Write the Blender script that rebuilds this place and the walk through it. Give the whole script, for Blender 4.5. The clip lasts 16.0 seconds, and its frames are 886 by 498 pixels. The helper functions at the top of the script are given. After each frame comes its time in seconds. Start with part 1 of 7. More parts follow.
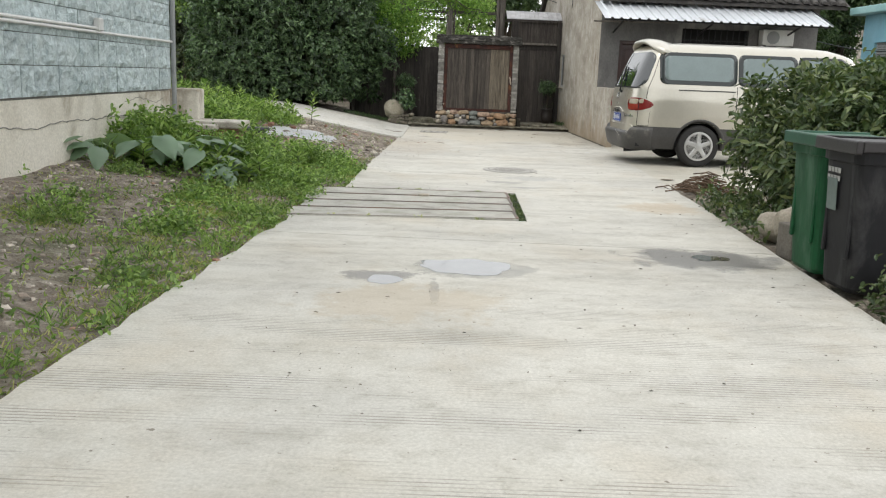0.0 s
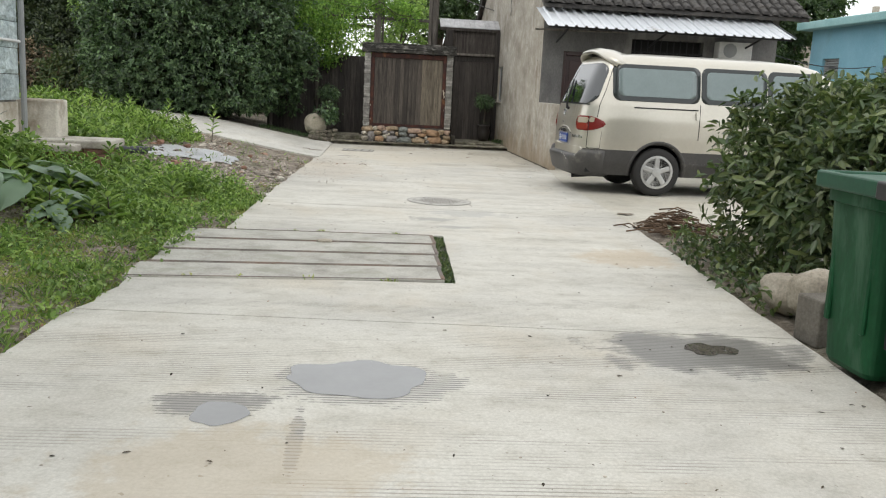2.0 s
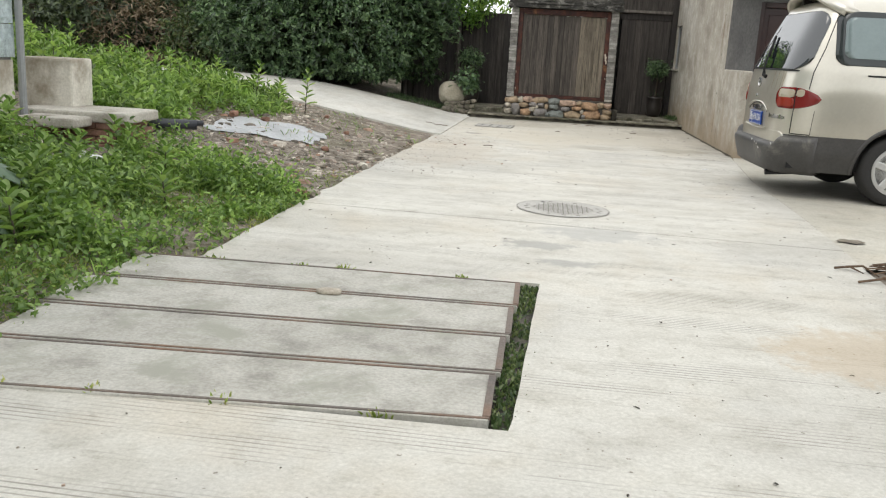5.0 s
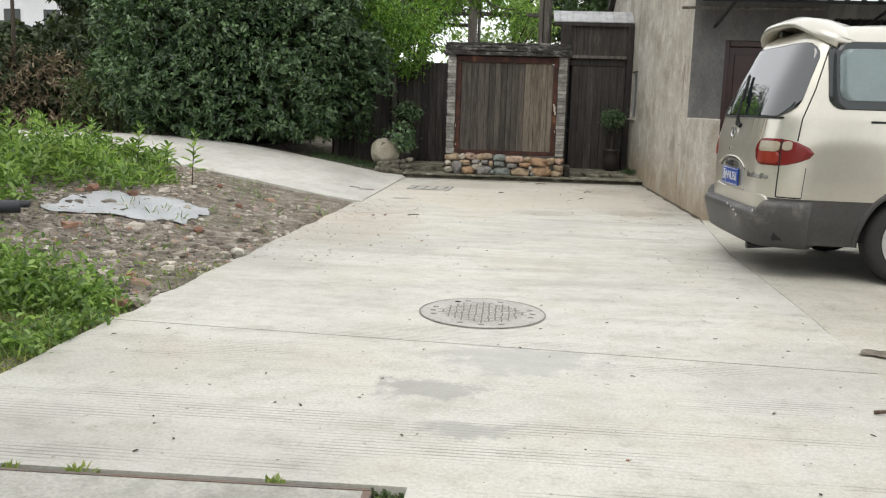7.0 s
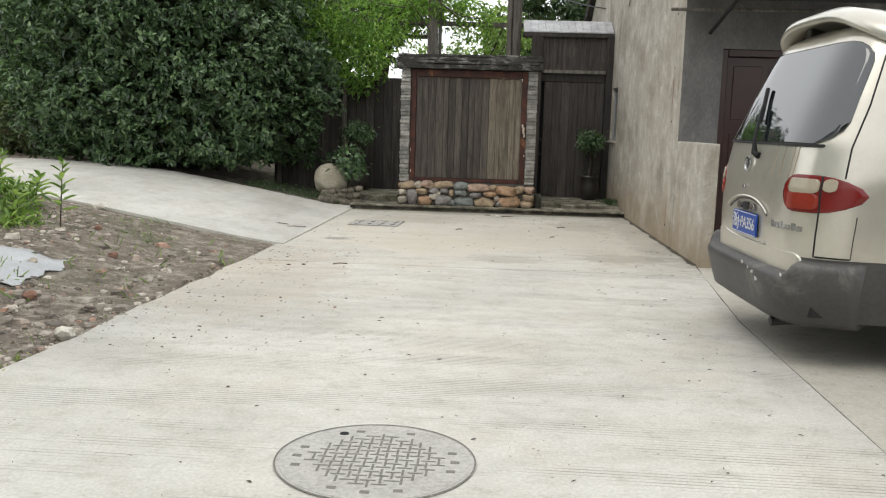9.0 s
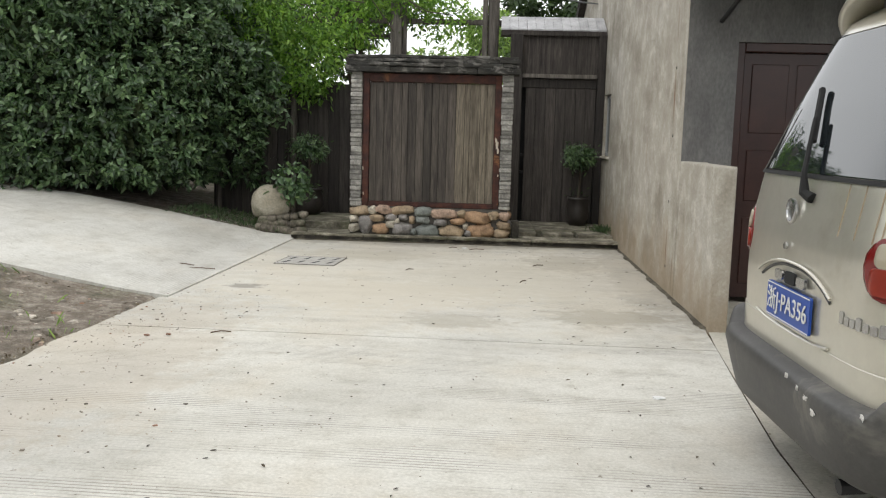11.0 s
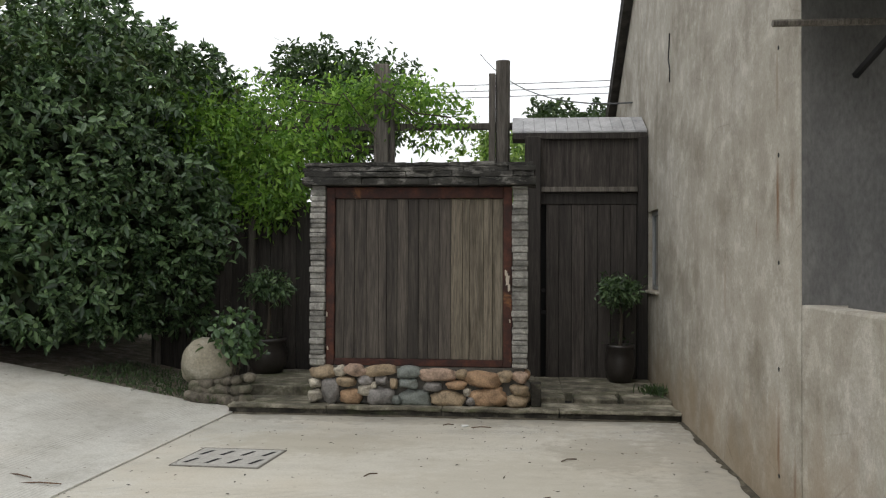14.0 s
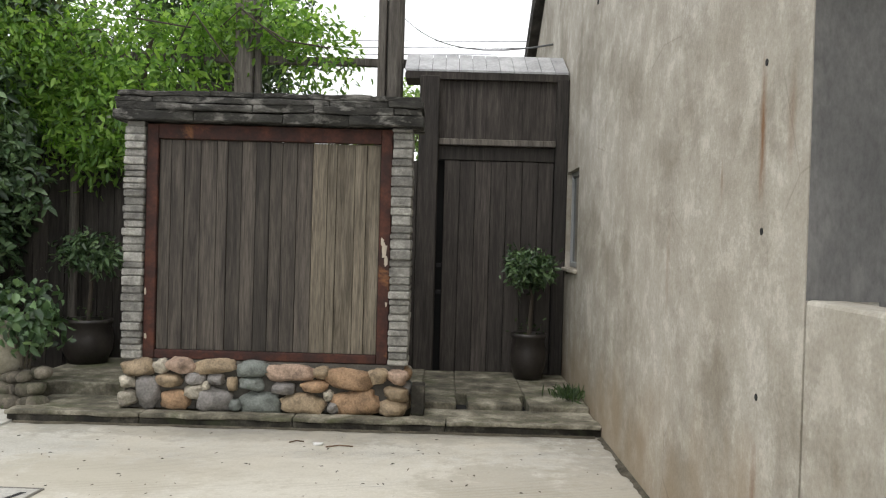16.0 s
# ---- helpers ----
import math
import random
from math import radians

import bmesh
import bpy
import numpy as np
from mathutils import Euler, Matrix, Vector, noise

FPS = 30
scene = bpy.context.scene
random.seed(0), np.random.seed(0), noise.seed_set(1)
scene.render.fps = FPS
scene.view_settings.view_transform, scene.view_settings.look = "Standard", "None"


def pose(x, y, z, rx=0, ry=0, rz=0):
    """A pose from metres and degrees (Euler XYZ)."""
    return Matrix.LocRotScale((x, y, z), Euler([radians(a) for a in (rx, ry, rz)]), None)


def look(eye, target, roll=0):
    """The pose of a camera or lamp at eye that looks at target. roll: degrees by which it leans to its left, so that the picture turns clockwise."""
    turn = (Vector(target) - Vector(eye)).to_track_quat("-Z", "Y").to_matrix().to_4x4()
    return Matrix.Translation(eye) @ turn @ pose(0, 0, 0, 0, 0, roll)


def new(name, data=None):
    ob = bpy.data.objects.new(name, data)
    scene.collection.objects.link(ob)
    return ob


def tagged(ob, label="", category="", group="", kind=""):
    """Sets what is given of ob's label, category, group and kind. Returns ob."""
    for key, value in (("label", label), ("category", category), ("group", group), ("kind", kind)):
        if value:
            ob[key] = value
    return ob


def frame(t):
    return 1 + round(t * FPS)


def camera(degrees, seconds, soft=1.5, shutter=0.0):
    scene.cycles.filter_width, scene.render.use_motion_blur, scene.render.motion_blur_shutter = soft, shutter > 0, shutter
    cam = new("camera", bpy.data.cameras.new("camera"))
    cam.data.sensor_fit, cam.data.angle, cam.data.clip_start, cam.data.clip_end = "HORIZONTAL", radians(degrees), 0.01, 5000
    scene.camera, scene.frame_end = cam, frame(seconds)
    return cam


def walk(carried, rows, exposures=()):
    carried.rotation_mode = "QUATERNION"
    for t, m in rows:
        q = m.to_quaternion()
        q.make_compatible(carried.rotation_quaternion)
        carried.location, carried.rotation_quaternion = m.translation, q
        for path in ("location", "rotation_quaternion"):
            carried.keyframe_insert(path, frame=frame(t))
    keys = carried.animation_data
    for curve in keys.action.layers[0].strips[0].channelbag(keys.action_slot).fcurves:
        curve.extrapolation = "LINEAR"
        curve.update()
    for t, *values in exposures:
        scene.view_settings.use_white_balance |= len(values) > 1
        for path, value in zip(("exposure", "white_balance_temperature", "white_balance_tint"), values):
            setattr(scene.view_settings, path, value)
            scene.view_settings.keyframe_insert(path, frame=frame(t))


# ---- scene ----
cam = camera(54.0, 16.0, soft=1.2)
PATH = [
    (0, (-0.496, 1.006, 1.38), (-0.438, 2.966, 0.987), 2.2),
    (0.5, (-0.466, 1.58, 1.399), (-0.307, 3.535, 1.011), 2.9),
    (1, (-0.379, 2.153, 1.399), (-0.177, 4.113, 1.055), 2.9),
    (1.5, (-0.281, 2.668, 1.392), (-0.058, 4.628, 1.062), 2.2),
    (2, (-0.164, 3.229, 1.385), (0.034, 5.186, 1.026), 2.9),
    (2.5, (-0.064, 3.786, 1.382), (0.11, 5.748, 1.035), 3.3),
    (3, (-0.009, 4.347, 1.384), (0.104, 6.31, 1.02), 3.4),
    (3.2, (0.019, 4.57, 1.381), (0.062, 6.532, 0.996), 3.5),
    (5.3, (0.668, 6.844, 1.305), (0.443, 8.78, 0.856), 3.4),
    (5.5, (0.71, 7.061, 1.315), (0.463, 8.998, 0.882), 3.5),
    (6, (0.778, 7.572, 1.297), (0.545, 9.519, 0.904), 2.5),
    (6.5, (0.873, 8.109, 1.306), (0.729, 10.071, 0.947), 1.8),
    (7, (0.955, 8.654, 1.311), (0.823, 10.623, 0.984), 1.7),
    (7.5, (1.021, 9.184, 1.333), (0.927, 11.156, 1.015), 0.3),
    (8, (1.079, 9.73, 1.352), (0.947, 11.706, 1.076), 0.5),
    (8.5, (1.136, 10.251, 1.358), (1.01, 12.23, 1.093), 1.3),
    (8.7, (1.178, 10.45, 1.341), (1.078, 12.429, 1.07), 1.7),
    (10.8, (1.735, 12.851, 1.412), (1.655, 14.826, 1.105), 1.7),
    (11, (1.756, 13.033, 1.417), (1.65, 15.013, 1.156), 1.5),
    (11.5, (1.814, 13.545, 1.441), (1.641, 15.531, 1.287), 1.5),
    (12, (1.792, 14.047, 1.44), (1.592, 16.035, 1.345), 1.0),
    (12.5, (1.783, 14.527, 1.436), (1.599, 16.517, 1.357), 0.9),
    (13, (1.812, 15.066, 1.433), (1.625, 17.057, 1.389), 0.7),
    (13.5, (1.862, 15.597, 1.44), (1.697, 17.59, 1.461), 0.2),
    (14, (1.951, 16.123, 1.442), (1.77, 18.114, 1.477), 0.3),
    (14.5, (2.023, 16.644, 1.437), (1.908, 18.64, 1.441), 0.1),
    (15, (2.09, 17.125, 1.437), (1.984, 19.123, 1.437), 1.7),
    (15.5, (2.157, 17.598, 1.42), (2.076, 19.597, 1.413), 2.1),
    (16, (2.259, 18.075, 1.405), (2.255, 20.075, 1.379), 1.6),
]
walk(cam, [(t, look(eye, target, roll)) for t, eye, target, roll in PATH], [(0.0, 0.55), (1.0, 0.48), (3.0, 0.5), (5.5, 0.66), (7.0, 0.62), (8.5, 0.55), (11.0, 0.58), (12.0, 0.6), (13.0, 0.47), (13.5, 0.28), (14.0, 0.18), (14.5, 0.4), (15.0, 0.56), (15.5, 0.77), (16.0, 0.78)])

# ---- light ----
world = bpy.data.worlds.new("overcast_sky")
scene.world = world
world.use_nodes = True
wn = world.node_tree
wn.nodes.clear()
sky = wn.nodes.new("ShaderNodeTexSky")
sky.sky_type = "NISHITA"
sky.sun_disc = False
sky.sun_elevation, sky.sun_rotation = radians(58), radians(215)
sky_gain = wn.nodes.new("ShaderNodeMix")
sky_gain.data_type = "RGBA"
sky_gain.inputs[0].default_value = 0.88
sky_gain.inputs[7].default_value = (11.2, 11.3, 11.3, 1)
wn.links.new(sky.outputs[0], sky_gain.inputs[6])
bg = wn.nodes.new("ShaderNodeBackground")
bg.inputs[1].default_value = 0.1
wn.links.new(sky_gain.outputs[2], bg.inputs[0])
wo = wn.nodes.new("ShaderNodeOutputWorld")
wn.links.new(bg.outputs[0], wo.inputs[0])
sun = new("sun", bpy.data.lights.new("sun", "SUN"))
sun.data.energy, sun.data.angle, sun.data.color = 0.5, radians(30), (1, 0.95, 0.88)
sun.matrix_world = look((-6, -9, 17), (0, 0, 0))

# ---- materials ----


def node_mat(name):
    m = bpy.data.materials.new(name)
    m.use_nodes = True
    n = m.node_tree.nodes
    return m, m.node_tree, n["Principled BSDF"]


def ramp(nt, src, stops):
    r = nt.nodes.new("ShaderNodeValToRGB")
    while len(r.color_ramp.elements) < len(stops):
        r.color_ramp.elements.new(0.5)
    for e, (p, c) in zip(r.color_ramp.elements, stops):
        e.position, e.color = p, (*c, 1)
    nt.links.new(src, r.inputs[0])
    return r.outputs[0]


def noise_tex(nt, vec, scale, detail=4, rough=0.6, distort=0.0):
    t = nt.nodes.new("ShaderNodeTexNoise")
    t.inputs["Scale"].default_value, t.inputs["Detail"].default_value = scale, detail
    t.inputs["Roughness"].default_value, t.inputs["Distortion"].default_value = rough, distort
    nt.links.new(vec, t.inputs["Vector"])
    return t.outputs["Fac"]


def mapped(nt, vec, scale=(1, 1, 1), rot=(0, 0, 0)):
    mp = nt.nodes.new("ShaderNodeMapping")
    mp.inputs["Scale"].default_value, mp.inputs["Rotation"].default_value = scale, rot
    nt.links.new(vec, mp.inputs["Vector"])
    return mp.outputs[0]


def mixc(nt, fac, a, b, mode="MIX"):
    mx = nt.nodes.new("ShaderNodeMix")
    mx.data_type, mx.blend_type = "RGBA", mode
    for v, sock in ((fac, mx.inputs[0]), (a, mx.inputs[6]), (b, mx.inputs[7])):
        if isinstance(v, (int, float)):
            sock.default_value = v
        elif isinstance(v, tuple):
            sock.default_value = (*v, 1)
        else:
            nt.links.new(v, sock)
    return mx.outputs[2]


def maths(nt, op, a, b=0.5, clamp=False):
    mt = nt.nodes.new("ShaderNodeMath")
    mt.operation, mt.use_clamp = op, clamp
    for v, sock in ((a, mt.inputs[0]), (b, mt.inputs[1])):
        if isinstance(v, (int, float)):
            sock.default_value = v
        else:
            nt.links.new(v, sock)
    return mt.outputs[0]


def bump(nt, bsdf, height, strength=0.3, dist=0.01):
    b = nt.nodes.new("ShaderNodeBump")
    b.inputs["Strength"].default_value, b.inputs["Distance"].default_value = strength, dist
    nt.links.new(height, b.inputs["Height"])
    nt.links.new(b.outputs[0], bsdf.inputs["Normal"])


def world_pos(nt):
    return nt.nodes.new("ShaderNodeNewGeometry").outputs["Position"]


def surface(name, stops, scale=2.0, fine=40.0, grain=0.35, rough=0.8, bump_s=0.3, bump_d=0.01, stretch=(1, 1, 1), metal=0.0, piece=0.0,
            stain=None, stain_scale=0.8, stain_at=0.58, spec=0.5):
    """A mottled surface: a colour ramp over large noise, fine grain on top, relief, and stains with their own shape."""
    m, nt, b = node_mat(name)
    p = mapped(nt, world_pos(nt), stretch)
    big, small = noise_tex(nt, p, scale, 6), noise_tex(nt, p, fine, 5, 0.7)
    lo = [(0.3 + 0.4 * i / max(1, len(stops) - 1), c) for i, c in enumerate(stops)]
    col = ramp(nt, big, lo)
    g = ramp(nt, small, [(0.25, (1 - grain,) * 3), (0.75, (1 + grain * 0.45,) * 3)])
    col = mixc(nt, 1.0, col, g, "MULTIPLY")
    if piece:
        info = nt.nodes.new("ShaderNodeObjectInfo")
        v = ramp(nt, info.outputs["Random"], [(0, (1 - piece,) * 3), (1, (1 + piece,) * 3)])
        col = mixc(nt, 1.0, col, v, "MULTIPLY")
    if stain:
        st = noise_tex(nt, p, stain_scale, 8, 0.65, 0.4)
        f = ramp(nt, st, [(stain_at - 0.06, (0, 0, 0)), (stain_at + 0.08, (1, 1, 1))])
        col = mixc(nt, f, col, stain)
    nt.links.new(col, b.inputs["Base Color"])
    b.inputs["Roughness"].default_value, b.inputs["Metallic"].default_value = rough, metal
    b.inputs["Specular IOR Level"].default_value = spec
    bump(nt, b, small, bump_s, bump_d)
    return m


def plain(name, col, rough=0.5, metal=0.0, grain=0.15, fine=30.0, bump_s=0.1, coat=0.0):
    m = surface(name, [tuple(c * 0.85 for c in col), col], 3.0, fine, grain, rough, bump_s, 0.003, metal=metal)
    m.node_tree.nodes["Principled BSDF"].inputs["Coat Weight"].default_value = coat
    return m


def concrete_road(name, base, dark, warm, tines=1.0, along_x=True, blots=()):
    m, nt, b = node_mat(name)
    p = world_pos(nt)
    lane = (0.8, 1.1, 1) if along_x else (1.1, 0.8, 1)
    big = noise_tex(nt, p, 0.5, 5, 0.55)
    band = noise_tex(nt, mapped(nt, p, (0.6, 1.7, 1) if along_x else (1.7, 0.6, 1)), 0.9, 6, 0.62)
    small = noise_tex(nt, p, 55, 5, 0.75)
    speck = noise_tex(nt, p, 21, 2, 0.5)
    col = ramp(nt, big, [(0.34, tuple(0.55 * d + 0.45 * c for c, d in zip(base, dark))), (0.5, base), (0.7, tuple(min(1, c * 1.08) for c in base))])
    col = mixc(nt, 1.0, col, ramp(nt, band, [(0.34, (0.92, 0.91, 0.89)), (0.56, (1.02, 1.02, 1.02))]), "MULTIPLY")
    mid = noise_tex(nt, mapped(nt, p, lane), 3.2, 7, 0.66)
    col = mixc(nt, 1.0, col, ramp(nt, mid, [(0.32, (0.86, 0.85, 0.83)), (0.52, (1.02, 1.02, 1.02))]), "MULTIPLY")
    fleck = noise_tex(nt, p, 9.0, 6, 0.7)
    col = mixc(nt, 1.0, col, ramp(nt, fleck, [(0.33, (0.85, 0.84, 0.815)), (0.45, (0.985, 0.985, 0.98)), (0.66, (1.04, 1.04, 1.04))]), "MULTIPLY")
    wf = ramp(nt, noise_tex(nt, mapped(nt, p, (1, 0.8, 1)), 0.9, 5, 0.6), [(0.52, (0, 0, 0)), (0.74, (0.6, 0.6, 0.6))])
    col = mixc(nt, wf, col, warm)
    col = mixc(nt, 1.0, col, ramp(nt, small, [(0.27, (0.74, 0.735, 0.72)), (0.73, (1.12, 1.12, 1.12))]), "MULTIPLY")
    col = mixc(nt, 1.0, col, ramp(nt, speck, [(0.245, (0.45, 0.42, 0.38)), (0.285, (1, 1, 1))]), "MULTIPLY")
    wave = nt.nodes.new("ShaderNodeTexWave")
    wave.wave_type, wave.bands_direction = "BANDS", "Y" if along_x else "X"
    wave.inputs["Scale"].default_value, wave.inputs["Distortion"].default_value = 10.5, 0.0
    nt.links.new(mapped(nt, p, rot=(0, 0, 0.03)), wave.inputs["Vector"])
    patch = ramp(nt, noise_tex(nt, mapped(nt, p, (0.42, 2.2, 1) if along_x else (2.2, 0.42, 1)), 1.3, 5, 0.66), [(0.49, (0, 0, 0)), (0.61, (tines,) * 3)])
    groove = ramp(nt, wave.outputs["Fac"], [(0.05, (0, 0, 0)), (0.32, (1, 1, 1))])
    comb = maths(nt, "SUBTRACT", 1.0, groove)
    cut = maths(nt, "MULTIPLY", comb, patch)
    col = mixc(nt, maths(nt, "MULTIPLY", cut, 0.68), col, (0.17, 0.155, 0.13))
    rough = ramp(nt, big, [(0.35, (0.62,) * 3), (0.6, (0.85,) * 3)])
    sep = nt.nodes.new("ShaderNodeSeparateXYZ")
    nt.links.new(p, sep.inputs[0])
    for cx, cy, rx, ry, tone, amount, wet in blots:
        ex = maths(nt, "DIVIDE", maths(nt, "SUBTRACT", sep.outputs[0], cx), rx)
        ey = maths(nt, "DIVIDE", maths(nt, "SUBTRACT", sep.outputs[1], cy), ry)
        dist = maths(nt, "SQRT", maths(nt, "ADD", maths(nt, "MULTIPLY", ex, ex), maths(nt, "MULTIPLY", ey, ey)))
        dist = maths(nt, "ADD", dist, maths(nt, "MULTIPLY", maths(nt, "SUBTRACT", noise_tex(nt, p, 2.2 / min(rx, ry) ** 0.5, 7, 0.65), 0.5), 1.9))
        if not wet:
            dist = maths(nt, "ADD", dist, maths(nt, "MULTIPLY", maths(nt, "SUBTRACT", fleck, 0.5), 1.6))
        f = ramp(nt, dist, [(0.68 if wet else 0.62, (amount,) * 3), (0.96 if wet else 1.0, (0, 0, 0))])
        col = mixc(nt, f, col, tone)
        if wet:
            soak = maths(nt, "MULTIPLY", comb, ramp(nt, dist, [(0.9, (0.85, 0.85, 0.85)), (1.5, (0, 0, 0))]))
            col = mixc(nt, soak, col, (0.075, 0.07, 0.062))
            rough = mixc(nt, f, rough, (0.3, 0.3, 0.3))
    nt.links.new(col, b.inputs["Base Color"])
    nt.links.new(rough, b.inputs["Roughness"])
    h = maths(nt, "SUBTRACT", maths(nt, "MULTIPLY", small, 0.35), cut)
    bump(nt, b, h, 0.22, 0.004)
    return m


def wood(name, dark, light, piece=0.25, axis=2, rough=0.85):
    """Weathered boards: grain drawn out along one axis, knots, and a different tone for each board."""
    m, nt, b = node_mat(name)
    st = [14.0, 14.0, 14.0]
    st[axis] = 0.9
    info = nt.nodes.new("ShaderNodeObjectInfo")
    off = nt.nodes.new("ShaderNodeVectorMath")
    off.operation = "ADD"
    sc = nt.nodes.new("ShaderNodeVectorMath")
    sc.operation = "SCALE"
    comb = nt.nodes.new("ShaderNodeCombineXYZ")
    for i in range(3):
        nt.links.new(info.outputs["Random"], comb.inputs[i])
    nt.links.new(comb.outputs[0], sc.inputs[0])
    sc.inputs["Scale"].default_value = 37.0
    nt.links.new(world_pos(nt), off.inputs[0])
    nt.links.new(sc.outputs[0], off.inputs[1])
    p = mapped(nt, off.outputs[0], tuple(st))
    g1 = noise_tex(nt, p, 1.6, 6, 0.65, 0.5)
    g2 = noise_tex(nt, p, 7.0, 4, 0.7)
    col = ramp(nt, g1, [(0.33, dark), (0.64, light)])
    col = mixc(nt, 1.0, col, ramp(nt, g2, [(0.28, (0.45,) * 3), (0.68, (1.2,) * 3)]), "MULTIPLY")
    big = noise_tex(nt, off.outputs[0], 0.9, 5, 0.6)
    col = mixc(nt, 1.0, col, ramp(nt, big, [(0.3, (0.72,) * 3), (0.7, (1.15,) * 3)]), "MULTIPLY")
    col = mixc(nt, 1.0, col, ramp(nt, info.outputs["Random"], [(0, (1 - piece,) * 3), (1, (1 + piece,) * 3)]), "MULTIPLY")
    nt.links.new(col, b.inputs["Base Color"])
    b.inputs["Roughness"].default_value = rough
    bump(nt, b, g2, 0.4, 0.004)
    return m


def leaf_mat(name, dark, mid, light, rough=0.42, trans=0.25):
    m, nt, b = node_mat(name)
    geo = nt.nodes.new("ShaderNodeNewGeometry")
    col = ramp(nt, geo.outputs["Random Per Island"], [(0.0, dark), (0.55, mid), (1.0, light)])
    big = noise_tex(nt, geo.outputs["Position"], 1.4, 3)
    col = mixc(nt, 1.0, col, ramp(nt, big, [(0.3, (0.7,) * 3), (0.7, (1.2,) * 3)]), "MULTIPLY")
    nt.links.new(col, b.inputs["Base Color"])
    b.inputs["Roughness"].default_value = rough
    tr = nt.nodes.new("ShaderNodeBsdfTranslucent")
    nt.links.new(mixc(nt, 1.0, col, (1.25, 1.35, 0.7), "MULTIPLY"), tr.inputs[0])
    ms = nt.nodes.new("ShaderNodeMixShader")
    ms.inputs[0].default_value = trans
    nt.links.new(b.outputs[0], ms.inputs[1])
    nt.links.new(tr.outputs[0], ms.inputs[2])
    nt.links.new(ms.outputs[0], nt.nodes["Material Output"].inputs[0])
    return m


M_ROAD = concrete_road("road_concrete", (0.55, 0.535, 0.488), (0.4, 0.39, 0.36), (0.51, 0.45, 0.355), blots=(
    (1.8, 7.82, 0.68, 0.42, (0.15, 0.145, 0.135), 0.8, True), (-0.75, 6.88, 0.27, 0.16, (0.17, 0.16, 0.145), 0.8, True), (-0.08, 7.18, 0.46, 0.3, (0.3, 0.29, 0.27), 0.5, True), (-0.38, 6.5, 0.035, 0.35, (0.2, 0.19, 0.17), 0.5, True),
    (-0.6, 6.2, 0.7, 0.5, (0.44, 0.37, 0.27), 0.5, False), (0.65, 12.55, 0.28, 0.17, (0.3, 0.295, 0.275), 0.7, False), (0.85, 12.05, 0.24, 0.1, (0.3, 0.295, 0.275), 0.7, False),
    (1.1, 13.1, 0.5, 0.3, (0.36, 0.355, 0.335), 0.6, False), (2.25, 10.6, 0.5, 0.5, (0.47, 0.37, 0.25), 0.5, False), (-0.6, 18.2, 0.8, 2.2, (0.43, 0.37, 0.29), 0.4, False),
    (1.0, 24.3, 3.2, 0.45, (0.25, 0.235, 0.2), 0.7, False), (3.3, 22.0, 0.4, 3.0, (0.27, 0.25, 0.21), 0.65, False), (1.9, 21.5, 1.0, 1.4, (0.4, 0.375, 0.31), 0.5, False), (0.7, 20.6, 1.3, 0.8, (0.46, 0.415, 0.33), 0.5, False), (1.2, 21.9, 3.4, 2.7, (0.56, 0.515, 0.425), 0.4, False), (2.7, 19.9, 0.55, 0.4, (0.3, 0.275, 0.22), 0.6, False), (1.5, 19.6, 0.5, 0.28, (0.33, 0.3, 0.24), 0.5, False), (2.6, 22.9, 0.5, 0.8, (0.34, 0.31, 0.25), 0.5, False), (-0.45, 20.75, 0.2, 0.13, (0.2, 0.185, 0.16), 0.7, False), (0.3, 23.0, 0.9, 0.5, (0.4, 0.365, 0.29), 0.5, False)))
M_APRON = concrete_road("apron_concrete", (0.5, 0.48, 0.42), (0.38, 0.36, 0.31), (0.5, 0.44, 0.34), 0.1)
M_RAMP = concrete_road("side_road_concrete", (0.56, 0.55, 0.512), (0.43, 0.42, 0.39), (0.51, 0.465, 0.385), 0.6, False)
M_PRECAST = surface("precast_concrete", [(0.28, 0.27, 0.235), (0.43, 0.415, 0.37), (0.49, 0.48, 0.435)], 3.5, 60, 0.34, 0.85, 0.4, 0.006, piece=0.08,
                    stain=(0.3, 0.3, 0.25), stain_scale=3)
M_STEEL_EDGE = surface("rusty_angle_steel", [(0.13, 0.115, 0.105), (0.19, 0.155, 0.13), (0.24, 0.14, 0.09)], 2.5, 60, 0.4, 0.7, 0.3, metal=0.3)

M_PLASTER = surface("grey_cement_render", [(0.345, 0.312, 0.262), (0.41, 0.378, 0.325), (0.46, 0.43, 0.38)], 1.1, 45, 0.22, 0.9, 0.5, 0.006)
wall_nt = M_PLASTER.node_tree
wall_bsdf = wall_nt.nodes["Principled BSDF"]
wall_p = world_pos(wall_nt)
wall_col = wall_bsdf.inputs["Base Color"].links[0].from_socket
dab = ramp(wall_nt, noise_tex(wall_nt, mapped(wall_nt, wall_p, (1, 0.72, 0.8)), 5.8, 10, 0.74), [(0.34, (0.85, 0.835, 0.805)), (0.47, (0.98, 0.98, 0.97)), (0.53, (1.02, 1.025, 1.03)), (0.57, (1.18, 1.195, 1.21)), (0.7, (1.32, 1.34, 1.36))])
wall_col = mixc(wall_nt, 1.0, wall_col, dab, "MULTIPLY")
drip = ramp(wall_nt, noise_tex(wall_nt, mapped(wall_nt, wall_p, (1, 0.7, 0.16)), 3.4, 4, 0.6), [(0.3, (0.84, 0.825, 0.79)), (0.42, (0.99, 0.99, 0.98)), (0.7, (1.02, 1.02, 1.02))])
wall_col = mixc(wall_nt, 1.0, wall_col, drip, "MULTIPLY")
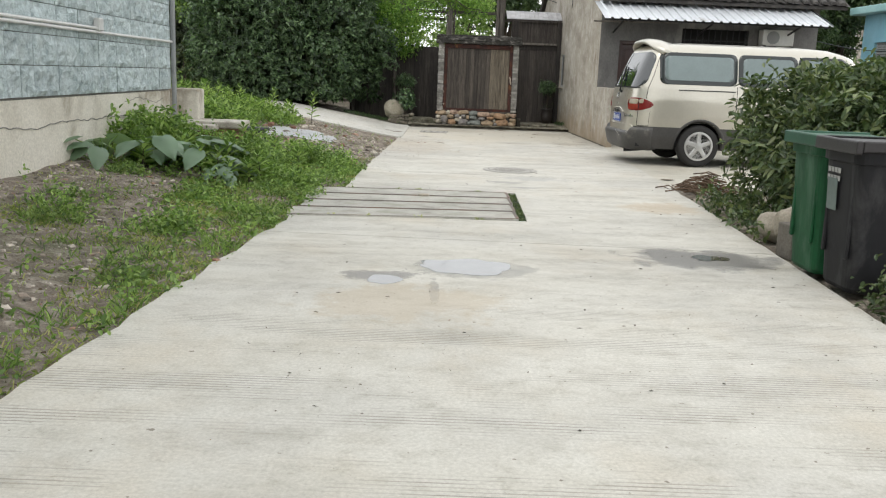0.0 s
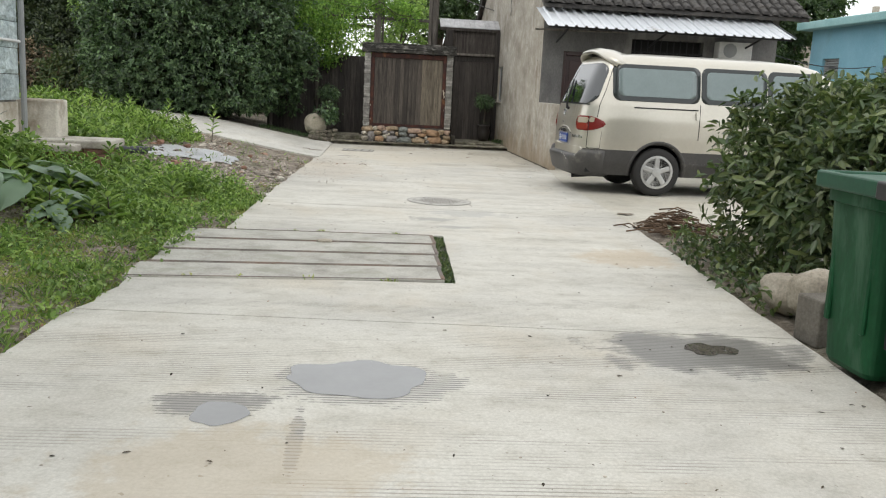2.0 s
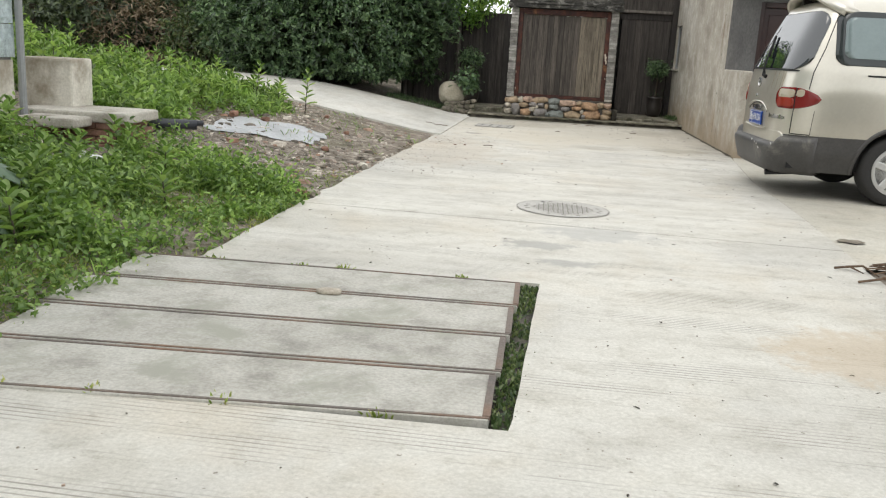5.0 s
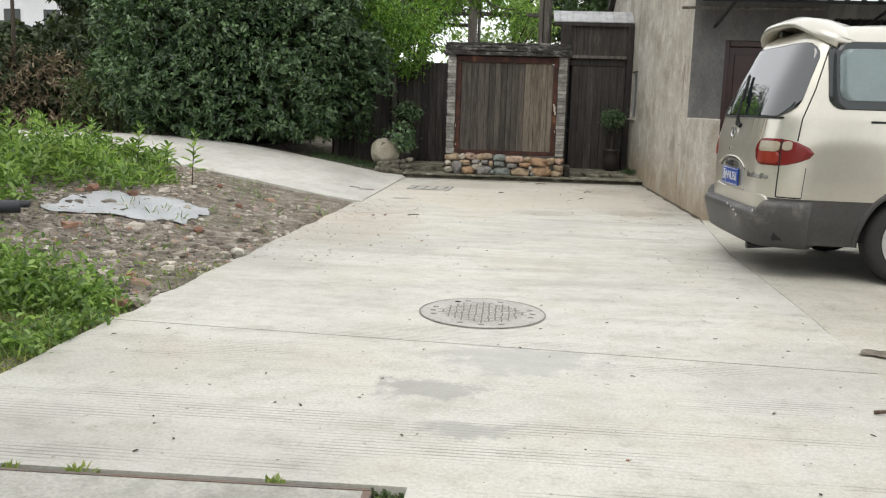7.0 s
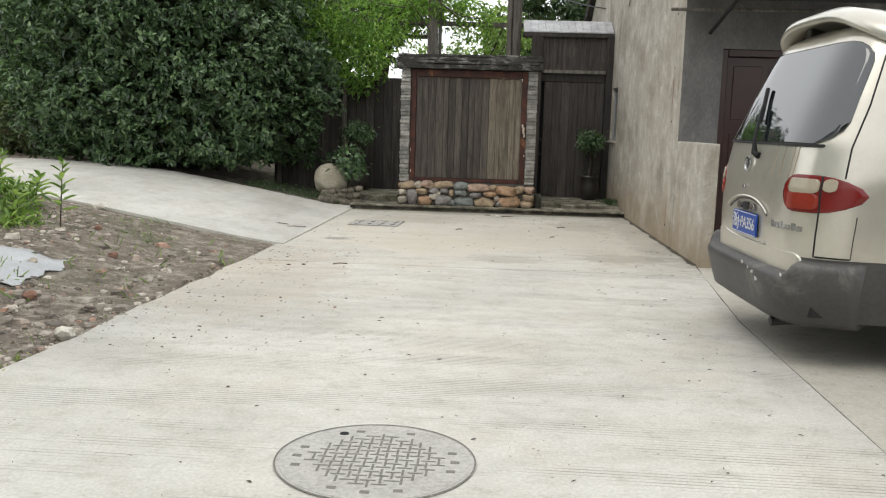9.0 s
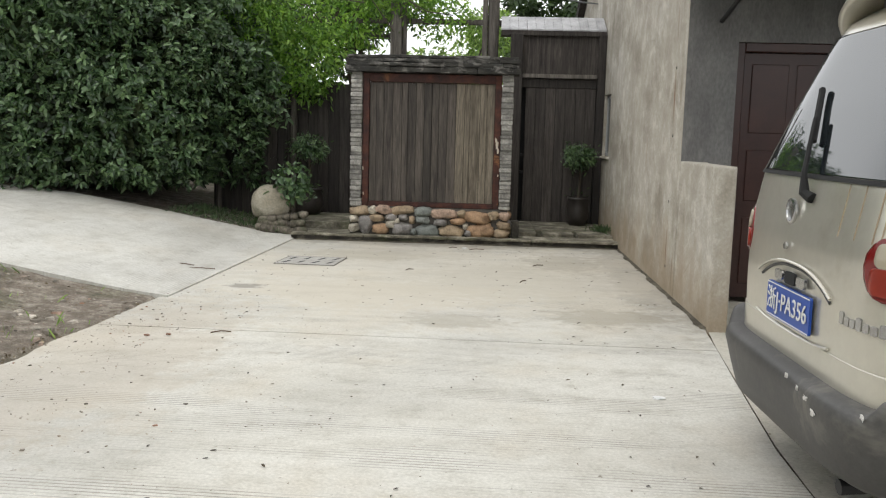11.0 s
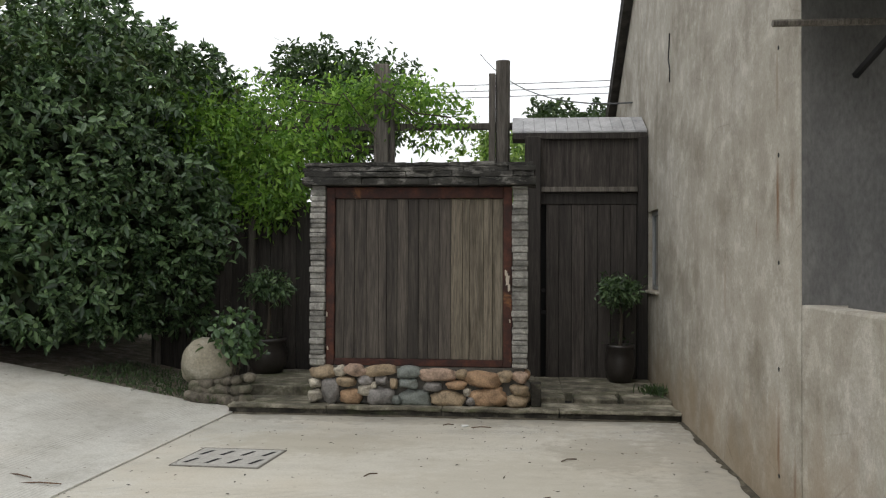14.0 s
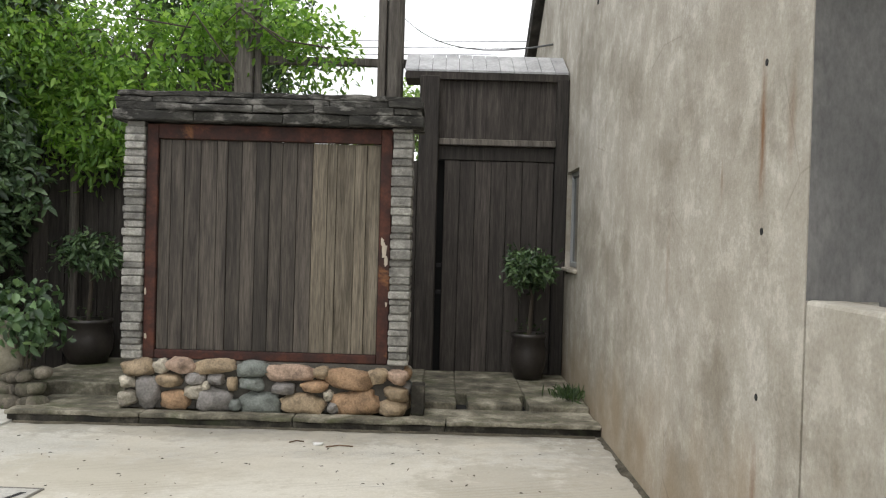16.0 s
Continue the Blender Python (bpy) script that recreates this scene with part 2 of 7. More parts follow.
cloud = ramp(wall_nt, noise_tex(wall_nt, mapped(wall_nt, wall_p, (1, 0.6, 0.8)), 1.5, 8, 0.68), [(0.4, (0.72, 0.7, 0.67)), (0.52, (1.0, 1.0, 1.0))])
wall_col = mixc(wall_nt, 1.0, wall_col, cloud, "MULTIPLY")
wall_sep = wall_nt.nodes.new("ShaderNodeSeparateXYZ")
wall_nt.links.new(wall_p, wall_sep.inputs[0])
rise = maths(wall_nt, "SUBTRACT", maths(wall_nt, "MULTIPLY", noise_tex(wall_nt, mapped(wall_nt, wall_p, (1, 1, 0.5)), 2.1, 6, 0.65), 1.5), wall_sep.outputs[2])
wall_col = mixc(wall_nt, ramp(wall_nt, rise, [(0.1, (0, 0, 0)), (0.62, (0.6, 0.6, 0.6))]), wall_col, (0.27, 0.195, 0.115))
crackle = wall_nt.nodes.new("ShaderNodeTexVoronoi")
crackle.feature = "DISTANCE_TO_EDGE"
crackle.inputs["Scale"].default_value = 1.6
wall_nt.links.new(mapped(wall_nt, wall_p, (1, 1, 0.8)), crackle.inputs["Vector"])
hair = ramp(wall_nt, crackle.outputs["Distance"], [(0.0, (0.72, 0.7, 0.67)), (0.008, (1, 1, 1))])
wall_col = mixc(wall_nt, ramp(wall_nt, noise_tex(wall_nt, wall_p, 0.9, 3, 0.5), [(0.5, (0, 0, 0)), (0.6, (0.8, 0.8, 0.8))]), wall_col, mixc(wall_nt, 1.0, wall_col, hair, "MULTIPLY"))
ragged = maths(wall_nt, "MULTIPLY", maths(wall_nt, "SUBTRACT", noise_tex(wall_nt, mapped(wall_nt, wall_p, (1, 1, 0.25)), 22, 5, 0.65), 0.5), 1.5)
for ry, rz, hy, hz, amount in ((21.29, 1.82, 0.045, 0.3, 0.95), (21.28, 0.42, 0.035, 0.26, 0.9), (21.3, 2.5, 0.03, 0.24, 0.5), (21.02, 1.85, 0.04, 0.2, 0.45), (20.98, 0.25, 0.035, 0.25, 0.7), (21.75, 1.68, 0.02, 0.12, 0.6), (22.6, 1.3, 0.05, 0.3, 0.35)):
    ey = maths(wall_nt, "DIVIDE", maths(wall_nt, "SUBTRACT", wall_sep.outputs[1], ry), hy)
    ez = maths(wall_nt, "DIVIDE", maths(wall_nt, "SUBTRACT", wall_sep.outputs[2], rz), hz)
    far = maths(wall_nt, "ADD", maths(wall_nt, "SQRT", maths(wall_nt, "ADD", maths(wall_nt, "MULTIPLY", ey, ey), maths(wall_nt, "MULTIPLY", ez, ez))), ragged)
    wall_col = mixc(wall_nt, ramp(wall_nt, far, [(0.05, (amount,) * 3), (1.0, (0, 0, 0))]), wall_col, (0.17, 0.085, 0.035))
wall_nt.links.new(wall_col, wall_bsdf.inputs["Base Color"])
# Darker copy of the render: shade under the awning put into the colour
M_PLASTER_SHADED = surface("shaded_cement_render", [(0.07, 0.069, 0.069), (0.125, 0.122, 0.12), (0.19, 0.185, 0.178)], 1.5, 45, 0.35, 0.9, 0.4, 0.006, stretch=(1, 1, 0.45),
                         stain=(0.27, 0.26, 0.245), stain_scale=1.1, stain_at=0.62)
M_PLINTH = surface("old_cream_render", [(0.5, 0.465, 0.385), (0.64, 0.605, 0.52), (0.7, 0.67, 0.585)], 1.4, 40, 0.3, 0.9, 0.4, 0.008,
                   stain=(0.27, 0.23, 0.17), stain_scale=1.1, stain_at=0.57)
M_WALL_TILE = surface("grey_green_wall_tile", [(0.36, 0.44, 0.45), (0.47, 0.55, 0.555), (0.56, 0.635, 0.63)], 7, 14, 0.35, 0.6, 1.0, 0.045, piece=0.1)
M_MORTAR = surface("grey_mortar", [(0.17, 0.165, 0.15), (0.26, 0.25, 0.23)], 6, 60, 0.3, 0.95, 0.4)
M_DARK_WOOD = wood("dark_weathered_wood", (0.02, 0.016, 0.014), (0.062, 0.053, 0.046))
M_PANEL_WOOD = wood("grey_brown_board", (0.026, 0.021, 0.018), (0.094, 0.08, 0.066), 0.35)
M_PALE_WOOD = wood("pale_silver_board", (0.085, 0.07, 0.05), (0.24, 0.205, 0.155), 0.25)
M_BEAM = wood("black_weathered_beam", (0.03, 0.028, 0.025), (0.125, 0.117, 0.105), 0.2, 0)
M_POST_WOOD = wood("grey_timber_post", (0.075, 0.065, 0.055), (0.19, 0.17, 0.148), 0.2)
M_RUST = surface("rust_red_steel", [(0.018, 0.009, 0.008), (0.05, 0.016, 0.011), (0.1, 0.032, 0.017)], 9, 50, 0.45, 0.75, 0.4, metal=0.15,
                 stain=(0.36, 0.16, 0.06), stain_scale=2.3, stain_at=0.68)
M_GREY_BRICK = surface("grey_split_brick", [(0.15, 0.143, 0.135), (0.3, 0.29, 0.265), (0.47, 0.455, 0.415)], 9, 50, 0.45, 0.9, 0.9, 0.02, piece=0.4)
M_RED_BRICK = surface("old_red_brick", [(0.2, 0.105, 0.072), (0.32, 0.18, 0.125)], 9, 60, 0.4, 0.9, 0.5, piece=0.25)
M_PAVING = surface("worn_paving_stone", [(0.05, 0.046, 0.032), (0.17, 0.155, 0.115), (0.42, 0.39, 0.31)], 5, 50, 0.5, 0.9, 0.6, stain=(0.07, 0.075, 0.035), stain_scale=3)
M_KERB = surface("mossy_stone_kerb", [(0.01, 0.009, 0.007), (0.035, 0.031, 0.023), (0.16, 0.145, 0.115)], 6, 50, 0.5, 0.9, 0.6, stain=(0.045, 0.05, 0.024), stain_scale=2.5)
M_TILE_ROOF = surface("dark_clay_roof_tile", [(0.028, 0.026, 0.025), (0.06, 0.056, 0.052), (0.11, 0.1, 0.09)], 6, 60, 0.45, 0.85, 0.4)
M_ZINC = surface("corrugated_zinc", [(0.56, 0.585, 0.615), (0.7, 0.725, 0.75)], 1.2, 30, 0.15, 0.45, 0.1, metal=0.35, stain=(0.36, 0.35, 0.33), stain_scale=1.5, stain_at=0.66)
M_DOOR_RED = surface("dark_red_door_paint", [(0.03, 0.012, 0.01), (0.052, 0.02, 0.016)], 3, 40, 0.2, 0.4, 0.1)
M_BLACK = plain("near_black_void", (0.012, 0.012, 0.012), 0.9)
M_DARK_METAL = plain("dark_iron", (0.035, 0.035, 0.037), 0.55, 0.6)
M_WHITE_PVC = plain("white_pvc", (0.62, 0.62, 0.6), 0.45)
M_GREY_PVC = plain("grey_pvc", (0.28, 0.29, 0.29), 0.5)
M_BLUE_WALL = surface("pale_blue_render", [(0.2, 0.42, 0.53), (0.26, 0.5, 0.61)], 1.2, 20, 0.15, 0.85, 0.15, stain=(0.2, 0.36, 0.43), stain_scale=0.5, stain_at=0.62)
M_CYAN_ROOF = surface("cyan_roof_edge", [(0.26, 0.47, 0.48), (0.38, 0.6, 0.6)], 1.2, 20, 0.2, 0.8, 0.15)

# ---- mesh helpers ----


def part(name, bm, material, parent=None, label="", smooth=False):
    me = bpy.data.meshes.new(name)
    bm.to_mesh(me)
    bm.free()
    if smooth:
        me.shade_smooth()
    me.materials.append(material)
    ob = new(name, me)
    if parent:
        ob.parent = parent
    if label:
        ob["label"] = label
    return ob


def piece(name, me, parent, m):
    ob = new(name, me)
    ob.parent = parent
    ob.matrix_basis = m
    return ob


def thing(name, x, y, z, label, category, group="", kind=""):
    ob = new(name)
    ob.location = (x, y, z)
    ob.empty_display_size = 0.1
    return tagged(ob, label, category, group, kind)


def block(x0, x1, y0, y1, z0, z1, bev=0.0, seg=1, bm=None):
    b = bm or bmesh.new()
    vs = [b.verts.new(v) for v in ((x0, y0, z0), (x1, y0, z0), (x1, y1, z0), (x0, y1, z0), (x0, y0, z1), (x1, y0, z1), (x1, y1, z1), (x0, y1, z1))]
    fs = [b.faces.new([vs[i] for i in f]) for f in ((3, 2, 1, 0), (4, 5, 6, 7), (0, 1, 5, 4), (1, 2, 6, 5), (2, 3, 7, 6), (3, 0, 4, 7))]
    if bev:
        es = list({e for f in fs for e in f.edges})
        bmesh.ops.bevel(b, geom=es, offset=bev, segments=seg, affect="EDGES", profile=0.5)
    return b


def tube(points, radius, n=8, bm=None, radii=None, caps=True):
    """A tube along points, with one radius or a radius for each point."""
    b = bm or bmesh.new()
    pts = [Vector(p) for p in points]
    rings = []
    for i, p in enumerate(pts):
        d = (pts[min(i + 1, len(pts) - 1)] - pts[max(i - 1, 0)]).normalized()
        u = d.orthogonal().normalized() if i == 0 else (u - d * u.dot(d)).normalized()
        v = d.cross(u)
        r = radii[i] if radii else radius
        rings.append([b.verts.new(p + (u * math.cos(a) + v * math.sin(a)) * r) for a in [2 * math.pi * k / n for k in range(n)]])
    for a, c in zip(rings, rings[1:]):
        for k in range(n):
            b.faces.new((a[k], a[(k + 1) % n], c[(k + 1) % n], c[k]))
    if caps:
        b.faces.new(list(reversed(rings[0])))
        b.faces.new(rings[-1])
    return b


def lathe(profile, n=24, bm=None, centre=(0, 0, 0)):
    b = bm or bmesh.new()
    rings = []
    for r, z in profile:
        rings.append([b.verts.new((centre[0] + r * math.cos(2 * math.pi * k / n), centre[1] + r * math.sin(2 * math.pi * k / n), centre[2] + z)) for k in range(n)])
    for a, c in zip(rings, rings[1:]):
        for k in range(n):
            b.faces.new((a[k], a[(k + 1) % n], c[(k + 1) % n], c[k]))
    b.faces.new(list(reversed(rings[0])))
    b.faces.new(rings[-1])
    return b


def rock(sx, sy, sz, seed, sub=2, rough=0.18):
    b = bmesh.new()
    bmesh.ops.create_icosphere(b, subdivisions=sub, radius=1)
    for v in b.verts:
        q = v.co.copy()
        k = 1 + rough * noise.noise(q * 1.3 + Vector((seed * 7.1, seed * 3.3, seed))) + rough * 0.5 * noise.noise(q * 3.1 + Vector((seed, 0, seed * 2)))
        q = Vector([math.copysign(abs(c) ** 0.8, c) for c in q]) * k
        v.co = Vector((q.x * sx, q.y * sy, q.z * sz))
    return b


def grid_sheet(xs, ys, fz, skip=None):
    b = bmesh.new()
    vs = [[b.verts.new((x, y, fz(x, y))) for x in xs] for y in ys]
    for j in range(len(ys) - 1):
        for i in range(len(xs) - 1):
            if skip and skip((xs[i] + xs[i + 1]) / 2, (ys[j] + ys[j + 1]) / 2):
                continue
            b.faces.new((vs[j][i], vs[j][i + 1], vs[j + 1][i + 1], vs[j + 1][i]))
    return b


def lerp_table(table, t):
    if t <= table[0][0]:
        return table[0][1]
    for (a, va), (c, vc) in zip(table, table[1:]):
        if t <= c:
            return va + (vc - va) * (t - a) / (c - a)
    return table[-1][1]


def smooth01(t):
    t = min(1, max(0, t))
    return t * t * (3 - 2 * t)


# ---- ground ----
EDGE_L = [(-9, -2.75), (4.45, -2.2), (6.4, -2.02), (7.9, -1.86), (9.2, -1.72), (11.42, -1.5), (11.5, -1.4), (14, -1.31), (17, -1.16), (20.1, -1.0), (25, -0.85)]
EDGE_R = [(-9, 2.0), (6, 2.34), (8.8, 2.57), (10.7, 2.75), (12.7, 2.88), (14.5, 3.02), (17, 3.12), (19.55, 3.4), (19.6, 3.42), (25, 3.42)]


def edge_left(y):
    return lerp_table(EDGE_L, y) + 0.05 * noise.noise(Vector((0, y * 2.3, 4))) + 0.02 * noise.noise(Vector((3, y * 9, 4)))


def edge_right(y):
    return lerp_table(EDGE_R, y) + (0.02 * noise.noise(Vector((8, y * 3, 1))) if y < 12.6 else 0)


def ramp_z(x):
    return lerp_table([(-40, 0.5), (-9, 0.6), (-6, 0.61), (-4.9, 0.58), (-3.9, 0.5), (-3, 0.36), (-2, 0.18), (-1.3, 0.055), (-0.8, 0.0), (9, 0)], x)


def soil_z(x, y):
    n = noise.noise(Vector((x * 0.9, y * 0.9, 2))) * 0.05 + noise.noise(Vector((x * 3.1, y * 3.1, 7))) * 0.025
    dl = lerp_table(EDGE_L, y) - x
    if dl > 0:
        base = 0.55 * smooth01(dl / 4.6) + 0.02 * min(1, dl)
        if y > 15:
            k = smooth01((y - 15) / 4.5)
            base = base * (1 - k) + (ramp_z(x) - 0.005) * k
        if y > 20.35:
            base = ramp_z(x) - 0.06
            n *= 0.0 if y < 24.3 else 0.5
        return base - 0.02 + n * min(1, dl * 1.5)
    dr = x - lerp_table(EDGE_R, y)
    if dr > 0:
        return -0.06 + (0.05 + n) * min(1, dr * 3) if y < 12.2 else -0.03
    return -0.1


def spread(lo, hi, step, far):
    out = list(np.arange(lo, hi + step / 2, step))
    s, a, b = step, out[0], out[-1]
    left, right = [], []
    while b < far:
        s *= 1.45
        a, b = a - s, b + s
        left.append(a)
        right.append(b)
    return [float(v) for v in left[::-1] + out + right]


def soil_material():
    m, nt, b = node_mat("soil_with_grass")
    p = world_pos(nt)
    big, mid, small = noise_tex(nt, p, 0.9, 6), noise_tex(nt, p, 7, 6, 0.7), noise_tex(nt, p, 48, 5, 0.8)
    soil = ramp(nt, mid, [(0.3, (0.11, 0.088, 0.066)), (0.5, (0.235, 0.197, 0.155)), (0.66, (0.42, 0.375, 0.31))])
    green = ramp(nt, small, [(0.3, (0.035, 0.055, 0.018)), (0.7, (0.1, 0.14, 0.04))])
    col = mixc(nt, ramp(nt, big, [(0.5, (0, 0, 0)), (0.68, (0.5, 0.5, 0.5))]), soil, green)
    col = mixc(nt, 1.0, col, ramp(nt, small, [(0.25, (0.55,) * 3), (0.75, (1.35,) * 3)]), "MULTIPLY")
    nt.links.new(col, b.inputs["Base Color"])
    b.inputs["Roughness"].default_value = 0.95
    bump(nt, b, maths(nt, "ADD", small, mid), 0.8, 0.03)
    return m


M_SOIL = soil_material()
tagged(part("ground", grid_sheet(spread(-9, 7, 0.13, 700), spread(-4, 30, 0.13, 700), soil_z), M_SOIL, smooth=True),
       "bare brown soil with patchy grass beside the concrete road", "ground", kind="structure")

# ---- road ----
road = tagged(new("road"), "pale concrete road with tined grooves and narrow joints", "road", kind="structure")
JOINTS = [-8, 3.1, 8.25, 13.35, 18.98, 24.62]
SLANT = {3.1: -0.05, 8.25: -0.07, 13.35: -0.088, 18.98: -0.02}


def road_bay(y0, y1):
    ys = [y0 + 0.006] + [y for y in np.arange(math.ceil(y0 * 8) / 8, y1 - 0.01, 0.125) if y > y0 + 0.02] + [y1 - 0.006]
    if y0 < 10 < y1:
        ys = sorted(ys + [9.4, 11.48])
    b = bmesh.new()
    rows = []
    for y in ys:
        notch = 0.665 - 0.045 * (11.48 - y) + 0.012 * noise.noise(Vector((3, y * 6, 1)))
        a, c = edge_left(y), edge_right(y)
        xs = [a + (c - a) * k / 12 for k in range(13)]
        if y0 < 10 < y1:
            near = min(range(13), key=lambda k: abs(xs[k] - notch))
            xs[near] = notch
        rows.append([b.verts.new((x, y + (x - 0.7) * sum(SLANT.get(j, 0) * max(0, 1 - abs(y - j) / 0.8) for j in (y0, y1)), 0)) for x in xs])
    for j in range(len(ys) - 1):
        for i in range(12):
            cx, cy = (rows[j][i].co.x + rows[j + 1][i + 1].co.x) / 2, (ys[j] + ys[j + 1]) / 2
            if cx < 0.64 and 9.4 < cy < 11.48:
                continue
            b.faces.new((rows[j][i], rows[j][i + 1], rows[j + 1][i + 1], rows[j + 1][i]))
    edges = [e for e in b.edges if e.is_boundary]
    r = bmesh.ops.extrude_edge_only(b, edges=edges)
    for v in r["geom"]:
        if isinstance(v, bmesh.types.BMVert):
            v.co.z -= 0.12
    bmesh.ops.recalc_face_normals(b, faces=b.faces)
    return b


for a, c in zip(JOINTS, JOINTS[1:]):
    part("road_bay", road_bay(a, c), M_ROAD, road)
for y in JOINTS[1:-1]:
    part("joint_filler", block(edge_left(y) + 0.08, edge_right(y) - 0.03, y - 0.32, y + 0.32, -0.09, -0.016), M_SOIL, road)

side_road = tagged(new("side_road"), "pale concrete side lane climbing past the hedge", "road", kind="structure")


def side_bay():
    xs = [-0.93 - 0.3 * k for k in range(0, 40)] + [-14, -18, -26]
    b = bmesh.new()
    rows = []
    for x in xs:
        y0, y1 = 20.1 + 0.03 * noise.noise(Vector((x * 2, 1, 1))) - 0.02 * min(0, x + 3), 24.6
        row = []
        for k in range(15):
            y = y0 + (y1 - y0) * k / 14
            xx = x + (0.12 * (k / 14) if x == xs[0] else 0)
            row.append(b.verts.new((xx, y, ramp_z(x))))
        rows.append(row)
    for p, q in zip(rows, rows[1:]):
        for k in range(14):
            b.faces.new((p[k], p[k + 1], q[k + 1], q[k]))
    r = bmesh.ops.extrude_edge_only(b, edges=[e for e in b.edges if e.is_boundary])
    for v in r["geom"]:
        if isinstance(v, bmesh.types.BMVert):
            v.co.z -= 0.14
    bmesh.ops.recalc_face_normals(b, faces=b.faces)
    return b


part("lane_bay", side_bay(), M_RAMP, side_road, smooth=False)

apron = grid_sheet([3.0 + 0.5 * k for k in range(14)], [12.6 + 0.5 * k for k in range(17)] + [20.87], lambda x, y: -0.006)
for v in apron.verts:
    if v.co.x < 3.01:
        v.co.x = lerp_table(EDGE_R, v.co.y) + 0.012
tagged(part("forecourt", apron, M_APRON), "worn beige concrete forecourt under the parked van", "pavement", kind="structure")

# ---- house with rendered gable ----
HX, HY, HY2, HX2 = 3.42, 20.87, 31.0, 8.3
house = thing("house", HX, HY, 0, "old cement-rendered cottage with dark tiled roof and zinc awning", "house")


def gable_top(y):
    return 6.05 - 0.545 * abs(y - 25.9)


def hpart(name, bm, mat, label="", smooth=False, parent=None):
    """A part modelled in world metres, hung under the house."""
    ob = part(name, bm, mat, parent or house, label, smooth)
    ob.matrix_parent_inverse = Matrix.Translation(house.location).inverted() if (parent or house) is house else (parent.matrix_world.inverted())
    return ob


def gable_wall():
    b = bmesh.new()
    wy0, wy1, wz0, wz1 = 25.72, 26.45, 1.16, 2.06
    ys = [HY, 23.3, wy0, 26.08, wy1, 28.6, HY2]
    for y0, y1 in zip(ys, ys[1:]):
        levels = [(-0.1, wz0), (wz1, None)] if y0 >= wy0 and y1 <= wy1 else [(-0.1, None)]
        for z0, z1 in levels:
            top0, top1 = (z1, z1) if z1 else (gable_top(y0), gable_top(y1))
            pts = []
            for x in (HX, HX + 0.24):
                pts.append([b.verts.new(p) for p in ((x, y0, z0), (x, y1, z0), (x, y1, top1), (x, y0, top0))])
            o, i = pts
            for f in ((o[3], o[2], o[1], o[0]), (i[0], i[1], i[2], i[3]), (o[0], o[1], i[1], i[0]), (o[1], o[2], i[2], i[1]), (o[2], o[3], i[3], i[2]), (o[3], o[0], i[0], i[3])):
                b.faces.new(f)
    bmesh.ops.remove_doubles(b, verts=b.verts, dist=0.0005)
    return b


hpart("gable_wall", gable_wall(), M_PLASTER)
wing = block(HX, HX + 0.14, 19.55, HY - 0.003, -0.06, 1.238, 0.014, 2)
hpart("wing_wall", wing, M_PLASTER, "low cement wing wall beside the door")
# front wall with a door and a grilled window
DX0, DX1, DZ = 3.86, 4.86, 2.28
WX0, WX1, WZ0, WZ1 = 5.25, 6.75, 1.5, 2.6
fx = HX + 0.243
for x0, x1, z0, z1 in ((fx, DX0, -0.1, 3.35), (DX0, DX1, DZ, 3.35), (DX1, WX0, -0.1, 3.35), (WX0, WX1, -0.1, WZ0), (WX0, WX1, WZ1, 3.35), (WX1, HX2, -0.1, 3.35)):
    hpart("front_wall", block(x0, x1, HY, HY + 0.22, z0, z1), M_PLASTER_SHADED)
hpart("front_return", block(HX + 0.004, fx - 0.001, HY - 0.004, HY + 0.001, 1.236, 3.3), M_PLASTER_SHADED)
hpart("side_wall", block(HX2 - 0.24, HX2, HY + 0.221, HY2, -0.1, 3.2), M_PLASTER)
hpart("back_wall", block(HX + 0.245, HX2 - 0.245, HY2 - 0.24, HY2, -0.1, 3.2), M_PLASTER)
hpart("door_frame", block(DX0, DX0 + 0.07, HY + 0.03, HY + 0.15, 0, DZ, 0.008), M_DOOR_RED)
hpart("door_frame", block(DX1 - 0.07, DX1, HY + 0.03, HY + 0.15, 0, DZ, 0.008), M_DOOR_RED)
hpart("door_frame", block(DX0 + 0.07, DX1 - 0.07, HY + 0.03, HY + 0.15, DZ - 0.08, DZ, 0.008), M_DOOR_RED)
hdoor = hpart("door", block(DX0 + 0.073, DX1 - 0.073, HY + 0.09, HY + 0.135, 0.02, DZ - 0.083, 0.005), M_DOOR_RED, "dark red panelled door")
for z0, z1 in ((0.15, 0.75), (0.9, 1.35), (1.5, 2.1)):
    for x0, x1 in ((DX0 + 0.15, 4.33), (4.4, DX1 - 0.15)):
        hpart("door_panel", block(x0, x1, HY + 0.078, HY + 0.092, z0, z1, 0.006), M_DOOR_RED, parent=hdoor)
# Black sheet stands in for the unlit room behind the grille
hpart("window_recess", block(WX0 + 0.002, WX1 - 0.002, HY + 0.16, HY + 0.2, WZ0 + 0.002, WZ1 - 0.002), M_BLACK, "black sheet standing for the dark inside the window opening")
for k in range(11):
    hpart("grille_bar", tube([(WX0 + 0.07 + k * 0.136, HY + 0.03, WZ0), (WX0 + 0.07 + k * 0.136, HY + 0.03, WZ1)], 0.011, 6), M_DARK_METAL)
for z in (1.75, 2.35):
    hpart("grille_rail", block(WX0, WX1, HY + 0.02, HY + 0.045, z - 0.012, z + 0.012), M_DARK_METAL)
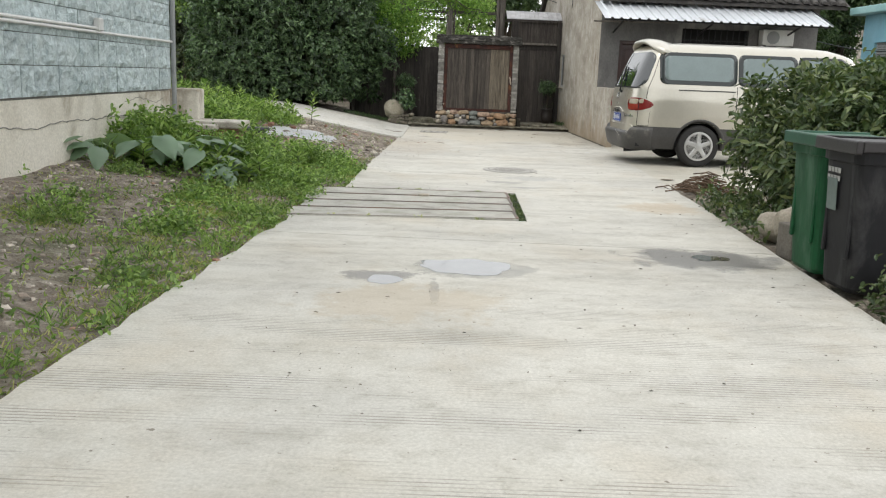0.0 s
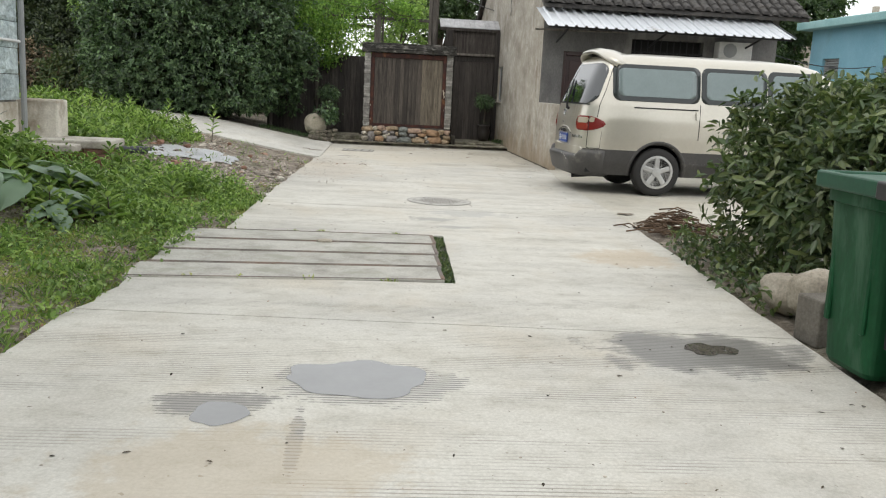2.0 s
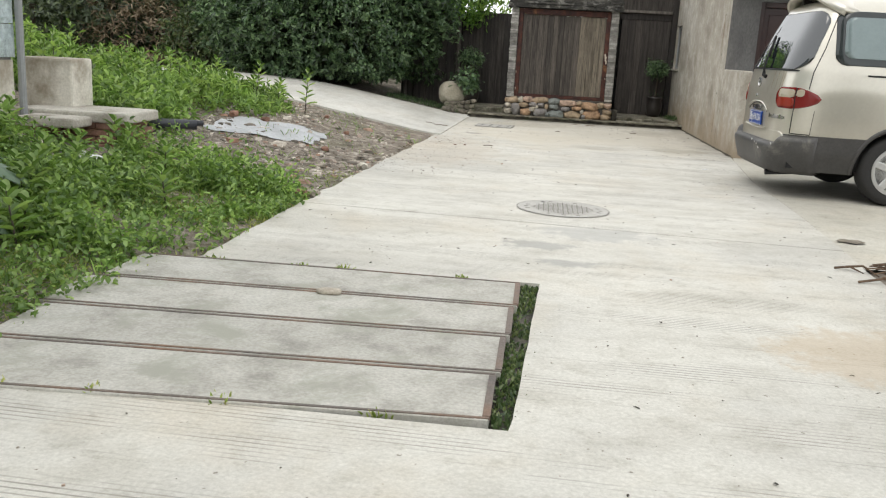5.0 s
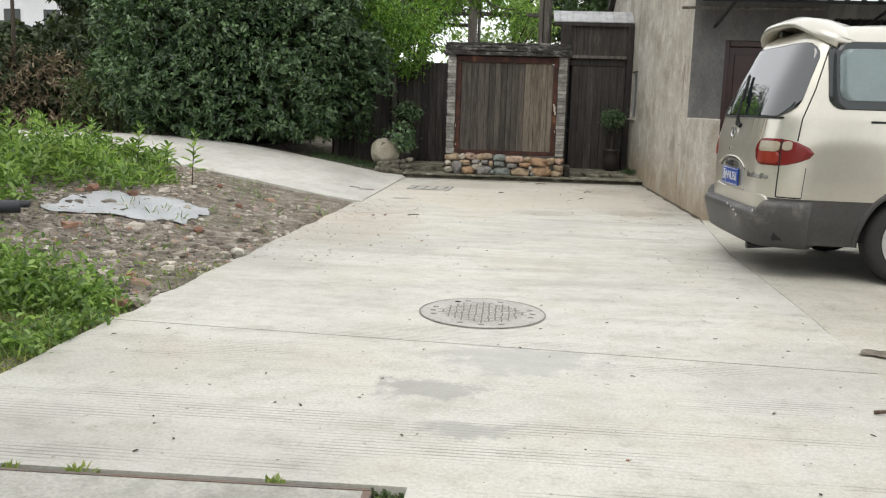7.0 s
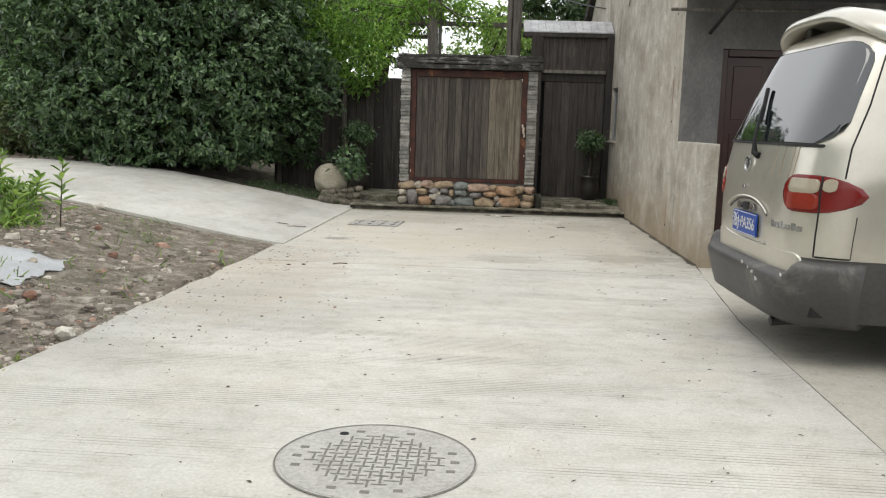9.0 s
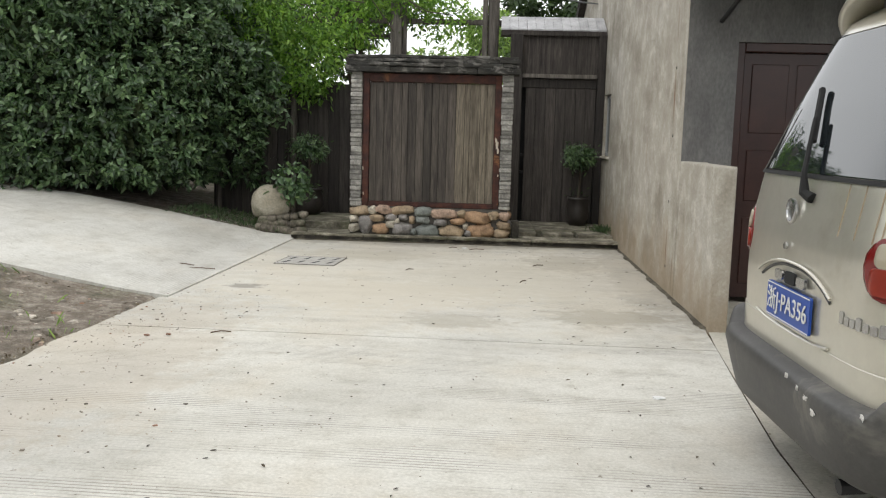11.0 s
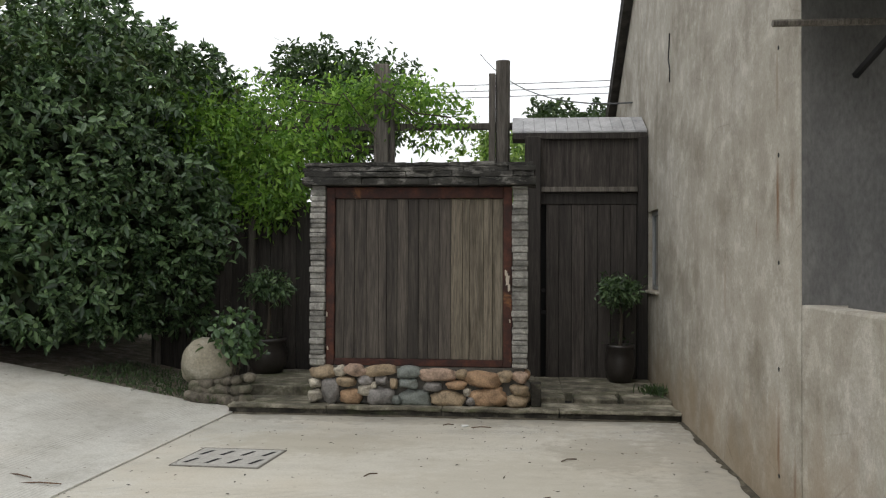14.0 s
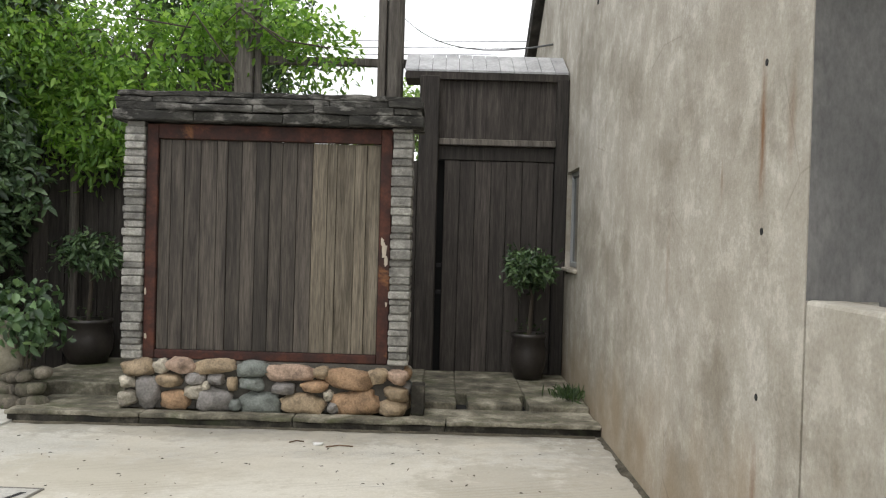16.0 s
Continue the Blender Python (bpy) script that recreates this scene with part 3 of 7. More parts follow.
# gable window
hpart("window_frame", block(HX + 0.045, HX + 0.085, 25.722, 25.78, 1.162, 2.058, 0.006), M_GREY_PVC, "small grey framed gable window")
hpart("window_frame", block(HX + 0.045, HX + 0.085, 26.39, 26.448, 1.162, 2.058, 0.006), M_GREY_PVC)
hpart("window_frame", block(HX + 0.045, HX + 0.085, 25.782, 26.388, 1.162, 1.21, 0.006), M_GREY_PVC)
hpart("window_frame", block(HX + 0.045, HX + 0.085, 25.782, 26.388, 2.01, 2.058, 0.006), M_GREY_PVC)
hpart("window_pane", block(HX + 0.063, HX + 0.067, 25.782, 26.388, 1.212, 2.008), plain("dark_window_glass", (0.03, 0.035, 0.04), 0.06, 0, 0.05))
hpart("window_sill", block(HX - 0.035, HX + 0.04, 25.68, 26.5, 1.12, 1.158, 0.008), M_PLASTER)
# tie-rod holes in the gable
for z in (0.24, 0.85, 1.46, 2.08, 2.7):
    hpart("wall_hole", lathe([(0.014, 0), (0.014, 0.004)], 10), M_BLACK).matrix_basis = Matrix.Translation((HX + 0.002, 21.27, z)) @ Matrix.Rotation(-math.pi / 2, 4, "Y")



def roof_slope(y_eave, y_ridge, z_eave, z_ridge):
    """Rows of half-round tiles on one slope, each course lapping the one below."""
    b = bmesh.new()
    pitch, rows = 0.2, 26
    n = int((8.72 - 3.28) / pitch)
    dy, dz = (y_ridge - y_eave) / rows, (z_ridge - z_eave) / rows
    for i in range(n):
        xc = 3.28 + pitch * (i + 0.5)
        for j in range(rows):
            jit = random.uniform(-0.012, 0.012)
            ring = []
            for e, lift in ((-0.15, 0.028), (1.0, 0.0)):
                y, z = y_eave + dy * (j + e), z_eave + dz * (j + e) + lift + jit
                ring.append([b.verts.new((xc + 0.078 * math.cos(a), y, z + 0.062 * math.sin(a))) for a in [math.pi * k / 5 for k in range(6)]])
            for k in range(5):
                b.faces.new((ring[0][k], ring[0][k + 1], ring[1][k + 1], ring[1][k]))
            b.faces.new(ring[0])
            w = [b.verts.new((xc + s * 0.12, y_eave + dy * (j + e), z_eave + dz * (j + e) + l - 0.01 + jit)) for s, e, l in
                 ((0.35, -0.15, 0.016), (1.3, -0.15, 0.016), (1.3, 1, 0), (0.35, 1, 0))]
            b.faces.new(w)
    bmesh.ops.recalc_face_normals(b, faces=b.faces)
    return b


roof = hpart("roof", block(3.3, 8.7, 20.42, 31.5, 0, 0.001), M_BLACK)
rb = bmesh.new()
prof = [(20.42, 3.1), (25.9, 6.1), (31.4, 3.1)]
lo = [[rb.verts.new((x, y, z - 0.02)) for y, z in prof] for x in (3.3, 8.7)]
hi = [[rb.verts.new((x, y, z + 0.05)) for y, z in prof] for x in (3.3, 8.7)]
for k in (0, 1):
    rb.faces.new((hi[0][k], hi[1][k], hi[1][k + 1], hi[0][k + 1]))
    rb.faces.new((lo[0][k + 1], lo[1][k + 1], lo[1][k], lo[0][k]))
    for s in (0, 1):
        rb.faces.new((lo[s][k], lo[s][k + 1], hi[s][k + 1], hi[s][k]))
rb.faces.new((lo[0][0], hi[0][0], hi[1][0], lo[1][0]))
rb.faces.new((lo[0][2], lo[1][2], hi[1][2], hi[0][2]))
bmesh.ops.recalc_face_normals(rb, faces=rb.faces)
old = roof.data
me = bpy.data.meshes.new("roof")
rb.to_mesh(me)
rb.free()
me.materials.append(M_TILE_ROOF)
roof.data = me
bpy.data.meshes.remove(old)
tiles = hpart("roof_tiles", roof_slope(20.4, 25.9, 3.17, 6.17), M_TILE_ROOF)
tiles["kind"] = "stuff"
tiles = hpart("roof_tiles", roof_slope(31.42, 25.9, 3.15, 6.17), M_TILE_ROOF)
tiles["kind"] = "stuff"
hpart("ridge", tube([(3.25, 25.9, 6.2), (8.75, 25.9, 6.2)], 0.11, 10), M_TILE_ROOF)
hpart("verge_tiles", tube([(3.34, 20.4, 3.2), (3.34, 25.9, 6.2), (3.34, 31.42, 3.2)], 0.06, 8), M_TILE_ROOF)


def corrugated(x0, x1, y0, z0, y1, z1, pitch=0.19, rib=0.028, thick=0.004):
    b = bmesh.new()
    xs, hs = [], []
    x = x0
    while x < x1:
        for f, h in ((0, 0), (0.62, 0), (0.72, rib), (0.9, rib)):
            xs.append(min(x + f * pitch, x1))
            hs.append(h)
        x += pitch
    top, bot = [], []
    for t in (0, 1):
        y, z = y0 + (y1 - y0) * t, z0 + (z1 - z0) * t
        top.append([b.verts.new((a, y, z + h)) for a, h in zip(xs, hs)])
        bot.append([b.verts.new((a, y, z + h - thick)) for a, h in zip(xs, hs)])
    for k in range(len(xs) - 1):
        b.faces.new((top[0][k], top[0][k + 1], top[1][k + 1], top[1][k]))
        b.faces.new((bot[1][k], bot[1][k + 1], bot[0][k + 1], bot[0][k]))
        b.faces.new((bot[0][k], bot[0][k + 1], top[0][k + 1], top[0][k]))
    return b


hpart("awning_sheet", corrugated(3.22, 8.02, 19.5, 2.66, 20.75, 3.09), M_ZINC, "pale corrugated zinc awning over the door")
for x in (3.7, 5.6, 7.5):
    hpart("awning_bracket", tube([(x, 20.86, 2.45), (x, 19.75, 2.69)], 0.022, 6), M_DARK_METAL)
hpart("awning_rail", block(3.25, 7.98, 19.6, 19.64, 2.63, 2.67), M_DARK_METAL)
hpart("support_pole", tube([(3.2, 20.6, 2.66), (5.1, 20.75, 2.7)], 0.018, 6), M_POST_WOOD, "thin bamboo pole under the awning")

# ---- tiled building beside the lot ----
LX, LY = -4.24, 14.2
lhouse = thing("tiled_building", LX, LY, 0, "building clad in grey-green split-face tiles over a cream plinth", "house")


def lpart(name, bm, mat, label=""):
    ob = part(name, bm, mat, lhouse, label)
    ob.matrix_parent_inverse = Matrix.Translation(lhouse.location).inverted()
    return ob


lpart("wall", block(LX - 7, LX - 0.02, -3, LY - 0.02, 0.9, 6.4), M_MORTAR)
lpart("plinth", block(LX - 7, LX - 0.005, -3, LY - 0.003, -0.2, 1.0, 0.01), M_PLINTH, "cracked stained cream plinth")


def crack(y0, y1, z, seed, w=0.006):
    pts, y = [], y0
    while y < y1:
        pts.append((LX - 0.003, y, z + 0.07 * noise.noise(Vector((seed, y * 1.3, 0))) + 0.03 * noise.noise(Vector((seed, y * 7, 3)))))
        y += 0.05
    return tube(pts, w, 4)


lpart("crack", crack(8.2, 12.6, 0.74, 1), M_MORTAR, "long crack in the plinth render")
lpart("crack", crack(12.2, 13.9, 0.9, 4, 0.004), M_MORTAR)
lpart("flat_roof", block(LX - 7.3, LX + 0.35, -3.3, LY + 0.3, 6.4, 6.6, 0.02), M_PLINTH)
tile_me = {}


def cleft_tile(w, seed):
    """A split-face tile: a broken, ridged front between straight edges."""
    b = bmesh.new()
    nx, nz = max(4, int(w / 0.055)), 6
    rows = []
    for j in range(nz + 1):
        row = []
        for i in range(nx + 1):
            u, v = 0.004 + (w - 0.008) * i / nx, 0.004 + 0.292 * j / nz
            rim = min(i, nx - i, j, nz - j) == 0
            q = Vector((u * 7 + seed * 5.3, v * 9, seed * 2.7))
            h = 0.012 if rim else 0.026 + 0.028 * noise.noise(q) - 0.016 * abs(noise.noise(q * 0.6 + Vector((9, 2, 1)))) * 2
            row.append(b.verts.new((max(0.004, h), u, v)))
        rows.append(row)
    for p, q in zip(rows, rows[1:]):
        for i in range(nx):
            b.faces.new((p[i], p[i + 1], q[i + 1], q[i]))
    r = bmesh.ops.extrude_edge_only(b, edges=[e for e in b.edges if e.is_boundary])
    for v in r["geom"]:
        if isinstance(v, bmesh.types.BMVert):
            v.co.x = -0.02
    bmesh.ops.recalc_face_normals(b, faces=b.faces)
    m_ = bpy.data.meshes.new("wall_tile")
    b.to_mesh(m_)
    b.free()
    m_.materials.append(M_WALL_TILE)
    return m_


for w in (0.58, 0.28):
    tile_me[w] = [cleft_tile(w, sd + w) for sd in range(6)]
for r in range(10):
    y, z, k = LY, 1.02 + r * 0.3, 0
    while y > 7.4 and not (r > 6 and y < 9):
        w = 0.28 if (k * 7 + r * 3) % 5 in (0, 2) else 0.58
        y -= w
        piece("wall_tile", tile_me[w][(k * 5 + r * 7) % 6], lhouse, Matrix.Translation((random.uniform(-0.004, 0.004), y - LY, z)))
        k += 1
lpart("wall_tiles_far", block(LX - 0.018, LX + 0.012, -3, 7.1, 1.02, 6.38), M_WALL_TILE)
lpart("wall_tiles_high", block(LX - 0.018, LX + 0.012, 7.12, LY, 4.03, 6.38), M_WALL_TILE)
for z, y0 in ((1.70, 14.15), (1.745, 11.2)):
    lpart("conduit", tube([(LX + 0.05, y0, z), (LX + 0.05, -3, z + 0.02)], 0.018, 8), M_WHITE_PVC, "white plastic conduit along the wall")
lpart("junction_box", block(LX + 0.02, LX + 0.09, 11.16, 11.3, 1.72, 1.86, 0.008), M_WHITE_PVC)
lpart("downpipe", tube([(LX + 0.05, LY + 0.03, 6.3), (LX + 0.05, LY + 0.03, 0.5)], 0.035, 10), M_GREY_PVC, "grey corner downpipe")

# ---- blue building ----
blue = thing("blue_building", 14.8, 31.9, 0, "single-storey pale blue rendered building with cyan roof slab", "house")


def bpart(name, bm, mat, label="", parent=None):
    ob = part(name, bm, mat, blue, label)
    ob.matrix_parent_inverse = Matrix.Translation(blue.location).inverted()
    return ob


for y0, y1, z0, z1 in ((31.05, 31.9, 0, 3.95), (30.05, 31.05, 0, 2.35), (30.05, 31.05, 3.1, 3.95), (27.7, 30.05, 0, 3.95), (26.7, 27.7, 0, 2.35), (26.7, 27.7, 3.1, 3.95), (17, 26.7, 0, 3.95)):
    bpart("wall", block(14.8, 15.05, y0, y1, z0 - 0.1, z1), M_BLUE_WALL)
bpart("end_wall", block(15.055, 22, 31.7, 31.9, -0.1, 3.95), M_BLUE_WALL)
bpart("roof_slab", block(14.4, 22.4, 16.6, 32.3, 3.95, 4.2, 0.03, 2), M_CYAN_ROOF, "pale cyan roof slab")
for y in (30.05, 26.7):
    for k in range(9):
        bpart("shutter_slat", block(14.86, 14.9, y + 0.03, y + 0.97, 2.37 + k * 0.08, 2.43 + k * 0.08, 0.004), M_GREY_PVC)
    bpart("shutter_back", block(14.93, 14.96, y + 0.002, y + 0.998, 2.352, 3.098), M_DARK_METAL)

far_house = thing("distant_house", 27.6, 52, 0, "distant grey flat-roofed house beyond the blue building", "house")
for nm, bmx, mt in (("wall", block(-1.8, 1.8, -2, 3, -0.1, 5.9), M_PLASTER), ("roof_slab", block(-2.0, 2.0, -2.2, 3.2, 5.9, 6.2, 0.03), M_PLINTH), ("chimney", block(0.6, 0.9, -1, -0.7, 6.2, 7.2, 0.02), M_PLASTER)):
    part(nm, bmx, mt, far_house)

# ---- carved screen wall with board panel ----
SX0, SX1, SY = -0.11, 2.01, 24.44
screen = thing("screen_wall", 0.95, SY, 0.09, "board panel in rust-red frame between grey brick piers on a cobble base", "screen wall")


def under(parent, base):
    def add(name, bm, mat, label="", smooth=False, owner=None):
        ob = part(name, bm, mat, parent, label, smooth)
        ob.matrix_parent_inverse = Matrix.Translation(base).inverted()
        return ob
    return add


spart = under(screen, (0.95, SY, 0.09))
spart("base_core", block(SX0 + 0.03, SX1 - 0.03, SY + 0.05, SY + 0.4, 0.09, 0.45), surface("dark_base_mortar", [(0.06, 0.055, 0.047), (0.13, 0.12, 0.105)], 9, 60, 0.4, 0.95, 0.6))
STONES = [surface("river_stone_" + n, [tuple(c * 0.55 for c in col), col, tuple(min(1, c * 1.25) for c in col)], 11, 60, 0.5, 0.75, 1.0, 0.015, piece=0.18, stain=tuple(c * 0.38 for c in col), stain_scale=9, stain_at=0.62) for n, col in
          (("tan", (0.42, 0.32, 0.21)), ("pink", (0.46, 0.33, 0.25)), ("grey", (0.31, 0.29, 0.275)), ("green", (0.23, 0.25, 0.23)), ("rust", (0.42, 0.27, 0.16)), ("cream", (0.54, 0.49, 0.4)))]
# each stone: centre along the wall, height, half width, half height, kind
ROWS_OF_STONES = [(0.03, 0.39, 0.12, 0.06, 0), (0.19, 0.4, 0.06, 0.045, 5), (0.34, 0.41, 0.1, 0.05, 1), (0.58, 0.41, 0.155, 0.05, 0), (0.87, 0.395, 0.12, 0.055, 3),
                  (1.15, 0.38, 0.17, 0.06, 1), (1.38, 0.38, 0.06, 0.045, 0), (1.58, 0.34, 0.16, 0.075, 4), (1.8, 0.37, 0.07, 0.055, 0), (1.94, 0.37, 0.07, 0.05, 1),
                  (-0.05, 0.28, 0.06, 0.04, 5), (0.1, 0.21, 0.08, 0.115, 2), (0.26, 0.3, 0.09, 0.045, 0), (0.44, 0.32, 0.07, 0.04, 2), (0.6, 0.315, 0.06, 0.04, 2),
                  (0.72, 0.28, 0.035, 0.05, 0), (0.86, 0.29, 0.09, 0.045, 3), (1.1, 0.26, 0.08, 0.04, 2), (1.33, 0.28, 0.09, 0.04, 4), (-0.05, 0.16, 0.065, 0.055, 5),
                  (0.3, 0.15, 0.1, 0.07, 4), (0.45, 0.22, 0.075, 0.05, 5), (0.6, 0.16, 0.125, 0.085, 2), (0.75, 0.13, 0.045, 0.04, 3), (0.93, 0.14, 0.16, 0.08, 3),
                  (1.25, 0.15, 0.15, 0.075, 0), (1.43, 0.22, 0.035, 0.04, 5), (1.63, 0.165, 0.17, 0.09, 4), (1.93, 0.24, 0.08, 0.05, 0), (1.9, 0.13, 0.1, 0.055, 0),
                  (0.53, 0.265, 0.03, 0.03, 5), (1.47, 0.13, 0.04, 0.04, 2)]
for i, (x, z, w, h, k) in enumerate(ROWS_OF_STONES):
    ob = part("stone", rock(w * 1.1, 0.09, h * 1.13, i + 1, 3, 0.3), STONES[k], screen, smooth=True)
    ob.matrix_basis = Matrix.Translation((x - 0.95, 0.055 + random.uniform(-0.01, 0.015), z - 0.09)) @ Matrix.Rotation(random.uniform(-0.12, 0.12), 4, "Y")
for i in range(6):
    for sx in (SX0 + 0.04, SX1 - 0.04):
        ob = part("stone", rock(0.07, 0.1, 0.055, i + 60, 2), STONES[i % 6], screen, smooth=True)
        ob.matrix_basis = Matrix.Translation((sx - 0.95, 0.2 + 0.1 * (i % 2), 0.06 + 0.11 * (i // 2)))
for x0 in (SX0, SX1 - 0.15):
    col = spart("brick_pier", block(x0 + 0.012, x0 + 0.138, SY + 0.035, SY + 0.33, 0.45, 2.2), M_MORTAR)
    z = 0.455
    while z < 2.17:
        h = random.choice((0.045, 0.055, 0.075, 0.062))
        bb = block(x0 + random.uniform(-0.008, 0.008), x0 + 0.15 + random.uniform(-0.008, 0.0025), SY + 0.002 + random.uniform(0, 0.026), SY + 0.34, z, min(z + h - 0.007, 2.195), 0.007)
        part("brick", bb, M_GREY_BRICK, col)
        z += h
PX0, PX1, PZ0, PZ1 = SX0 + 0.153, SX1 - 0.153, 0.455, 2.19
for x0, x1, z0, z1 in ((PX0, PX0 + 0.085, PZ0, PZ1), (PX1 - 0.085, PX1, PZ0, PZ1), (PX0 + 0.086, PX1 - 0.086, PZ0, PZ0 + 0.065), (PX0 + 0.086, PX1 - 0.086, PZ1 - 0.11, PZ1)):
    spart("steel_frame", block(x0, x1, SY + 0.05, SY + 0.12, z0, z1, 0.006), M_RUST, "rust-red painted steel frame")
n_boards = 16
bx0, bx1 = PX0 + 0.088, PX1 - 0.088
cuts = [bx0 + (bx1 - bx0) * (k + (random.uniform(-0.22, 0.22) if 0 < k < n_boards else 0)) / n_boards for k in range(n_boards + 1)]
for k in range(n_boards):
    pale = k >= 11
    d = random.uniform(0, 0.008)
    spart("board", block(cuts[k] + 0.0015, cuts[k + 1] - 0.0015, SY + 0.075 + d, SY + 0.1 + d, PZ0 + 0.066, PZ1 - 0.112 - (0.0 if not pale else 0.003), 0.003),
          M_PALE_WOOD if pale else M_PANEL_WOOD, "pale silvery board" if pale else "")
# Added black sheet so the gaps between the boards read as deep shade
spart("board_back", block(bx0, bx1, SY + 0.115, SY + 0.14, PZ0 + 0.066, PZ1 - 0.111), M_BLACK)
M_PEEL = plain("peeled_pale_patch", (0.5, 0.44, 0.36), 0.85)
for px_, pz_, w_, h_ in ((PX1 - 0.045, 1.3, 0.018, 0.05), (PX1 - 0.03, 1.22, 0.012, 0.035), (PX1 - 0.06, 1.36, 0.01, 0.03), (PX0 + 0.02, 0.62, 0.008, 0.02), (PX0 + 0.012, 0.95, 0.007, 0.03), (PX1 - 0.02, 0.9, 0.007, 0.02)):
    q = rock(w_, 0.003, h_, int(pz_ * 100), 2, 0.6)
    bmesh.ops.translate(q, verts=q.verts, vec=(px_, SY + 0.049, pz_))
    spart("peeled_patch", q, M_PEEL, "peeled pale paint patch")
M_LINTEL = surface("mossy_black_lintel", [(0.014, 0.014, 0.012), (0.04, 0.038, 0.033), (0.09, 0.086, 0.077)], 7, 60, 0.5, 0.9, 1.0, 0.02, stretch=(0.7, 1, 1.6), stain=(0.24, 0.23, 0.21), stain_scale=8, stain_at=0.57)
for k, (ov, z0, z1) in enumerate(((0.075, 2.2, 2.275), (0.055, 2.277, 2.33), (0.07, 2.332, 2.38), (0.05, 2.382, 2.425))):
    xa = SX0 - ov
    while xa < SX1 + ov - 0.02:
        xb = min(xa + random.uniform(0.25, 0.75), SX1 + ov)
        if SX1 + ov - xb < 0.12:
            xb = SX1 + ov
        lb = block(xa + 0.002, xb - 0.002, SY - 0.05 + 0.008 * k + random.uniform(-0.02, 0.014), SY + 0.42, z0 + random.uniform(0, 0.006), z1 + random.uniform(-0.008, 0.006), 0.005, 1)
        bmesh.ops.subdivide_edges(lb, edges=[e for e in lb.edges if e.calc_length() > 0.15], cuts=5)
        for v in lb.verts:
            v.co += Vector((0, 0.016 * noise.noise(v.co * 9), 0.011 * noise.noise(v.co * 8 + Vector((5, 1, 2)))))
        spart("lintel_stone", lb, M_LINTEL, "mossy dark stone lintel")
        xa = xb

# ---- kerb and platform in front of the fence ----
platform = tagged(new("platform"), "low mossy stone platform with paving slabs before the fence", "platform", kind="structure")
for x0, x1 in ((-0.86, 0.1), (0.103, 1.2), (1.203, 2.3), (2.303, HX - 0.003)):
    kb = block(x0, x1, 24.29, 24.44, -0.05, 0.06, 0.01, 2)
    bmesh.ops.subdivide_edges(kb, edges=[e for e in kb.edges if e.calc_length() > 0.3], cuts=14)
    for v in kb.verts:
        v.co += Vector((0, 0.022 * noise.noise(v.co * 5), 0.014 * noise.noise(v.co * 6 + Vector((3, 1, 2)))))
    part("kerb_stone", kb, M_KERB, platform)
    kc = block(x0 + 0.002, x1 - 0.002, 24.27, 24.443, 0.058, 0.088, 0.008, 2)
    bmesh.ops.subdivide_edges(kc, edges=[e for e in kc.edges if e.calc_length() > 0.3], cuts=18)
    for v in kc.verts:
        v.co += Vector((0, 0.02 * noise.noise(v.co * 7) if v.co.y < 24.35 else 0, 0.008 * noise.noise(v.co * 6 + Vector((3, 1, 2)))))
    part("kerb_cap", kc, M_PAVING, platform)
for x0, x1, y0, y1, z1 in ((-0.84, -0.12, 24.445, 25.0, 0.075), (2.03, 3.415, 24.445, 24.8, 0.08), (-1.15, -0.2, 25.003, 26.4, 0.17), (-0.198, 2.1, 24.9, 26.4, 0.14), (2.1, 2.38, 24.803, 26.4, 0.13),
                           (2.95, 3.415, 24.803, 25.6, 0.12), (2.95, 3.415, 25.604, 26.45, 0.115), (2.383, 2.947, 25.25, 26.45, 0.125), (2.47, 2.9, 24.83, 25.22, 0.12)):
    part("paving_slab", block(x0, x1, y0, y1, -0.05, z1, 0.012, 2), M_PAVING, platform)
part("slot", block(2.385, 2.945, 24.805, 25.245, -0.05, 0.03), M_BLACK, platform)
part("upright_block", block(2.04, 2.14, 24.5, 24.72, 0.08, 0.3, 0.012, 2), M_KERB, platform)

# ---- plank fence and door with little roof ----
FY = 26.5
fence = thing("plank_fence", -2, FY, 0.1, "tall dark weathered plank fence behind the hedge", "fence")
fp = under(fence, (-2, FY, 0.1))
x = -2.6
while x < 1.95:
    w = random.uniform(0.12, 0.17)
    fp("board", block(x + 0.003, x + w - 0.003, FY + random.uniform(-0.006, 0.006), FY + 0.028, 0.0, 2.155 + random.uniform(-0.03, 0.03), 0.003), M_DARK_WOOD)
    x += w
for z in (0.5, 1.85):
    fp("rail", block(-2.6, 1.95, FY + 0.03, FY + 0.09, z, z + 0.09), M_DARK_WOOD)
fp("back_sheet", block(-2.6, 1.979, FY + 0.092, FY + 0.1, 0.1, 2.15), M_DARK_WOOD)
for x in (-1.32, -2.5):
    fp("post", tube([(x, FY - 0.05, 0.0), (x, FY - 0.05, 2.28)], 0.045, 8), M_POST_WOOD)
gate = thing("plank_door", 2.75, FY, 0.15, "closed dark plank door under a small silver-tiled canopy", "door")
gp = under(gate, (2.75, FY, 0.15))
gp("door_post", block(1.98, 2.17, FY - 0.1, FY + 0.1, 0.08, 2.955, 0.008), M_DARK_WOOD)
gp("door_post", block(3.3, 3.415, FY - 0.06, FY + 0.06, 0.08, 2.955, 0.008), M_DARK_WOOD)
x = 2.235
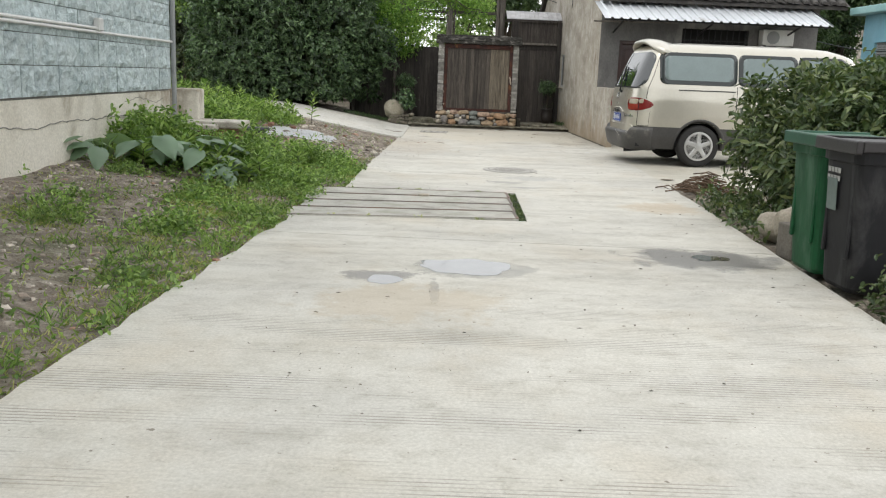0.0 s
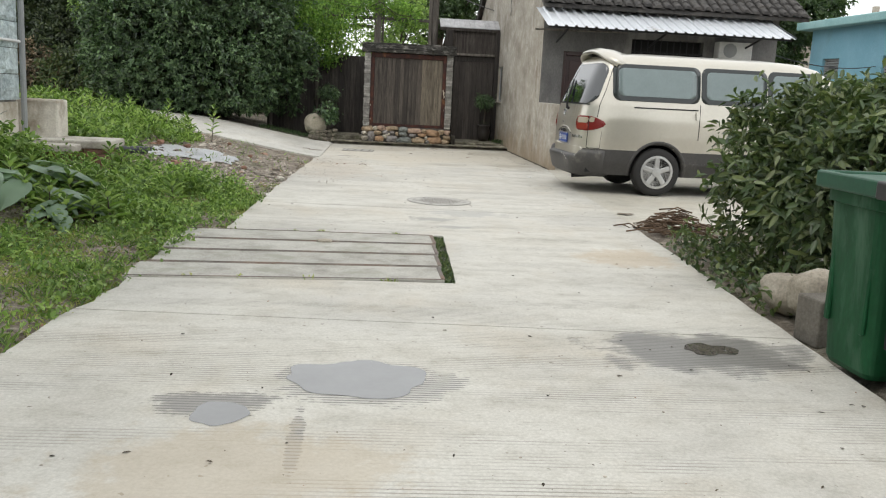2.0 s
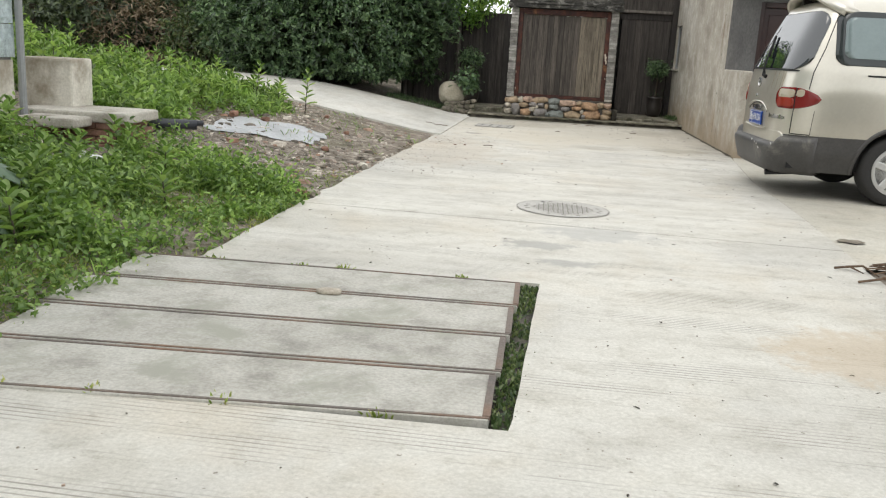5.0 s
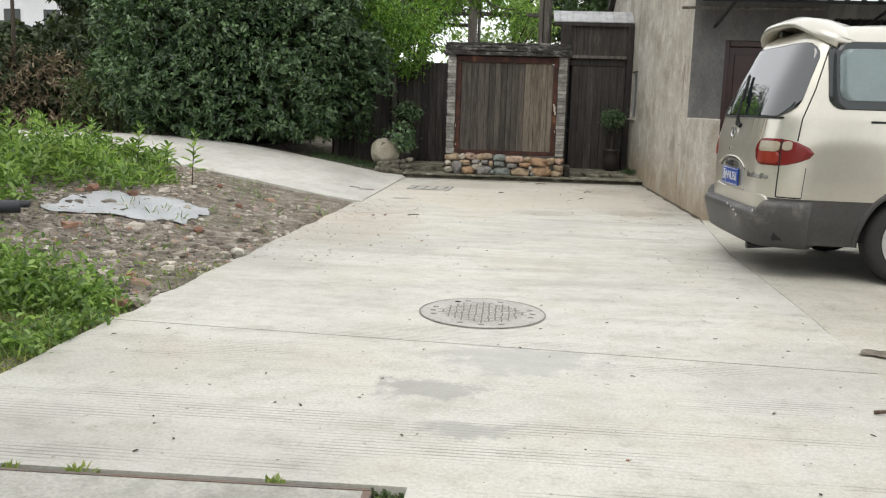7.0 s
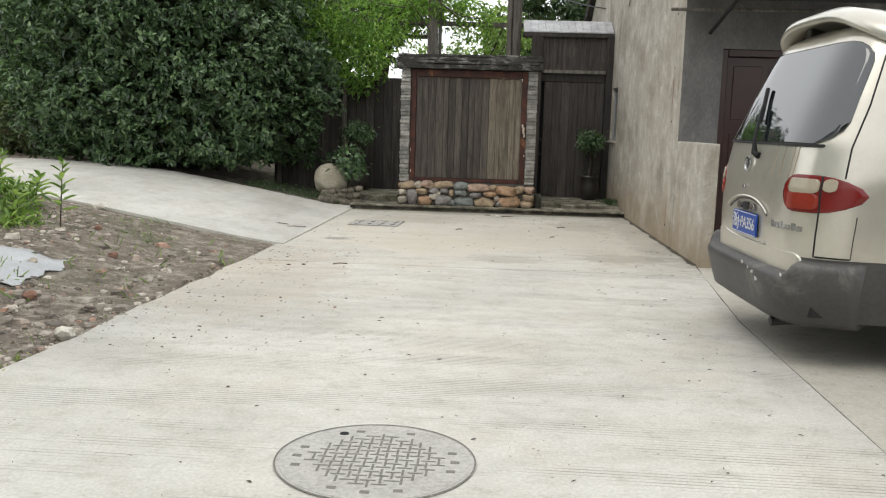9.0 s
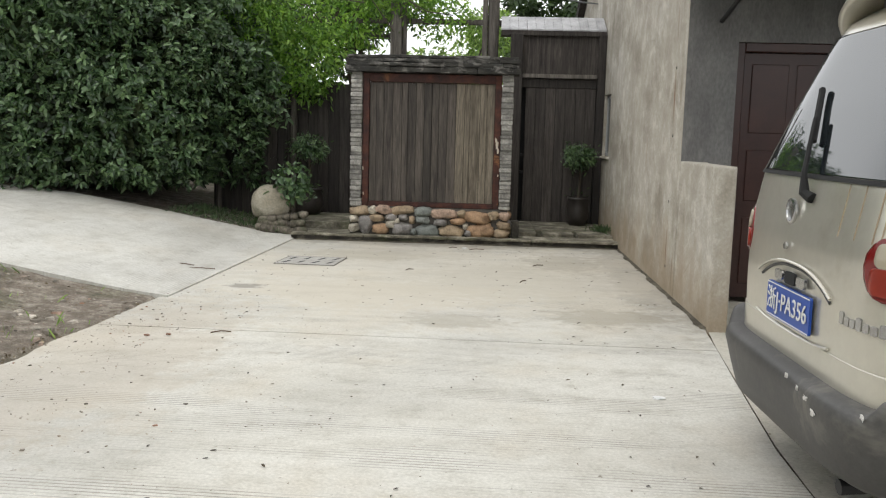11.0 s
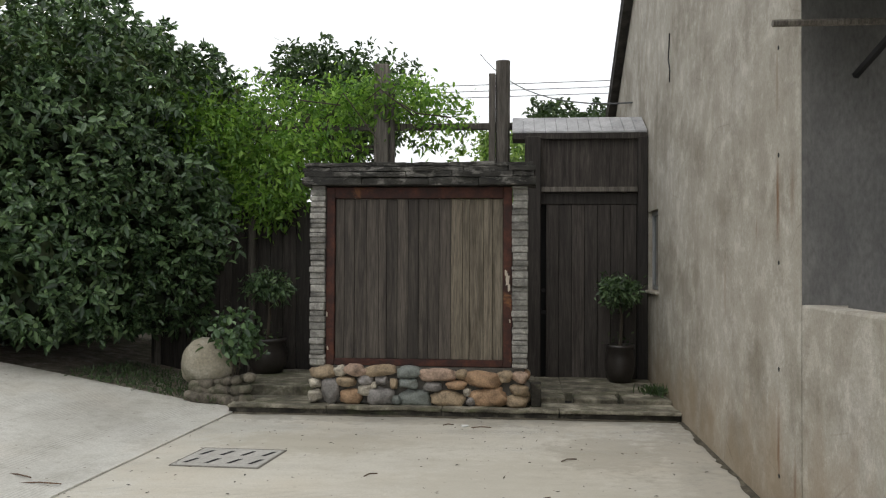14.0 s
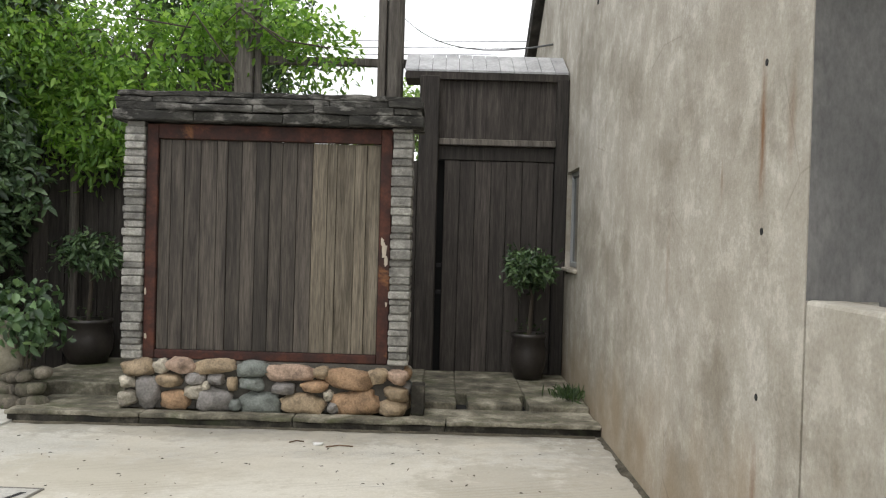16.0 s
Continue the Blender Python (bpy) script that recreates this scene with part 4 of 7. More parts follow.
for k in range(7):
    gp("board", block(x + 0.002, x + 0.148, FY - 0.01 + random.uniform(-0.004, 0.004), FY + 0.02, 0.09, 2.155, 0.003), wood("door_board", (0.034, 0.028, 0.024), (0.085, 0.073, 0.064)) if k == 0 else bpy.data.materials["door_board"])
    x += 0.151
# Added black sheet: darkness behind the door boards put in as colour
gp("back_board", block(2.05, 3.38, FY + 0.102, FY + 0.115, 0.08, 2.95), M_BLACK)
gp("upper_panel", block(2.172, 3.298, FY, FY + 0.03, 2.365, 2.955), M_DARK_WOOD)
gp("transom", block(2.172, 3.298, FY - 0.07, FY + 0.05, 2.3, 2.36, 0.006), M_POST_WOOD, "pale grey transom beam")
gp("door_head", block(2.172, 3.298, FY - 0.02, FY + 0.04, 2.16, 2.295, 0.004), M_DARK_WOOD)
gp("latch", block(2.18, 2.23, FY - 0.05, FY - 0.012, 1.12, 1.16, 0.004), M_DARK_METAL)
gp("latch", block(2.18, 2.23, FY - 0.05, FY - 0.012, 0.86, 0.9, 0.004), M_DARK_METAL)
canopy = gp("canopy_board", block(1.83, 3.41, FY - 0.02, FY + 0.5, 2.957, 2.99), M_DARK_WOOD)
gp("fascia", block(1.84, 3.405, FY - 0.055, FY - 0.022, 2.93, 2.999), M_DARK_WOOD)
ub = bmesh.new()
q = [ub.verts.new(p) for p in ((1.84, FY - 0.05, 2.992), (3.405, FY - 0.05, 2.992), (3.405, FY + 0.41, 3.225), (1.84, FY + 0.41, 3.225))]
ub.faces.new(q)
gp("roof_underlay", ub, M_DARK_WOOD)
M_SHINGLE = surface("silver_roof_strip", [(0.3, 0.3, 0.31), (0.42, 0.42, 0.43), (0.52, 0.52, 0.53)], 5, 40, 0.3, 0.6, 0.2, metal=0.2, piece=0.08)
for k in range(12):
    xa = 1.83 + k * 0.1315
    sb = bmesh.new()
    q = [sb.verts.new(p) for p in ((xa, FY - 0.06, 3.0), (xa + 0.127, FY - 0.06, 3.0), (xa + 0.127, FY + 0.42, 3.24), (xa, FY + 0.42, 3.24))]
    sb.faces.new(q)
    r = bmesh.ops.extrude_face_region(sb, geom=list(sb.faces))
    for v in r["geom"]:
        if isinstance(v, bmesh.types.BMVert):
            v.co.z += 0.02
    bmesh.ops.recalc_face_normals(sb, faces=sb.faces)
    ob = part("roof_strip", sb, M_SHINGLE, gate)
    ob.matrix_parent_inverse = Matrix.Translation((2.75, FY, 0.15)).inverted()

# ---- pergola behind the fence ----
pergola = thing("pergola", 1.0, 26.6, 0, "grey timber pergola posts and rail carrying a green climber", "pergola")
pp = under(pergola, (1.0, 26.6, 0))
pp("post", block(0.12, 0.3, 26.72, 26.9, 0, 3.92, 0.012), M_POST_WOOD)
pp("post", block(0.31, 0.37, 26.77, 26.85, 2.0, 3.7, 0.008), M_POST_WOOD)
pp("post", tube([(1.71, 26.8, 0), (1.71, 26.8, 3.94)], 0.09, 12), M_POST_WOOD)
pp("brace", block(1.54, 1.62, 26.72, 26.84, 2.0, 3.78, 0.008), M_POST_WOOD)
pp("rail", block(-1.5, 2.1, 26.9, 26.98, 3.12, 3.2, 0.006), M_POST_WOOD)
pp("rail", block(-2.5, 0.1, 27.6, 27.68, 2.95, 3.03, 0.006), M_POST_WOOD)

# ---- parked van ----
M_VAN = surface("champagne_van_paint", [(0.52, 0.492, 0.42), (0.6, 0.573, 0.5)], 1.0, 25, 0.06, 0.28, 0.03, 0.002, metal=0.6, stain=(0.42, 0.38, 0.3), stain_scale=1.2, stain_at=0.66)
M_VAN.node_tree.nodes["Principled BSDF"].inputs["Coat Weight"].default_value = 0.6
M_CLAD = surface("grey_cladding", [(0.042, 0.04, 0.038), (0.068, 0.065, 0.062)], 2.5, 40, 0.25, 0.5, 0.15, 0.003, stain=(0.16, 0.15, 0.13), stain_scale=2.5, stain_at=0.66)
M_GLASS = plain("tinted_glass", (0.03, 0.036, 0.036), 0.04, 0, 0.05, bump_s=0.0)
M_REAR_GLASS = plain("filmed_rear_glass", (0.012, 0.016, 0.018), 0.03, 0, 0.05, bump_s=0.0)
M_REAR_GLASS.node_tree.nodes["Principled BSDF"].inputs["IOR"].default_value = 1.95
# Pale base colour carries the sky's reflection on the side panes
M_SIDE_GLASS = plain("pale_reflection_glass", (0.2, 0.25, 0.25), 0.06, 0.1, 0.08, bump_s=0.0)
M_RUBBER = plain("tyre_rubber", (0.025, 0.024, 0.023), 0.85, 0, 0.3)
M_ALLOY = plain("alloy_wheel", (0.55, 0.55, 0.54), 0.35, 0.7)
M_CHROME = plain("dull_chrome", (0.5, 0.5, 0.5), 0.2, 0.9)
M_RED_LENS = plain("red_lens", (0.17, 0.01, 0.009), 0.15, 0, 0.1)
M_CLEAR_LENS = plain("clear_lens", (0.38, 0.335, 0.25), 0.15, 0, 0.1)
M_BRAKE_LENS = plain("orange_red_lens", (0.26, 0.03, 0.018), 0.15, 0, 0.1)
M_BLUE = plain("plate_blue", (0.015, 0.07, 0.36), 0.4, 0, 0.08)
M_WHITE = plain("white_paint", (0.75, 0.75, 0.73), 0.5)
VLEN = 5.0
V_REAR = [(0.27, 0.1), (0.45, 0.08), (0.75, 0.075), (1.0, 0.08), (1.22, 0.12), (1.5, 0.235), (1.8, 0.37), (1.88, 0.42), (1.93, 0.55), (1.965, 0.95)]
V_HALF = [(0.27, 0.82), (0.45, 0.885), (0.8, 0.905), (1.05, 0.905), (1.25, 0.885), (1.5, 0.838), (1.75, 0.785), (1.85, 0.735), (1.92, 0.62), (1.965, 0.32)]
V_FRONT = [(0.27, 4.9), (0.6, 5.0), (0.85, 4.95), (1.05, 4.72), (1.25, 4.36), (1.6, 3.98), (1.85, 3.62), (1.93, 3.35), (1.965, 2.9)]
VN = 7.0


def van_ring(z):
    xr, xf, b = lerp_table(V_REAR, z), lerp_table(V_FRONT, z), lerp_table(V_HALF, z)
    return (xr + xf) / 2, (xf - xr) / 2, b


def van_side(u, z, off=0.0, side=-1):
    xc, a, b = van_ring(z)
    k = max(0.0, 1 - abs((u - xc) / a) ** VN) ** (1 / VN)
    return Vector((u, side * (b + off) * k, z))


def van_rear(y, z, off=0.0):
    """A point on the rear at y, moved out from the skin by off."""
    xc, a, b = van_ring(z)
    f = max(-1.0, min(1.0, y / b))
    k = max(0.0, 1 - abs(f) ** VN) ** (1 / VN)
    return Vector((xc - (a + off) * k, f * (b + off), z))


def van_wrap(f, z, off=0.0):
    """A point on the rear at a share f of the half width, round the corner as f nears 1."""
    return van_rear(f * van_ring(z)[2], z, off)


tt = np.linspace(0, 2 * math.pi, 4001)
sxs = np.sign(np.cos(tt)) * np.abs(np.cos(tt)) ** (2 / VN) * 2.5
sys_ = np.sign(np.sin(tt)) * np.abs(np.sin(tt)) ** (2 / VN) * 0.9
arc = np.concatenate([[0], np.cumsum(np.hypot(np.diff(sxs), np.diff(sys_)))])
VT = np.interp(np.linspace(0, arc[-1], 401)[:-1], arc, tt)
ARCHES = ((1.2, 0.34), (4.2, 0.34))


def van_shell(levels, cut=True):
    b = bmesh.new()
    rings = []
    for z in levels:
        xc, a, h = van_ring(z)
        rings.append([b.verts.new((xc + a * math.copysign(abs(math.cos(t)) ** (2 / VN), math.cos(t)), h * math.copysign(abs(math.sin(t)) ** (2 / VN), math.sin(t)), z)) for t in VT])
    n = len(VT)
    for p, q in zip(rings, rings[1:]):
        for k in range(n):
            c = (p[k].co + q[(k + 1) % n].co) / 2
            if cut and abs(c.y) > 0.5 and any(math.hypot(c.x - ax, c.z - az) < 0.4 for ax, az in ARCHES):
                continue
            b.faces.new((p[k], p[(k + 1) % n], q[(k + 1) % n], q[k]))
    return b, rings


van = thing("van", 2.8, 16.5, 0, "dusty champagne van with grey lower cladding parked on the forecourt", "van")


def vpart(name, bm, mat, label="", parent=None, smooth=False):
    return part(name, bm, mat, parent or van, label, smooth)


vb, rings = van_shell([0.622 + 0.0373 * k for k in range(34)] + [1.9, 1.92, 1.94, 1.952, 1.965])
vb.faces.new(rings[-1])
for f in vb.faces:
    f.smooth = True
vpart("body", vb, M_VAN, smooth=True)
vc, rings = van_shell([0.27 + 0.029 * k for k in range(13)] + [0.6195])
vpart("cladding", vc, M_CLAD, "grey plastic lower cladding", smooth=True)
vpart("underbody", block(0.2, 4.85, -0.78, 0.78, 0.3, 0.55), M_BLACK)
for ax, az in ARCHES:
    for s in (-1, 1):
        lb = bmesh.new()
        prev = None
        for k in range(25):
            a = math.radians(-12 + 204 * k / 24)
            ring = []
            for r, o in ((0.428, 0.003), (0.42, 0.012), (0.39, 0.012), (0.375, -0.06)):
                u, z = ax + r * math.cos(a), az + r * math.sin(a)
                ring.append(lb.verts.new(van_side(u, max(z, 0.27), o, s)))
            if prev:
                for i in range(3):
                    lb.faces.new((prev[i], ring[i], ring[i + 1], prev[i + 1]))
            prev = ring
        vpart("arch_lip", lb, M_CLAD, smooth=True)
        wheel = new("wheel")
        wheel.parent = van
        wheel.matrix_basis = Matrix.Translation((ax, s * 0.79, az - 0.005)) @ Matrix.Rotation(-math.pi / 2 * s, 4, "X")
        part("tyre", lathe([(0.2, -0.1), (0.3, -0.11), (0.328, -0.085), (0.335, -0.04), (0.335, 0.04), (0.328, 0.085), (0.3, 0.108), (0.225, 0.1), (0.2, 0.09)], 40), M_RUBBER, wheel, smooth=True)
        part("rim", lathe([(0.228, 0.02), (0.228, 0.098), (0.205, 0.1), (0.2, 0.05), (0.06, 0.03), (0.001, 0.03)], 32), plain("dark_rim", (0.12, 0.12, 0.12), 0.5, 0.5) if "dark_rim" not in bpy.data.materials else bpy.data.materials["dark_rim"], wheel, smooth=True)
        part("rim_ring", lathe([(0.232, 0.09), (0.232, 0.108), (0.2, 0.11), (0.196, 0.09)], 32), M_ALLOY, wheel)
        for k in range(5):
            sp = part("spoke", block(-0.036, 0.036, 0.03, 0.205, 0.07, 0.1, 0.012, 2), M_ALLOY, wheel)
            sp.matrix_basis = Matrix.Rotation(math.radians(72 * k), 4, "Z")
        part("hub_cap", lathe([(0.07, 0.06), (0.065, 0.108), (0.02, 0.112)], 16), M_ALLOY, wheel)


def patch(fn, a0, a1, z0, z1, r, off, n=14, rows_n=8):
    """A rounded rectangle laid on the body, with a turned-in edge."""
    b = bmesh.new()
    zs = [z0 + r * (1 - math.cos(math.pi / 2 * k / 4)) for k in range(5)] + [z0 + r + (z1 - z0 - 2 * r) * k / rows_n for k in range(1, rows_n)] + [z1 - r * (1 - math.cos(math.pi / 2 * (4 - k) / 4)) for k in range(5)]
    unit_r = r / van_ring((z0 + z1) / 2)[2] if fn is van_wrap else r
    rows = []
    for z in zs:
        d = max(0, z0 + r - z, z - z1 + r)
        ins = (r - math.sqrt(max(0, r * r - d * d))) * unit_r / max(r, 1e-6)
        rows.append([b.verts.new(fn(a0 + ins + (a1 - a0 - 2 * ins) * k / n, z, off)) for k in range(n + 1)])
    for p, q in zip(rows, rows[1:]):
        for k in range(n):
            b.faces.new((p[k], p[k + 1], q[k + 1], q[k]))
    ex = bmesh.ops.extrude_edge_only(b, edges=[e for e in b.edges if e.is_boundary])
    for v in ex["geom"]:
        if isinstance(v, bmesh.types.BMVert):
            v.co += (Vector((1.2, 0, v.co.z)) - v.co).normalized() * 0.012
    bmesh.ops.recalc_face_normals(b, faces=b.faces)
    return b


def far_side(u, z, off):
    return van_side(u, z, off, 1)


for fn in (van_side, far_side):
    for u0, u1 in ((0.5, 1.74), (1.76, 2.72), (2.74, 3.55)):
        w = vpart("side_window", patch(fn, u0, u1, 1.3, 1.8, 0.1, 0.006), M_GLASS, smooth=True)
        vpart("pane", patch(fn, u0 + 0.075, u1 - 0.06, 1.365, 1.745, 0.07, 0.01), M_SIDE_GLASS, parent=w, smooth=True)
    vpart("slide_rail", patch(fn, 0.8, 1.72, 1.205, 1.222, 0.006, 0.006), M_BLACK)
    vpart("door_gap", patch(fn, 1.745, 1.755, 0.8, 1.29, 0.003, 0.002), M_BLACK)
    vpart("door_gap", patch(fn, 2.85, 2.86, 0.5, 1.29, 0.003, 0.002), M_BLACK)
    vpart("door_handle", patch(fn, 1.69, 1.74, 1.08, 1.18, 0.015, 0.02), M_VAN)
    vpart("sill_trim", patch(fn, 1.7, 3.7, 0.42, 0.47, 0.01, 0.012), M_CLAD)
vpart("rear_window", patch(van_wrap, -0.885, 0.885, 1.235, 1.8, 0.12, 0.008, 48, 14), M_REAR_GLASS, "dark reflecting rear window with wiper", smooth=True)
vpart("window_seal", patch(van_wrap, -0.83, 0.83, 1.222, 1.237, 0.006, 0.009, 40, 2), M_BLACK)


def seam(pts, r=0.005):
    """A panel gap drawn along points given as share of half width and height."""
    fine = []
    for (f0, z0), (f1, z1) in zip(pts, pts[1:]):
        fine += [van_wrap(f0 + (f1 - f0) * k / 12, z0 + (z1 - z0) * k / 12, 0.0) for k in range(12)]
    return tube(fine + [van_wrap(*pts[-1], 0.0)], r, 5)


for s in (-1, 1):
    vpart("tailgate_gap", seam([(s * 0.905, 1.06), (s * 0.915, 1.45), (s * 0.905, 1.86)]), M_BLACK)
    vpart("panel_gap", seam([(s * 0.846, 0.87), (s * 0.842, 0.632), (s * 0.925, 0.63)]), M_BLACK)
    vpart("lamp_gap", seam([(s * 0.848, 0.87), (s * 0.848, 1.07)], 0.008), M_BLACK)
    vpart("panel_gap", seam([(s * 0.93, 0.86), (s * 0.926, 0.63)], 0.003), M_BLACK)
    lo_f, hi_f = sorted((s * 0.6, s * 0.944))
    lamp = vpart("tail_lamp", patch(van_wrap, lo_f, hi_f, 0.868, 1.072, 0.1, 0.004, 24), M_RED_LENS, "two-tone red and clear tail lamp", smooth=True)
    for nm, f0, f1, z0, z1, rr_, mt in (("clear_lens", 0.662, 0.843, 0.974, 1.052, 0.025, M_CLEAR_LENS), ("brake_lens", 0.645, 0.843, 0.886, 0.973, 0.025, M_BRAKE_LENS),
                                        ("reverse_lens", 0.856, 0.893, 0.985, 1.056, 0.02, M_CLEAR_LENS)):
        f0, f1 = sorted((s * f0, s * f1))
        vpart(nm, patch(van_wrap, f0, f1, z0, z1, rr_, 0.011, 14), mt, parent=lamp, smooth=True)
# bumper
vpart("tailgate_foot", patch(van_wrap, -0.8, 0.8, 0.515, 0.64, 0.05, 0.004, 40), M_VAN, smooth=True)
bb = bmesh.new()
prev = None
for k in range(81):
    f = math.sin((-1 + 2 * k / 80) * 1.245)
    top = 0.535 + 0.075 * smooth01((abs(f) - 0.74) / 0.07)
    bow = 0.028 * (1 - abs(f) ** 4)
    ring = [bb.verts.new(van_wrap(f, max(z, 0.27), off) - Vector((bow if off > 0 else 0, 0, 0.27 - min(z, 0.27)))) for off, z in
            ((-0.12, 0.25), (0.0, 0.235), (0.03, 0.27), (0.042, 0.36), (0.05, 0.45), (0.056, top - 0.06), (0.052, top - 0.03), (0.035, top - 0.012), (-0.002, top), (-0.12, top))]
    if prev:
        for i in range(10):
            bb.faces.new((prev[i], ring[i], ring[(i + 1) % 10], prev[(i + 1) % 10]))
    else:
        first = ring
    prev = ring
bb.faces.new(list(reversed(first)))
bb.faces.new(prev)
bmesh.ops.recalc_face_normals(bb, faces=bb.faces)
vpart("rear_bumper", bb, M_CLAD, "scuffed grey rear bumper", smooth=True)
M_SCUFF = plain("bare_scuff", (0.6, 0.58, 0.55), 0.7)
for y, z, w in ((-0.37, 0.485, 0.022), (-0.43, 0.455, 0.026), (-0.3, 0.5, 0.012), (-0.66, 0.52, 0.014), (-0.2, 0.515, 0.01)):
    q = rock(0.004, w * 0.7, 0.009, int(w * 1000), 2, 0.9)
    bmesh.ops.translate(q, verts=q.verts, vec=van_rear(y, z, 0.055) - Vector((0.027 * (1 - abs(y / 0.885) ** 4), 0, 0)))
    vpart("scuff", q, M_SCUFF)
for y in (-0.6, 0.6):
    vpart("bumper_hole", tube([van_rear(y, 0.41, 0.055), van_rear(y, 0.41, 0.01)], 0.02, 10), M_BLACK)
vpart("exhaust_pipe", tube([(0.5, -0.5, 0.25), (0.09, -0.5, 0.215)], 0.028, 10), M_DARK_METAL)
# number plate in its recess
plate = vpart("number_plate", patch(van_rear, -0.22, 0.21, 0.662, 0.802, 0.012, 0.02), M_BLUE, "blue number plate with white characters")
arch = [(0.36 - 0.72 * k / 24, 0.9 - 0.075 * abs(-1 + 2 * k / 24) ** 2.5) for k in range(25)]
vpart("plate_garnish", tube([van_rear(y, z, 0.012) for y, z in arch], 0.006, 6), M_VAN, "raised rim over the number plate")
# Dark tube draws the shadow line under the garnish
vpart("garnish_underside", tube([van_rear(y * 0.96, z - 0.016, 0.0) for y, z in arch], 0.007, 6), M_CLAD)
vpart("recess_lip", tube([van_rear(0.37 - 0.73 * k / 16, 0.632 + 0.02 * abs(-1 + k / 8) ** 3, 0.006) for k in range(17)], 0.006, 6), M_VAN)
vpart("tailgate_handle", patch(van_rear, -0.055, 0.045, 0.815, 0.862, 0.015, 0.02), M_BLACK)
for y in (-0.115, 0.105):
    vpart("plate_lamp", patch(van_rear, y - 0.04, y + 0.04, 0.82, 0.858, 0.016, 0.022), M_CHROME)


def lettering(name, text, size, mat, parent, m):
    cu = bpy.data.curves.new(name, "FONT")
    cu.body, cu.size, cu.align_x, cu.align_y, cu.extrude = text, size, "CENTER", "CENTER", 0.0012
    tmp = bpy.data.objects.new(name, cu)
    scene.collection.objects.link(tmp)
    bpy.context.view_layer.update()
    me = bpy.data.meshes.new_from_object(tmp.evaluated_get(bpy.context.evaluated_depsgraph_get()))
    bpy.data.objects.remove(tmp)
    bpy.data.curves.remove(cu)
    me.materials.append(mat)
    ob = new(name, me)
    ob.parent = parent
    ob.matrix_basis = m
    return ob


face = Matrix(((0, 0, -1, 0), (-1, 0, 0, 0), (0, 1, 0, 0), (0, 0, 0, 1)))
lettering("plate_lettering", "\u6d59J\u00b7PA356", 0.098, M_WHITE, plate, Matrix.Translation((0.0515, -0.005, 0.732)) @ face)
for a0, a1, z0, z1 in ((-0.217, 0.207, 0.666, 0.67), (-0.217, 0.207, 0.794, 0.798)):
    vpart("plate_border", patch(van_rear, a0, a1, z0, z1, 0.001, 0.022), M_WHITE, parent=plate)
eb = lathe([(0.05, 0), (0.05, 0.012), (0.04, 0.014), (0.038, 0.006), (0.001, 0.006)], 24)
emblem = vpart("emblem", eb, M_CHROME, "round chrome emblem")
emblem.matrix_basis = Matrix.Translation((0.092, 0.1, 1.09)) @ Matrix.Rotation(-math.pi / 2, 4, "Y")
vpart("tailgate_lock", lathe([(0.014, 0), (0.014, 0.01)], 12), M_CHROME).matrix_basis = Matrix.Translation((0.074, 0.09, 0.955)) @ Matrix.Rotation(-math.pi / 2, 4, "Y")
for k in range(8):
    vpart("badge_bar", patch(van_rear, -0.43 - 0.036 * k - 0.028, -0.43 - 0.036 * k, 0.76, 0.79 + 0.012 * (k % 3 == 0), 0.006, 0.006, 3), M_CHROME)
vpart("wiper_arm", tube([van_rear(-0.06, 1.15, 0.01), van_rear(-0.02, 1.17, 0.03), van_rear(0.0, 1.24, 0.045), van_rear(0.15, 1.45, 0.045)], 0, 6, radii=[0.022, 0.02, 0.011, 0.008]), M_BLACK)
vpart("wiper_blade", tube([van_rear(0.1, 1.36, 0.03), van_rear(0.27, 1.57, 0.03)], 0.013, 6), M_BLACK)
for y in (-0.45, -0.56, -0.6, -0.33):
    vpart("rust_run", patch(van_rear, y - 0.003, y + 0.003, 1.04, 1.22, 0.002, 0.002, 2), plain("van_rust_run", (0.36, 0.28, 0.18), 0.6) if "van_rust_run" not in bpy.data.materials else bpy.data.materials["van_rust_run"])
# spoiler
sb = bmesh.new()
prev = None
for k in range(41):
    f = -1 + 2 * k / 40
    dr, y, back = 0.19 * abs(f) ** 3.2, f * 0.745, 0.2 * abs(f) ** 5
    ring = [sb.verts.new(p) for p in ((0.85, y * 0.96, 1.955 - dr), (0.6, y, 2.015 - dr), (0.44 + back * 0.6, y, 2.025 - dr), (0.36 + back, y, 1.995 - dr), (0.34 + back, y, 1.955 - dr), (0.36 + back, y * 0.985, 1.94 - dr),
                                      (0.48 + back * 0.4, y * 0.975, 1.965 - dr), (0.62, y * 0.96, 1.93 - dr), (0.85, y * 0.95, 1.9 - dr))]
    if prev:
        for i in range(9):
            sb.faces.new((prev[i], ring[i], ring[(i + 1) % 9], prev[(i + 1) % 9]))
    else:
        first = ring
    prev = ring
sb.faces.new(list(reversed(first)))
sb.faces.new(prev)
bmesh.ops.recalc_face_normals(sb, faces=sb.faces)
for y in (-0.3, 0.3):
    vpart("spoiler_stay", block(0.47, 0.66, y - 0.035, y + 0.035, 1.84, 1.955, 0.012, 2), M_CLAD)
vpart("spoiler", sb, M_VAN, "roof spoiler over the rear window", smooth=True)
vpart("windscreen", block(4.2, 4.21, -0.6, 0.6, 1.3, 1.6), M_GLASS)
vpart("mirror", block(3.75, 3.85, -1.1, -0.92, 1.2, 1.42, 0.04, 2), M_CLAD)
van.matrix_basis = pose(2.9, 16.55, 0, 0, 0, 1.5) @ Matrix.Scale(1.05, 4)


